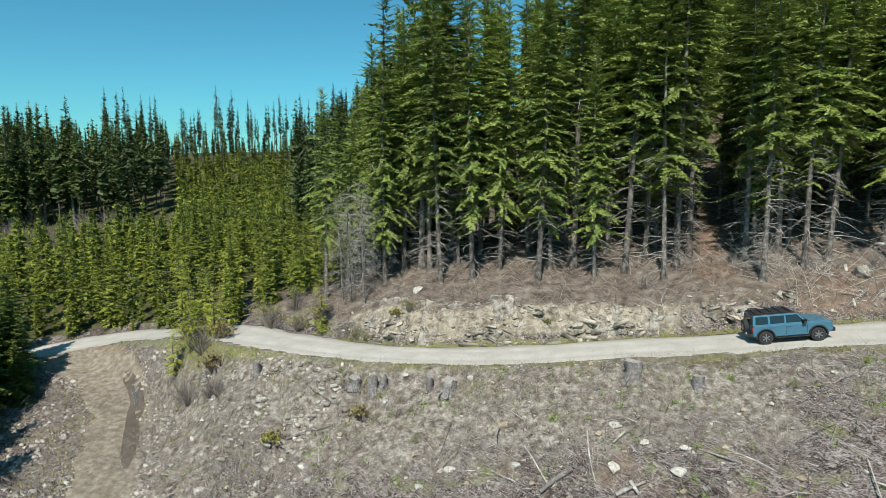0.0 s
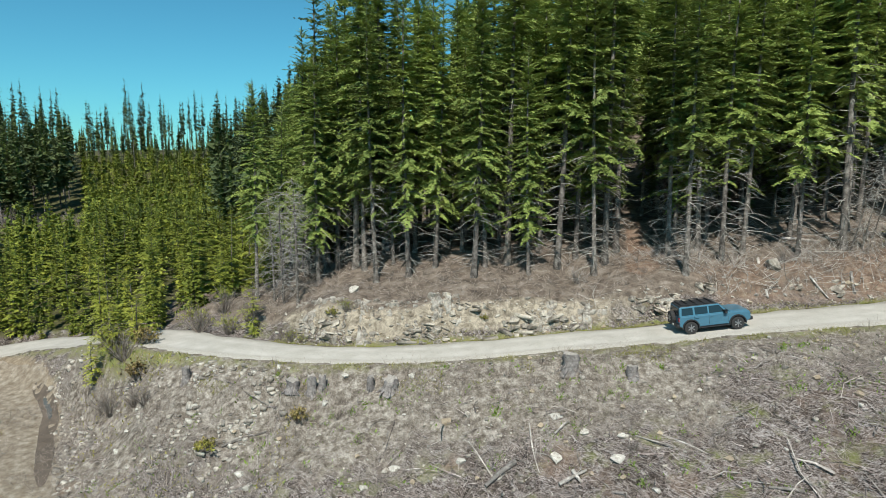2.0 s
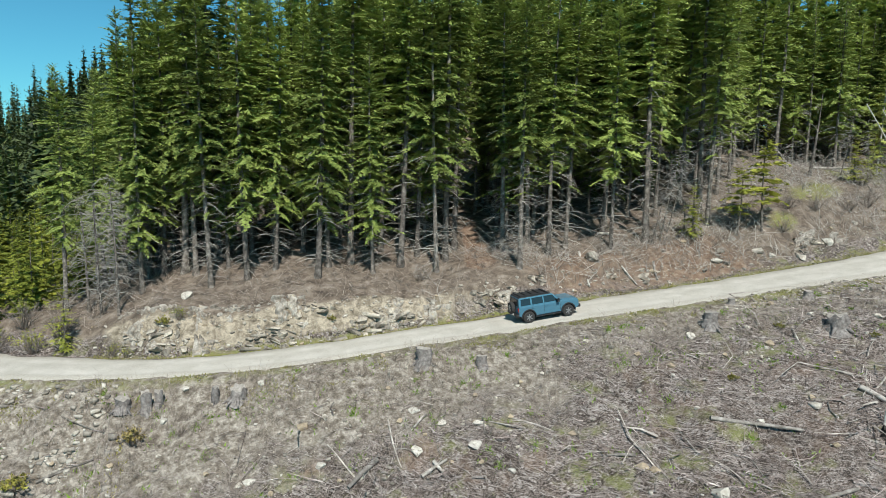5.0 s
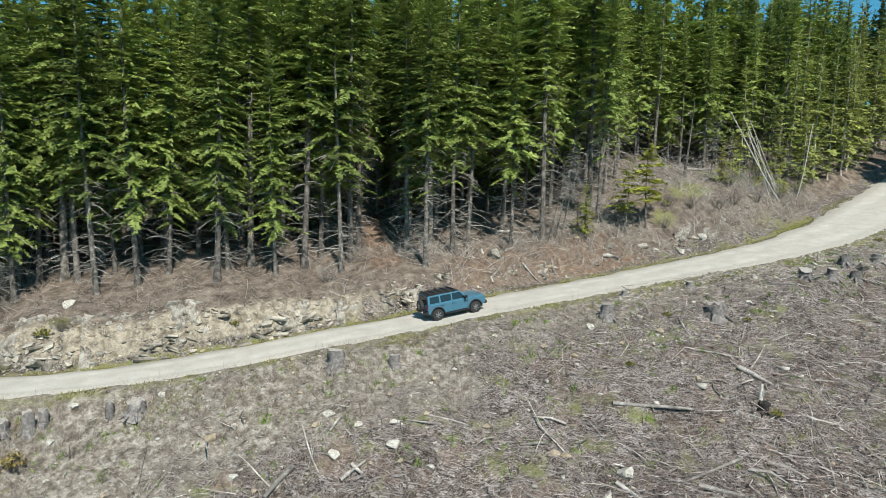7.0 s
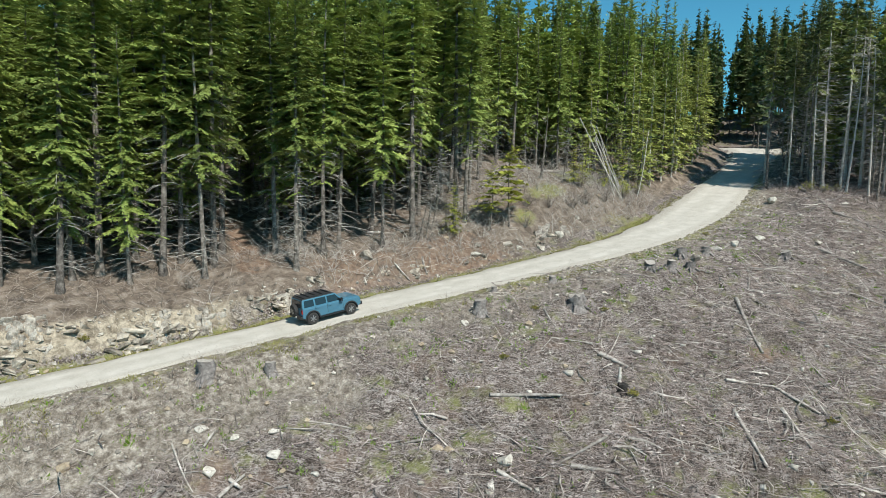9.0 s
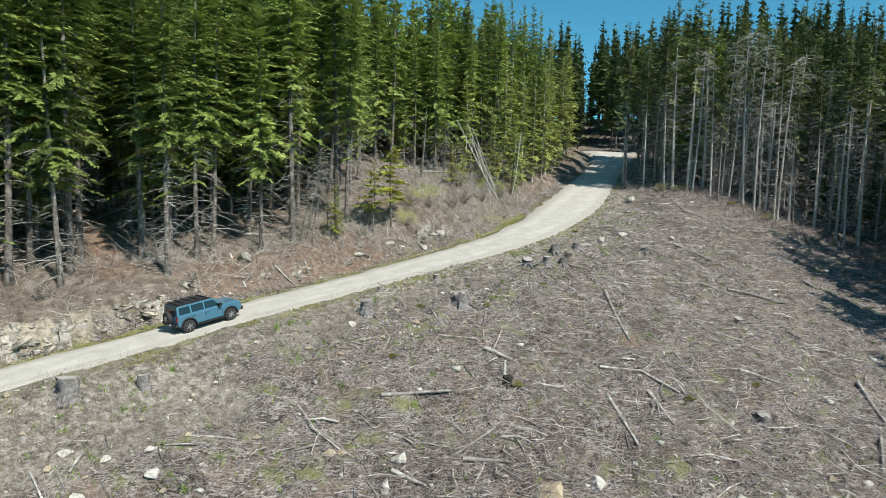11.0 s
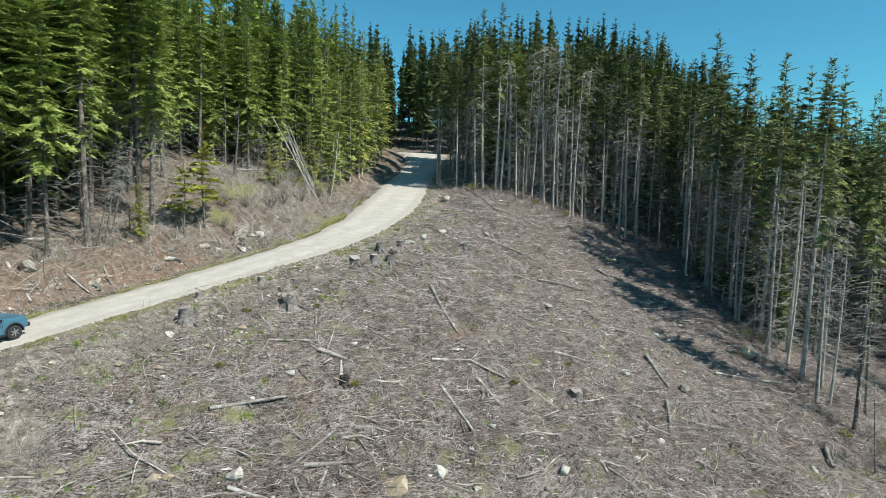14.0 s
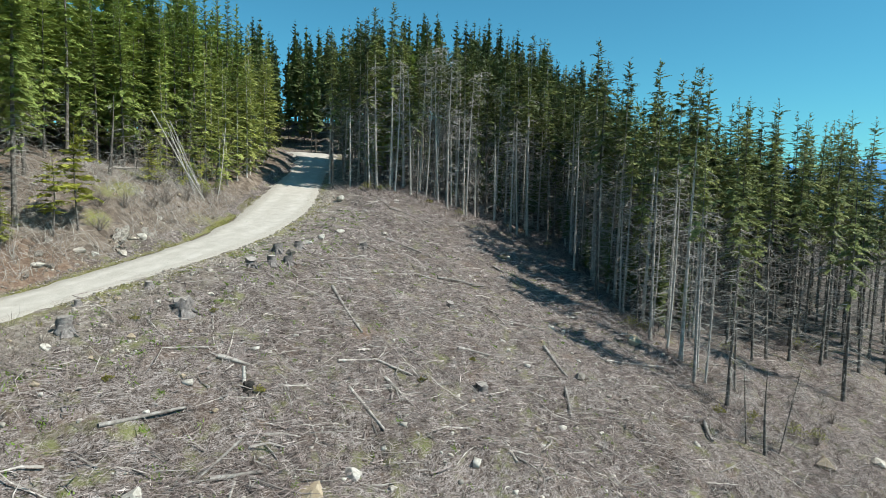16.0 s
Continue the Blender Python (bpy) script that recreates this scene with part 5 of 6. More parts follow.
for k, (x, y, lean, ln) in enumerate([(65.4, 43.6, -0.62, 12), (65.9, 44.1, -0.52, 10.5), (66.9, 44.3, -0.60, 9), (64.8, 44.6, -0.42, 8), (67.6, 44.9, -0.50, 10), (66.2, 45.4, -0.36, 7), (70.2, 44.6, 0.16, 9),
                                      (48.8, -16.7, 0.35, 9), (49.2, -14.2, -0.12, 8), (33.0, 45.5, 0.25, 8), (34.4, 46.0, 0.18, 9), (35.6, 46.6, 0.22, 8)]):
    if x > 64:
        ob = tagged(new("leaning_snag", log_mesh(260 + k, ln, 0.06 if k else 0.075, 0.02, 14)), "pale bare dead pole leaning over the bank", "dead tree", "leaning snags")
        ob.data.materials[0] = DEAD
        d = Vector((math.sin(lean) * 0.62, -math.sin(lean) * 0.55, math.cos(lean)))
        ob.matrix_world = Matrix.Translation((x, y, float(ground(x, y)) - 0.2)) @ d.to_track_quat("X", "Z").to_matrix().to_4x4()
        continue
    made = plant(GREY[3], x, y, rng.uniform(0, tau), ln / 10, (lean * 0.75, lean * 0.55), 0.2)
    tagged(made, "thin grey dead tree leaning over the bank", "dead tree", "leaning snags")
for x, y in scattered(rng, 58, 72, 43, 50, 1.5, lambda x, y: off_road(x, y)[0] > 3.5, 200)[:12]:
    made = plant(GREY[3], x, y, rng.uniform(0, tau), rng.uniform(0.3, 0.75), (rng.uniform(-0.6, 0.1), rng.uniform(-0.5, 0.1)), 0.2)
    tagged(made, "thin grey dead tree leaning over the bank", "dead tree", "leaning snags")
fallen(290, 57.6, 50.8, 60.6, 48.6, 0.34, "grey fallen trunk resting on the knoll", 0.7)


# ---- loose cover ----
def twig_heap(name, rng, x, y, length, radius, rise, mat, label, category, curl=0.25, lift=0.0, bends=(0.0, 0.5, 1.0)):
    """Bent sticks with three sides, one at each place, as one sheet of stuff."""
    n = len(x)
    a = rng.uniform(0, tau, n)
    ln = length(n)
    dz = rise(n)
    d = np.stack([np.cos(a) * np.sqrt(1 - dz**2), np.sin(a) * np.sqrt(1 - dz**2), dz], 1) * ln[:, None]
    p0 = np.stack([x, y, ground(x, y) + 0.01 + lift * rng.uniform(0, 1, n)], 1)
    p2 = p0 + d
    p2[:, 2] = np.maximum(p2[:, 2] - dz * ln, ground(p2[:, 0], p2[:, 1])) + np.maximum(dz * ln, 0.02)
    side = np.stack([-np.sin(a), np.cos(a), 0 * a], 1)
    bow = curl * ln * rng.normal(size=n) * 0.45
    r = radius(n)
    upv = np.array([0, 0, 1.0])
    rings = []
    for t in bends:
        k = 1 - 0.4 * t * (0.5 + t)
        p = p0 + (p2 - p0) * t + side * (bow * 4 * t * (1 - t) * (1.3 - 0.6 * t))[:, None]
        if 0 < t < 1:
            p[:, 2] = np.maximum(p[:, 2], ground(p[:, 0], p[:, 1])) + rng.uniform(0.0, 0.09, n) * np.minimum(ln, 1.5)
        w = (r * k)[:, None]
        rings.append(np.stack([p + side * w, p - side * w, p + upv * w * 1.5], 1))
    m = 3 * len(bends)
    v = np.stack(rings, 1).reshape(n, m, 3)
    base = np.arange(n)[:, None, None] * m
    f = np.array([[q + 1, q + 2, q + 5, q + 4] for q in range(0, m - 3, 3)] + [[q + 2, q, q + 3, q + 5] for q in range(0, m - 3, 3)])[None] + base
    me = mesh_of(name, v.reshape(-1, 3), f.reshape(-1, 4), mat)
    return tagged(new(name, me), label, category, kind="stuff")


def spread(rng, n, x0, x1, y0, y1, keep):
    x, y = rng.uniform(x0, x1, n), rng.uniform(y0, y1, n)
    ok = keep(x, y)
    return x[ok], y[ok]


rng = np.random.RandomState(21)
cut = lambda x, y: (lambda o: (o < -1.0) & (rng.uniform(0, 1, len(x)) < np.clip(0.02 + np.interp(x, [4, 18, 40], [0.025, 0.055, 0.09]) * (-o - 0.8), 0, 1) * np.clip(0.55 + 0.8 * lumps(x, y, 4.0) + 0.6 * lumps(x + 31, y, 1.6), 0.08, 1.2)))(off_road(x, y)[0])
x, y = spread(rng, 620000, -30, 90, -34, 42, cut)
keep = ((x + 0.9 * y > 22) | (y > 29)) & (np.abs(beside(spur_line, x, y)[1]) > 3.2) & (x < np.interp(y, EDGE[::-1, 1], EDGE[::-1, 0]) + np.where(y < -9, 34, 8))
x, y = x[keep], y[keep]
fine_x, fine_y = x[42000:92000], y[42000:92000]
x, y = x[:42000], y[:42000]
twig_heap("slash", rng, x, y, lambda n: rng.gamma(2.0, 0.27, n) + 0.15, lambda n: rng.gamma(2.0, 0.0055, n) + 0.005, lambda n: rng.beta(1.2, 5, n) * 0.8, STICK, "tangled grey logging slash of sticks and branches", "slash", 1.1, lift=0.25)
twig_heap("slash_twigs", rng, fine_x, fine_y, lambda n: rng.gamma(2.0, 0.16, n) + 0.15, lambda n: rng.gamma(2.0, 0.004, n) + 0.005, lambda n: rng.beta(1.2, 4, n) * 0.9, STICK, "short broken grey twigs among the slash", "slash", 0.0, lift=0.15, bends=(0.0, 1.0))
x, y = spread(rng, 7500, -8, 84, -24, 34, cut)
keep = (x + 0.9 * y > 26) & (x < np.interp(y, EDGE[::-1, 1], EDGE[::-1, 0]) + 4)
x, y = x[keep], y[keep]
POLES = [log_mesh(600 + k, 1.0, 0.022, 0.07, 3) for k in range(8)]
for k in range(280):
    long, a = rng.gamma(2.4, 0.5) + 0.7, rng.uniform(0, tau)
    p = Vector((x[k], y[k], float(ground(x[k], y[k])) + 0.05))
    q = Vector((x[k] + long * math.cos(a), y[k] + long * math.sin(a), 0))
    q.z = float(ground(q.x, q.y)) + 0.05 + rng.uniform(0, 0.18)
    pole = tagged(new("branch_pole", POLES[k % 8]), "weathered grey branch pole lying in the slash", "branch", "branch poles")
    pole.matrix_world = Matrix.Translation(p) @ (q - p).to_track_quat("X", "Z").to_matrix().to_4x4() @ Matrix.Diagonal((long, 0.9 + 0.5 * long, 0.9 + 0.5 * long, 1))
x, y = x[280:], y[280:]
twig_heap("slash_poles", rng, x, y, lambda n: rng.gamma(2.2, 0.5, n) + 0.5, lambda n: 0.014 + rng.gamma(1.6, 0.011, n), lambda n: rng.beta(1, 7, n) * 0.6, LOGWOOD, "long weathered poles strewn across the clear-cut", "slash", 0.3, 0.2)
# dry brush on the bank
onbank = lambda x, y: (lambda o, s: (o > np.interp(s, [-20, 0, 15, 40, 60], [2.6, 2.6, 2.4, 1.6, 2.0])) & (o < behind(s) + 5) & (lumps(x, y, 2.2) > -0.45))(*off_road(x, y))
x, y = spread(rng, 60000, -16, 80, 39, 66, onbank)
twig_heap("dry_brush", rng, x[:12500], y[:12500], lambda n: rng.gamma(2.5, 0.24, n) + 0.15, lambda n: rng.uniform(0.006, 0.015, n), lambda n: rng.uniform(0.0, 0.8, n), BRUSH, "brown leafless brush covering the bank", "brush", 0.35)
x, y = spread(rng, 6500, 12, 74, 38, 54, lambda x, y: (lambda o, s: (o > 2.0) & (o < behind(s) + 2) & (lumps(x, y, 3.0) > -0.3))(*off_road(x, y)))
twig_heap("dead_branch_litter", rng, x, y, lambda n: rng.gamma(2.2, 0.5, n) + 0.3, lambda n: rng.uniform(0.010, 0.022, n), lambda n: rng.uniform(0.1, 0.85, n), DRY_TWIG, "grey dead branches littering the bank and knoll", "branches", 0.3)
x, y = spread(rng, 44000, -30, 38, 28, 46, lambda x, y: (lambda o: (o < -0.8) & (o > -9) & (lumps(x, y, 1.8) > 0.0))(off_road(x, y)[0]))
twig_heap("dry_weeds", rng, x, y, lambda n: rng.gamma(2.5, 0.16, n) + 0.12, lambda n: rng.uniform(0.004, 0.010, n), lambda n: rng.uniform(0.2, 0.95, n), BRUSH, "dry brown weeds on the fill slope", "weeds", 0.3)


# broken brush along the edge of the standing trees
near_edge = lambda x, y: np.abs(x - np.interp(y, EDGE[::-1, 1], EDGE[::-1, 0]) + 1.5 + 2 * lumps(x, y, 4.0)) < 5
x, y = spread(rng, 16000, 44, 96, -26, 34, near_edge)
twig_heap("edge_brush", rng, x[:5500], y[:5500], lambda n: rng.gamma(2.2, 0.55, n) + 0.3, lambda n: rng.uniform(0.010, 0.024, n), lambda n: rng.uniform(0.1, 0.8, n), STICK, "tangled dead branches along the edge of the stand", "brush", 0.3)


def leaf_patch(name, rng, x, y, size, mat, label, category, tall=1.0):
    """Upright blades and leaves of three corners, a few at each place."""
    n = len(x)
    a, s = rng.uniform(0, tau, n), size * rng.uniform(0.5, 1.4, n)
    p = np.stack([x, y, ground(x, y) - 0.02], 1)
    d = np.stack([np.cos(a), np.sin(a), 0 * a], 1)
    out = rng.uniform(-0.8, 0.8, (n, 3)) * (1, 1, 0)
    tip = p + np.stack([out[:, 0] * s, out[:, 1] * s, tall * s], 1)
    w = (s * rng.uniform(0.12, 0.3, n))[:, None]
    v = np.stack([p - d * w, p + d * w, tip], 1).reshape(-1, 3)
    me = mesh_of(name, v, np.arange(3 * n).reshape(n, 3), mat)
    return tagged(new(name, me), label, category, kind="stuff")


verge = lambda x, y: (lambda o, s: ((o < -0.2) & (o > -3.0) & (lumps(x, y, 1.1) > 0.3)) | ((o > 0.2) & (o < 1.5) & (s > -12) & (lumps(x, y, 1.5) > -0.5)))(*off_road(x, y))
x, y = spread(rng, 160000, -18, 80, 30, 46, verge)
leaf_patch("verge_grass", rng, x[:26000], y[:26000], 0.13, GRASS, "patchy green grass along the road edges", "grass")
tuft = lambda x, y: (lambda o, s: (o < -1.5) & (lumps(x + 9, y, 0.7) > 0.45 + 0.25 * (o < -8)))(*off_road(x, y))
x, y = spread(rng, 120000, -22, 75, -5, 38, tuft)
leaf_patch("weeds", rng, x[:7000], y[:7000], 0.2, WEED, "small bright green weeds among the slash", "weeds", 0.8)
# single bright clumps
cx, cy = spread(rng, 1500, -22, 72, -4, 38, lambda x, y: (lambda o, s: (o < -1.2) & (rng.uniform(0, 1, len(x)) < np.interp(-o, [1, 8, 30], [0.5, 0.22, 0.07])))(*off_road(x, y)))
cx, cy = np.repeat(cx, 55), np.repeat(cy, 55)
r2 = np.abs(rng.normal(size=len(cx))) * np.repeat(rng.uniform(0.10, 0.42, len(cx) // 55), 55)
a2 = rng.uniform(0, tau, len(cx))
leaf_patch("weed_clumps", rng, cx + r2 * np.cos(a2), cy + r2 * np.sin(a2), 0.16, WEED, "bright green weed clumps in the clear-cut", "weeds", 0.8)


def stone_scatter(name, rng, x, y, lo, hi, mat, label):
    """Small angular stones, too many to count."""
    n = len(x)
    block = np.array([(sx, sy, sz) for sx in (-0.62, 0.62) for sy in (-0.62, 0.62) for sz in (-0.62, 0.62)])
    tri = np.array([(0, 1, 3), (0, 3, 2), (4, 6, 7), (4, 7, 5), (0, 4, 5), (0, 5, 1), (2, 3, 7), (2, 7, 6), (0, 2, 6), (0, 6, 4), (1, 5, 7), (1, 7, 3)])
    s = lo + (hi - lo) * rng.uniform(0, 1, n) ** 3
    turn = rng.uniform(0, tau, n)
    v = block[None] * rng.uniform(0.45, 1.25, (n, 8, 3)) * (s[:, None] * rng.uniform(0.6, 1.2, (n, 3)))[:, None] * (1, 1, 0.7)
    v = np.stack([v[..., 0] * np.cos(turn)[:, None] - v[..., 1] * np.sin(turn)[:, None], v[..., 0] * np.sin(turn)[:, None] + v[..., 1] * np.cos(turn)[:, None], v[..., 2] + 0.3 * v[..., 0] * rng.uniform(-1, 1, (n, 1))], -1)
    v = v + np.stack([x, y, ground(x, y) + s * 0.02], 1)[:, None]
    me = mesh_of(name, v.reshape(-1, 3), (tri[None] + np.arange(n)[:, None, None] * 8).reshape(-1, 3), mat)
    return tagged(new(name, me), label, "rubble", kind="stuff")


x, y = spread(rng, 16000, -34, 60, 26, 46, lambda x, y: (lambda o: ((o < -0.3) & (o > -11) & (lumps(x, y, 2.3) + 0.6 * lumps(x, y, 0.9) > 0.05) & (rng.uniform(0, 1, len(x)) < np.clip(1.1 + o * 0.08, 0, 1))) | ((o > 0.8) & (o < 3)))(off_road(x, y)[0]))
stone_scatter("rubble", rng, x[:5200], y[:5200], 0.03, 0.20, STONE, "loose pale rubble on the fill slope")
x, y = spread(rng, 60000, 30, 106, 24, 46, lambda x, y: (lambda o: (o < 0.35) & (o > -2.6) & (np.abs(o) > 0.02) & (lumps(x, y, 1.3) - 0.25 * o > -0.1))(off_road(x, y)[0]))
stone_scatter("shoulder_gravel", rng, x[:4500], y[:4500], 0.03, 0.20, STONE, "pale loose gravel along the road shoulder")
x, y = spread(rng, 2600, 14, 88, -14, 33, lambda x, y: (off_road(x, y)[0] < -2.0) & (x < np.interp(y, EDGE[::-1, 1], EDGE[::-1, 0])) & (lumps(x + 3, y, 4.0) > -0.4))
stone_scatter("cut_stones", rng, x[:420], y[:420], 0.10, 0.46, PALE, "pale stones lying among the slash")
stone_scatter("cut_rubble", rng, x[420:1500], y[420:1500], 0.06, 0.34, STONE, "grey stones lying among the slash")
x, y = spread(rng, 14000, -36, -8, 25, 48, lambda x, y: (off_road(x, y)[0] < -0.8) & (np.abs(beside(spur_line, x, y)[1]) > 1.6) & (lumps(x, y, 1.7) > 0.0))
stone_scatter("scree", rng, x[:2800], y[:2800], 0.03, 0.40, STONE, "pale broken scree beside the spur track")
stone_scatter("white_scree", rng, x[2800:3400], y[2800:3400], 0.04, 0.36, PALE, "whitish angular stones beside the spur track")
x, y = spread(rng, 9000, -34, -18, 26, 51, lambda x, y: (off_road(x, y)[0] < -0.3) & (np.abs(beside(spur_line, x, y)[1]) < 2.6))
stone_scatter("track_gravel", rng, x[:5000], y[:5000], 0.03, 0.15, STONE, "loose gravel lying on the spur track")
x, y = spread(rng, 20000, -38, -8, 25, 47, lambda x, y: (off_road(x, y)[0] < -1.0) & (np.abs(beside(spur_line, x, y)[1]) > 2.0) & (lumps(x + 5, y, 2.4) > 0.1))
twig_heap("slope_brush", rng, x[:3400], y[:3400], lambda n: rng.gamma(2.2, 0.3, n) + 0.2, lambda n: rng.uniform(0.005, 0.013, n), lambda n: rng.uniform(0.05, 0.8, n), STICK, "grey dead brush lying beside the spur track", "brush", 0.3)
leaf_patch("slope_weeds", rng, x[:4000] + 0.6, y[:4000], 0.2, OLIVE, "yellow-green weeds beside the spur track", "weeds", 0.8)
for ob in FIRS + OPEN + MID + BACK + SLIM + PALE_TREES + YOUNG + GREY + [DARK] + LONE + SHAPES + LEDGE + KINDS:
    drop_pattern(ob)


# ---- the car on the road ----
def plain(name, colour, rough=0.5, metal=0.0, spec=0.5, grain=0.08):
    m, n, l, b = material(name, rough, metal, spec)
    tc = n.new("ShaderNodeTexCoord").outputs["Object"]
    lo, hi = [tuple(c * k for c in colour) for k in (1 - grain, 1 + grain)]
    l.new(ramp_node(n, l, noise_node(n, l, 6, 4, 0.6, tc), [(0.3, lo), (0.7, hi)]), b.inputs["Base Color"])
    return m


PAINT = plain("blue_paint", (0.062, 0.165, 0.235), 0.28, 0.0, 0.6, 0.05)
PAINT.node_tree.nodes["Principled BSDF"].inputs["Coat Weight"].default_value = 0.6
BLACK = plain("black_plastic", (0.018, 0.018, 0.02), 0.6)
ROOF = plain("black_roof", (0.025, 0.026, 0.028), 0.55)
RUBBER = plain("tyre_rubber", (0.03, 0.029, 0.028), 0.85, grain=0.3)
METAL = plain("rim_metal", (0.42, 0.42, 0.43), 0.35, 0.9)
GLASS = plain("tinted_glass", (0.012, 0.018, 0.022), 0.06, 0.0, 0.8)
LAMP = plain("lamp_glass", (0.75, 0.75, 0.72), 0.15)
RED = plain("red_lamp", (0.35, 0.02, 0.015), 0.2)


def bevelled_box(x0, x1, y0, y1, z0, z1, r=0.03, seg=2):
    bm = bmesh.new()
    bmesh.ops.create_cube(bm, size=1)
    for v in bm.verts:
        v.co = Vector(((x0 + x1) / 2 + v.co.x * (x1 - x0), (y0 + y1) / 2 + v.co.y * (y1 - y0), (z0 + z1) / 2 + v.co.z * (z1 - z0)))
    bmesh.ops.bevel(bm, geom=bm.edges[:], offset=r, segments=seg, affect="EDGES", profile=0.5)
    return bm


def slab(outline, y0, y1, r=0.03, inset_top=None):
    """A side outline in x and z, drawn out across from y0 to y1, its rims rounded."""
    bm = bmesh.new()
    a = [bm.verts.new((x, y0, z)) for x, z in outline]
    f = bm.faces.new(a)
    out = bmesh.ops.extrude_face_region(bm, geom=[f])
    moved = [g for g in out["geom"] if isinstance(g, bmesh.types.BMVert)]
    for v in moved:
        v.co.y = y1
    bmesh.ops.recalc_face_normals(bm, faces=bm.faces)
    if r:
        rims = [e for e in bm.edges if abs(e.verts[0].co.y - e.verts[1].co.y) < 1e-6]
        bmesh.ops.bevel(bm, geom=rims, offset=r, segments=2, affect="EDGES", profile=0.5)
    return bm


def arch(cx, r, n=10, z=0.42):
    """The points of a wheel arch, from front to back along the sill."""
    return [(cx + r * math.cos(a), z + r * math.sin(a)) for a in np.linspace(-0.12, math.pi + 0.12, n)]


def disc(radius, x, y0, y1, z, seg=28, inner=0.0, bev=0.0):
    bm = bmesh.new()
    bmesh.ops.create_cone(bm, cap_ends=True, segments=seg, radius1=radius, radius2=radius, depth=abs(y1 - y0))
    bmesh.ops.rotate(bm, verts=bm.verts, matrix=Matrix.Rotation(math.pi / 2, 3, "X"))
    bmesh.ops.translate(bm, verts=bm.verts, vec=(x, (y0 + y1) / 2, z))
    if bev:
        rim = [e for e in bm.edges if len(e.link_faces) == 2 and abs(e.verts[0].co.y - e.verts[1].co.y) < 1e-6]
        bmesh.ops.bevel(bm, geom=rim, offset=bev, segments=3, affect="EDGES", profile=0.5)
    return bm


def merged(*bms):
    out = bmesh.new()
    for b in bms:
        me = bpy.data.meshes.new("x")
        b.to_mesh(me)
        b.free()
        out.from_mesh(me)
        bpy.data.meshes.remove(me)
    return out


def wheel(parent, x, y, z, side, name="wheel", turn=None):
    """A tyre with a dished, spoked rim; side is +1 or -1 along y."""
    hub = new(name)
    hub.parent = parent
    hub.location = (x, y, z)
    if turn:
        hub.rotation_euler = turn
    tyre = disc(0.405, 0, -0.135, 0.135, 0, 32, bev=0.05)
    lugs = []
    for k in range(24):
        b = bevelled_box(-0.03, 0.03, -0.125, 0.125, 0.395, 0.418, 0.006, 1)
        bmesh.ops.rotate(b, verts=b.verts, matrix=Matrix.Rotation(k * tau / 24, 3, "Y"))
        lugs.append(b)
    part("tyre", merged(tyre, *lugs), RUBBER, hub)
    part("rim", disc(0.245, 0, side * 0.10, side * 0.145, 0, 28, bev=0.012), BLACK, hub)
    for k in range(6):
        b = bevelled_box(-0.036, 0.036, side * 0.138 - 0.012, side * 0.138 + 0.018, 0.04, 0.235, 0.008, 1)
        bmesh.ops.rotate(b, verts=b.verts, matrix=Matrix.Rotation(k * tau / 6, 3, "Y"))
        part("spoke", b, METAL, hub)
    part("hub_cap", disc(0.06, 0, side * 0.13, side * 0.165, 0, 16, bev=0.01), METAL, hub)
    return hub


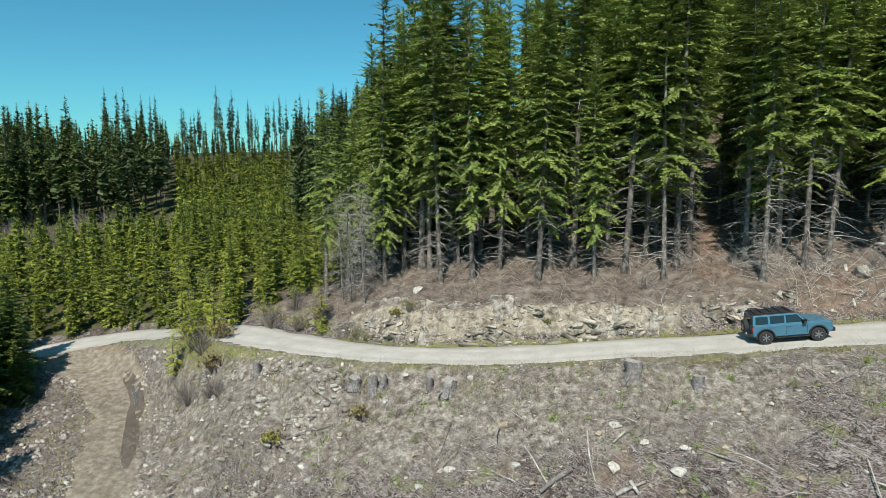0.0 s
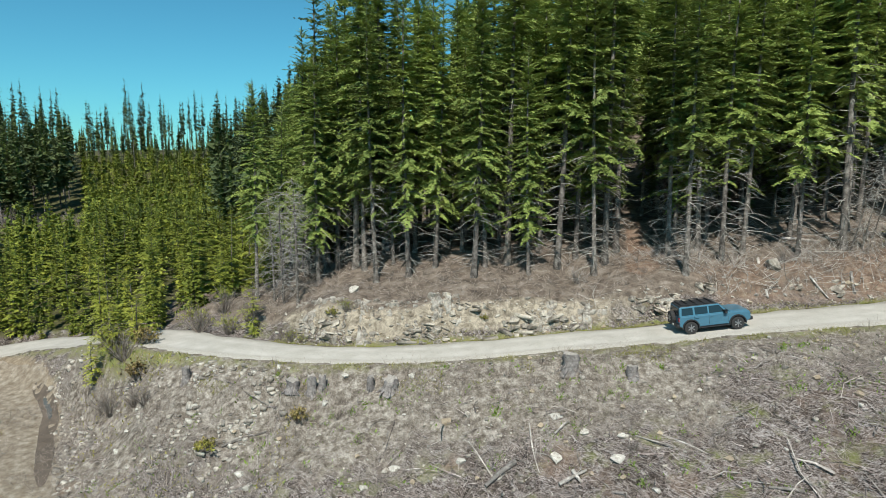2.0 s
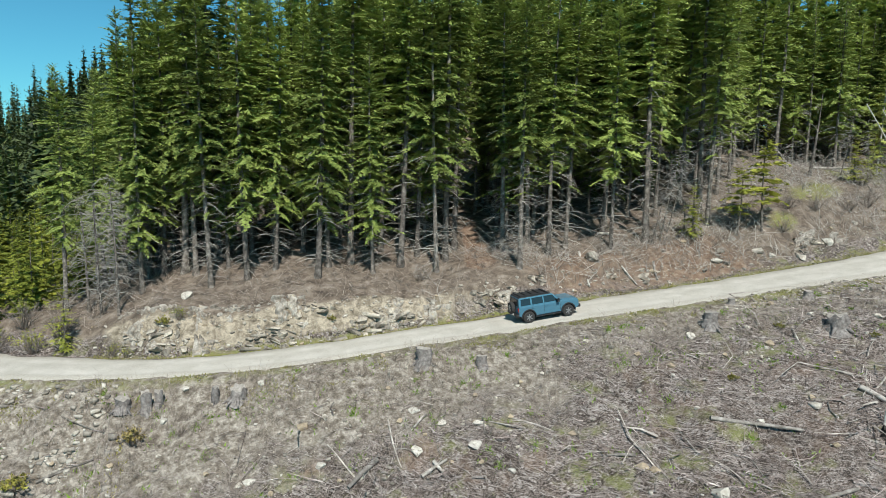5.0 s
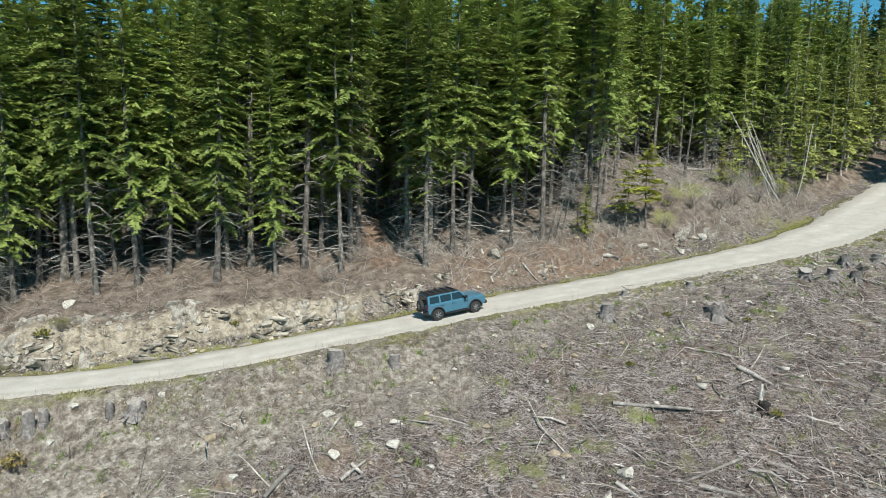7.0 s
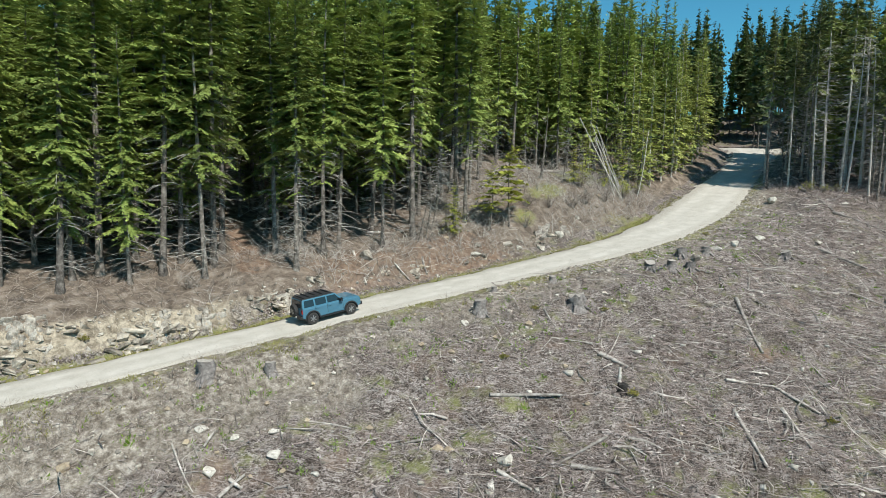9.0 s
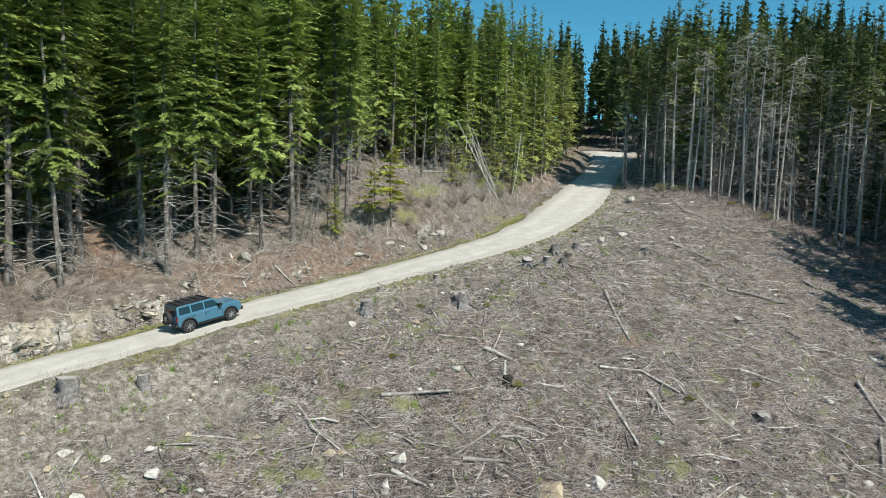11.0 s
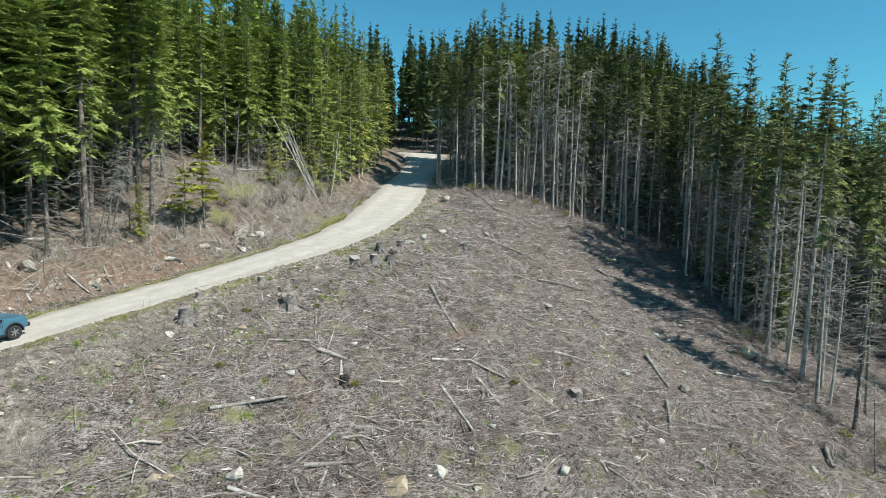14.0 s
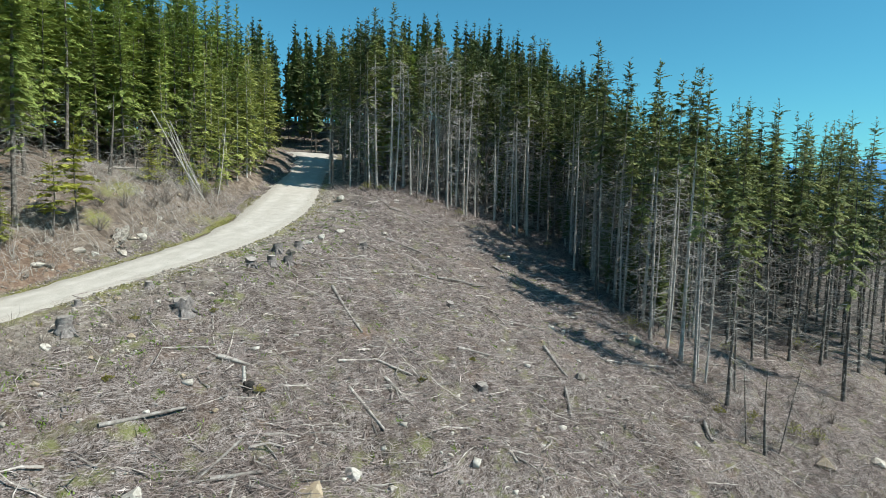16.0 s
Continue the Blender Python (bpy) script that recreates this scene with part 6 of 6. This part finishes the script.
def build_car():
    car = thing("suv_car", (0, 0, 0), "boxy teal-blue off-road car with black roof on the gravel", "car")
    fx, rx, W = 1.46, -1.49, 0.93
    low = [(2.28, 0.62), (2.30, 0.95), (2.22, 1.12)] + [(1.0, 1.17), (0.9, 1.16), (-2.12, 1.16), (-2.20, 1.05), (-2.20, 0.55)] + [(-2.0, 0.46)] + arch(rx, 0.50)[::-1] + [(-0.85, 0.44), (0.82, 0.44)] + arch(fx, 0.50)[::-1] + [(2.1, 0.5)]
    part("body", slab(low, -W, W, 0.045), PAINT, car)
    part("underbody", bevelled_box(-2.05, 2.05, -0.72, 0.72, 0.34, 0.62, 0.05), BLACK, car)
    # bonnet with a raised middle
    part("bonnet", slab([(2.24, 1.09), (2.20, 1.17), (1.05, 1.235), (1.0, 1.12)], -0.70, 0.70, 0.03), PAINT, car)
    for s in (-1, 1):
        part("wing_ridge", slab([(2.2, 1.10), (2.16, 1.175), (1.02, 1.20), (1.0, 1.12)], s * 0.90, s * 0.76, 0.02), PAINT, car)
    # cabin: leaning sides
    bm = slab([(0.98, 1.15), (0.42, 1.74), (0.30, 1.775), (-2.02, 1.775), (-2.12, 1.72), (-2.17, 1.15)], -0.90, 0.90, 0.03)
    for v in bm.verts:
        v.co.y *= 1 - 0.14 * max(0, (v.co.z - 1.15) / 0.62)
    part("cabin", bm, PAINT, car)
    bm = slab([(0.36, 1.765), (0.28, 1.815), (-2.02, 1.815), (-2.10, 1.765)], -0.775, 0.775, 0.03)
    part("roof", bm, ROOF, car)

    def side_glass(name, pts, s):
        b = bmesh.new()
        f = []
        for off in (0.0, 0.022):
            f.append([b.verts.new((x, s * (0.90 * (1 - 0.14 * (z - 1.15) / 0.62) - 0.008 + off), z)) for x, z in pts])
        b.faces.new(f[0]), b.faces.new(f[1])
        for k in range(len(pts)):
            b.faces.new((f[0][k], f[0][k - 1], f[1][k - 1], f[1][k]))
        bmesh.ops.recalc_face_normals(b, faces=b.faces)
        return part(name, b, GLASS, car)

    for s in (-1, 1):
        side_glass("front_window", [(0.74, 1.24), (0.36, 1.68), (-0.28, 1.68), (-0.28, 1.24)], s)
        side_glass("rear_window", [(-0.38, 1.24), (-0.38, 1.68), (-1.18, 1.68), (-1.18, 1.24)], s)
        side_glass("quarter_window", [(-1.30, 1.24), (-1.30, 1.68), (-1.98, 1.68), (-2.03, 1.24)], s)
        for x in (0.86, -0.33, -1.24):
            part("door_seam", bevelled_box(x - 0.008, x + 0.008, s * (W - 0.004), s * (W + 0.004), 0.55, 1.14, 0.002, 1), BLACK, car)
        for x in (-0.18, -1.08):
            part("door_handle", bevelled_box(x - 0.10, x + 0.10, s * W, s * (W + 0.035), 1.02, 1.06, 0.012), PAINT, car)
        part("side_step", bevelled_box(-0.92, 0.90, s * 0.80, s * 0.97, 0.36, 0.43, 0.02), BLACK, car)
        for cx in (fx, rx):
            outer, inner = arch(cx, 0.555, 14), arch(cx, 0.475, 14)
            part("wheel_flare", slab(outer + inner[::-1], s * 0.86, s * 0.985, 0.012), BLACK, car)
        part("mirror", bevelled_box(0.62, 0.76, s * 0.92, s * 1.12, 1.20, 1.36, 0.03), BLACK, car)
        part("headlight", disc(0.105, 0, -0.03, 0.03, 0, 20, bev=0.01), LAMP, car).matrix_local = Matrix.Translation((2.30, s * 0.68, 0.93)) @ Matrix.Rotation(math.pi / 2, 4, "Z")
        part("tail_light", bevelled_box(-2.235, -2.17, s * 0.78, s * 0.90, 0.86, 1.10, 0.012), RED, car)
        part("roof_rail", bevelled_box(-1.95, 0.15, s * 0.70 - 0.02, s * 0.70 + 0.02, 1.86, 1.90, 0.012), BLACK, car)
        wheel(car, fx, s * 0.83, 0.405, s)
        wheel(car, rx, s * 0.83, 0.405, s)
    for x in (0.05, -0.45, -0.95, -1.45, -1.9):
        part("roof_bar", bevelled_box(x - 0.03, x + 0.03, -0.72, 0.72, 1.83, 1.885, 0.012), BLACK, car)

    def screen(name, x0, z0, x1, z1, w0, w1, out):
        b = bmesh.new()
        f = [[b.verts.new((x0 + d, -w0, z0)), b.verts.new((x0 + d, w0, z0)), b.verts.new((x1 + d, w1, z1)), b.verts.new((x1 + d, -w1, z1))] for d in (0, out)]
        b.faces.new(f[0]), b.faces.new(f[1])
        for k in range(4):
            b.faces.new((f[0][k], f[0][k - 1], f[1][k - 1], f[1][k]))
        bmesh.ops.recalc_face_normals(b, faces=b.faces)
        part(name, b, GLASS, car)

    screen("windscreen", 0.905, 1.22, 0.46, 1.69, 0.76, 0.68, 0.03)
    screen("tailgate_window", -2.165, 1.22, -2.135, 1.68, 0.72, 0.64, -0.025)
    part("grille", bevelled_box(2.27, 2.325, -0.80, 0.80, 0.80, 1.06, 0.02), BLACK, car)
    part("grille_bar", bevelled_box(2.31, 2.335, -0.56, 0.56, 0.90, 0.96, 0.008), METAL, car)
    part("front_bumper", bevelled_box(2.10, 2.44, -0.90, 0.90, 0.50, 0.74, 0.05), BLACK, car)
    part("rear_bumper", bevelled_box(-2.36, -2.10, -0.90, 0.90, 0.48, 0.70, 0.05), BLACK, car)
    part("plate", bevelled_box(-2.375, -2.355, -0.26, 0.26, 0.52, 0.66, 0.004, 1), LAMP, car)
    wheel(car, -2.34, 0.08, 0.98, 1, "spare_wheel", (0, 0, math.pi / 2))
    part("exhaust", disc(0.035, 0, -0.12, 0.12, 0, 12), METAL, car).matrix_local = Matrix.Translation((-2.15, 0.55, 0.42)) @ Matrix.Rotation(math.pi / 2, 4, "Z")
    return car


car = build_car()
k = int(np.argmin(np.hypot(road_line[:, 0] - 18.75, road_line[:, 1] - 39)))
d = road_line[k + 3] - road_line[k - 3]
yaw, climb = math.atan2(d[1], d[0]), math.atan2(d[2], math.hypot(d[0], d[1]))
left = np.array([-math.sin(yaw), math.cos(yaw)])
cx, cy = road_line[k, :2] - left * 0.25
car.matrix_world = Matrix.Translation((cx, cy, road_line[k, 2] + 0.055)) @ Matrix.Rotation(yaw, 4, "Z") @ Matrix.Rotation(-climb, 4, "Y")


# ---- the spur track, its puddle, the bushes on the nose ----
DIRT = mottled("brown_dirt", [(0.3, (0.18, 0.142, 0.10)), (0.5, (0.28, 0.235, 0.178)), (0.7, (0.42, 0.37, 0.30))], 2.2, 14, 0.95, 1.0, 0.08, vary=0)
WET = mottled("wet_mud", [(0.3, (0.07, 0.055, 0.04)), (0.7, (0.13, 0.10, 0.075))], 2.0, 6, 0.6, 0.3, 0.02, 0.5, vary=0)
spur_mesh = ribbon(spur_line * (1, 1, 1, 0.66), crown_z * 0.5 + 0.02, "spur", 0.6)
co = np.empty(len(spur_mesh.vertices) * 3, np.float32)
spur_mesh.vertices.foreach_get("co", co)
co = co.reshape(-1, 3)
bed = np.tile(crown_z, len(spur_line))
co[:, 2] = ground(co[:, 0], co[:, 1]) + 0.05 + np.where(bed < -0.1, -0.16, bed * 0.4)
spur_mesh.vertices.foreach_set("co", co.ravel())
spur_mesh.materials.clear()
spur_mesh.materials.append(DIRT)
tagged(new("spur_track", spur_mesh), "rutted brown dirt spur track going downhill", "track", kind="structure")


def rut(line, shift, half, lift, name, mat, label):
    way = np.gradient(line[:, :2], axis=0)
    way /= np.linalg.norm(way, axis=1, keepdims=True)
    side = np.stack([-way[:, 1], way[:, 0]], 1)
    t = np.linspace(0, math.pi, len(line))
    h = half * np.sin(t) ** 0.35 * (1 + 0.15 * lumps(line[:, 0], line[:, 1], 1.1))
    c = line[:, :2] + side * shift
    v = np.stack([np.c_[c + side * h[:, None], line[:, 2] + lift], np.c_[c, line[:, 2] + lift + 0.01], np.c_[c - side * h[:, None], line[:, 2] + lift]], 1)
    v[..., 2] = ground(v[..., 0], v[..., 1]) + lift + 0.03
    n = len(line)
    f = np.array([[3 * i + j, 3 * i + j + 1, 3 * i + j + 4, 3 * i + j + 3] for i in range(n - 1) for j in (0, 1)])
    return tagged(new(name, mesh_of(name, v.reshape(-1, 3), f, mat, smooth=True)), label, "puddle", kind="structure")


# flat strip for the wet ditch; its shading is put into the dark colour
rut(spline(SPUR, 0.15)[56:150], 1.3, 0.55, 0.05, "wet_rut", WET, "dark wet strip for the ditch by the spur track, shading painted in")
WATER = plain("puddle_water", (0.10, 0.10, 0.09), 0.04, 0.0, 0.6)
rut(spline(SPUR, 0.15)[72:92], 1.3, 0.2, 0.07, "puddle", WATER, "small puddle in the rut of the track")


def bush(seed, height, spread_r, twigs, leaves, mat, label):
    r = np.random.RandomState(seed)
    ob = thing("bush", (0, 0, -500), label, "bush", "bushes")
    pieces = []
    tips = []
    for _ in range(twigs):
        a, o = r.uniform(0, tau), r.uniform(0.1, 1.0)
        tip = np.array([math.cos(a) * o * spread_r, math.sin(a) * o * spread_r, height * r.uniform(0.5, 1.0) * (1.1 - 0.4 * o)])
        mid = tip * 0.5 + r.uniform(-0.1, 0.1, 3) * height * 0.5
        base = np.array([math.cos(a), math.sin(a), 0]) * 0.1 * spread_r
        pieces.append(limb([base, mid, tip], [0.016, 0.011, 0.004], 3))
        for _ in range(2):
            b = mid + (tip - mid) * r.uniform(0, 0.8)
            e = b + (tip - mid) * 0.4 + r.uniform(-0.3, 0.3, 3) * height * 0.4
            pieces.append(limb([b, e], [0.008, 0.003], 3))
            tips.append(e)
        tips.append(tip)
    part("brushwood", mesh_of("brushwood", *joined(pieces), BRUSH), None, ob)["kind"] = "stuff"
    if leaves:
        t = np.array(tips)[r.randint(len(tips), size=leaves)] * r.uniform(0.7, 1.02, (leaves, 1))
        s = 0.06
        v = t[:, None] + r.normal(size=(leaves, 4, 3)) * s
        foliage_mesh = mesh_of("leaves", v.reshape(-1, 3), np.arange(leaves * 4).reshape(-1, 4), mat)
        attribute_of(foliage_mesh, "tone", np.repeat(r.uniform(0, 1, leaves), 4))
        part("leafage", foliage_mesh, None, ob)["kind"] = "stuff"
    return ob


RUST = foliage("rusty_leaves", (0.16, 0.12, 0.05), (0.28, 0.21, 0.08), (0.40, 0.33, 0.12))
BUSHES = [bush(400, 1.8, 1.2, 60, 0, None, "bare brown bush on the slope"), bush(401, 1.6, 1.1, 40, 500, RUST, "rusty brown bush with sparse leaves"),
          bush(402, 1.0, 0.9, 30, 420, OLIVE, "small olive-green leafy bush on the slope"), bush(403, 2.4, 1.6, 70, 250, NEEDLE_SAPLING, "thin yellow-green bush by the road")]
BUSHES.append(bush(404, 0.9, 1.2, 30, 0, None, "low bare brown brush on the bank"))
rng = np.random.RandomState(31)
for x, y in scattered(rng, 36, 72, 38, 56, 1.3, lambda x, y: (lambda o, s: (o > 2.2) & (o < behind(s) - 1))(*off_road(x, y)), 700)[:36]:
    low_bush = plant(BUSHES[4], x, y, rng.uniform(0, tau), rng.uniform(0.5, 1.0), sink=0.03)
    low_bush.scale.z *= rng.uniform(0.45, 0.8)
for x, y in scattered(rng, 46, 95, -24, 32, 1.6, lambda x, y: np.abs(x - np.interp(y, EDGE[::-1, 1], EDGE[::-1, 0]) + 1) < 3.5, 900)[:36]:
    plant(BUSHES[int(rng.choice([4, 4, 4, 3, 2]))], x, y, rng.uniform(0, tau), rng.uniform(0.4, 0.9), sink=0.03)
for x, y in scattered(rng, 46, 95, -24, 34, 1.9, lambda x, y: np.abs(x - np.interp(y, EDGE[::-1, 1], EDGE[::-1, 0]) + 2.5 + 2 * lumps(x, y, 6.0)) < 3.0, 900)[:46]:
    heap = plant(BUSHES[4], x, y, rng.uniform(0, tau), rng.uniform(0.8, 1.7), sink=0.05)
    heap.scale.z *= rng.uniform(0.4, 0.7)
    tagged(heap, "tangled heap of bare dead branches by the stand", "brush heap", "brush heaps")
for x, y in scattered(rng, 48, 80, -34, -10, 1.7, lambda x, y: x + 0.5 * y > 42, 900)[:44]:
    plant(BUSHES[int(rng.choice([0, 4, 4, 3]))], x, y, rng.uniform(0, tau), rng.uniform(0.4, 0.9), sink=0.03)
for x, y in scattered(rng, -15, 38, 40, 56, 1.3, lambda x, y: (lambda o, s: (o > 3.0) & (o < behind(s) + 1))(*off_road(x, y)), 900)[:58]:
    plant(BUSHES[4], x, y, rng.uniform(0, tau), rng.uniform(0.35, 0.8), sink=0.03)
for x, y in scattered(rng, -19, 34, 26, 40, 1.2, lambda x, y: (lambda o, s: (o < -1.2) & (o > -10) & (lumps(x, y, 3.0) > 0.05))(*off_road(x, y)), 900)[:62]:
    plant(BUSHES[4], x, y, rng.uniform(0, tau), rng.uniform(0.3, 0.75), sink=0.03)
for x, y, k, s in [(-7.2, 34.8, 1, 0.7), (-12.2, 34.0, 2, 0.8), (-6.3, 44.6, 2, 0.6), (-5.3, 44.6, 3, 0.5), (-3.1, 43.9, 4, 0.7), (-9.3, 44.6, 3, 0.45), (-8.4, 44.0, 3, 0.35), (4.6, 43.3, 2, 0.4), (-17.5, 39.0, 0, 0.9), (-20.6, 40.8, 0, 1.1),
                   (-19.0, 41.5, 1, 1.0), (-20.6, 43.4, 0, 1.3), (-21.8, 44.6, 3, 1.0), (-19.6, 44.6, 1, 1.0), (-22.6, 46.6, 0, 1.1), (-18.6, 40.0, 0, 0.9), (-21.5, 42.0, 0, 1.0), (-16.8, 47.8, 0, 1.2), (-14.5, 47.5, 3, 0.9), (-13.0, 48.0, 0, 1.2), (-17.6, 49.5, 3, 1.1), (-15.5, 50, 0, 1.3),
                   (30.5, 29.5, 2, 0.4), (35, 26.5, 2, 0.4), (29, 20.5, 2, 0.5), (38.5, 12.2, 2, 0.45), (44, 9, 2, 0.4), (24.5, 27, 2, 0.4), (60, 30.5, 2, 0.5), (12, 46.2, 0, 0.8), (27.5, 45, 0, 0.8), (45, 42.5, 0, 1.0), (50, 43.5, 0, 1.1), (53, 42.5, 0, 1.0), (56, 43, 0, 1.2), (61, 43.5, 0, 1.1), (47.5, 44.5, 0, 1.1), (58.5, 45.5, 0, 1.2), (66, 44, 3, 0.8), (71, 45, 3, 0.8)]:
    plant(BUSHES[k], x, y, rng.uniform(0, tau), s, sink=0.03)
for x, y, k, s in [(-22.4, 45.2, 0, 0.85), (-21.2, 46.0, 1, 1.2), (-23.2, 46.2, 0, 0.8), (-20.2, 45.0, 1, 0.9), (-21.6, 44.2, 0, 0.6), (-23.0, 44.0, 1, 0.8)]:
    plant(SAPLING[k], x, y, rng.uniform(0, tau), s, sink=0.1)
for x, y in scattered(rng, -112, -46, 78, 140, 4.2, lambda x, y: in_clearing(x, y) & (np.hypot(x, y) < 168), 500)[:34]:
    tagged(plant(BUSHES[0], x, y, rng.uniform(0, tau), rng.uniform(1.4, 3.0), sink=0.05), "bare brown thicket at the edge of the plantation", "bush", "bushes")
for ob in BUSHES + SAPLING:
    drop_pattern(ob)


# ---- distant mountains ----
m, n, l, b = material("hazed_mountain", 1.0, spec=0.0)
tc = n.new("ShaderNodeTexCoord").outputs["Object"]
h = n.new("ShaderNodeSeparateXYZ")
l.new(tc, h.inputs[0])
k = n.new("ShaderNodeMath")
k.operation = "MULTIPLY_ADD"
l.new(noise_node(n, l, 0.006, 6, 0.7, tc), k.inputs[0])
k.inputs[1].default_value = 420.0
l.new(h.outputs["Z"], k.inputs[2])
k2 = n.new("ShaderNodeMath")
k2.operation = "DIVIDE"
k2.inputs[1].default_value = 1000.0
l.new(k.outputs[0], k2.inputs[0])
# blue of the distance haze painted into the base colour, snow above
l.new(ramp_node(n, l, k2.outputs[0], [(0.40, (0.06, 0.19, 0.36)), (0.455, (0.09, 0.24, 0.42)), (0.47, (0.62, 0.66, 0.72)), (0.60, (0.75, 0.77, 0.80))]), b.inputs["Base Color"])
# faint blue glow adds to the painted haze
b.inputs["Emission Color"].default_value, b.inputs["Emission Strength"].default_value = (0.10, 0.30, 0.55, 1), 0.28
a = np.linspace(0, tau, 721)
peak = 40 + 190 * np.clip(np.cos(a + 0.5), 0, 1) ** 4 + 60 * lumps(a * 14, 0 * a, 1.0) + 45 * lumps(a * 40, 0 * a + 5, 1.0) + 16 * lumps(a * 130, 0 * a + 9, 1.0)
v = np.vstack([np.stack([3300 * np.cos(a), 3300 * np.sin(a), 0 * a - 260], 1), np.stack([3420 * np.cos(a), 3420 * np.sin(a), peak * 0.6], 1), np.stack([3600 * np.cos(a), 3600 * np.sin(a), peak], 1), np.stack([3900 * np.cos(a), 3900 * np.sin(a), 0 * a - 200], 1)])
f = np.array([[r * 721 + i, r * 721 + i + 1, (r + 1) * 721 + i + 1, (r + 1) * 721 + i] for r in range(3) for i in range(720)])
tagged(new("backdrop", mesh_of("backdrop", v, f, m, smooth=True)), "distant mountains painted haze-blue, with snow on top", "mountains", kind="structure")
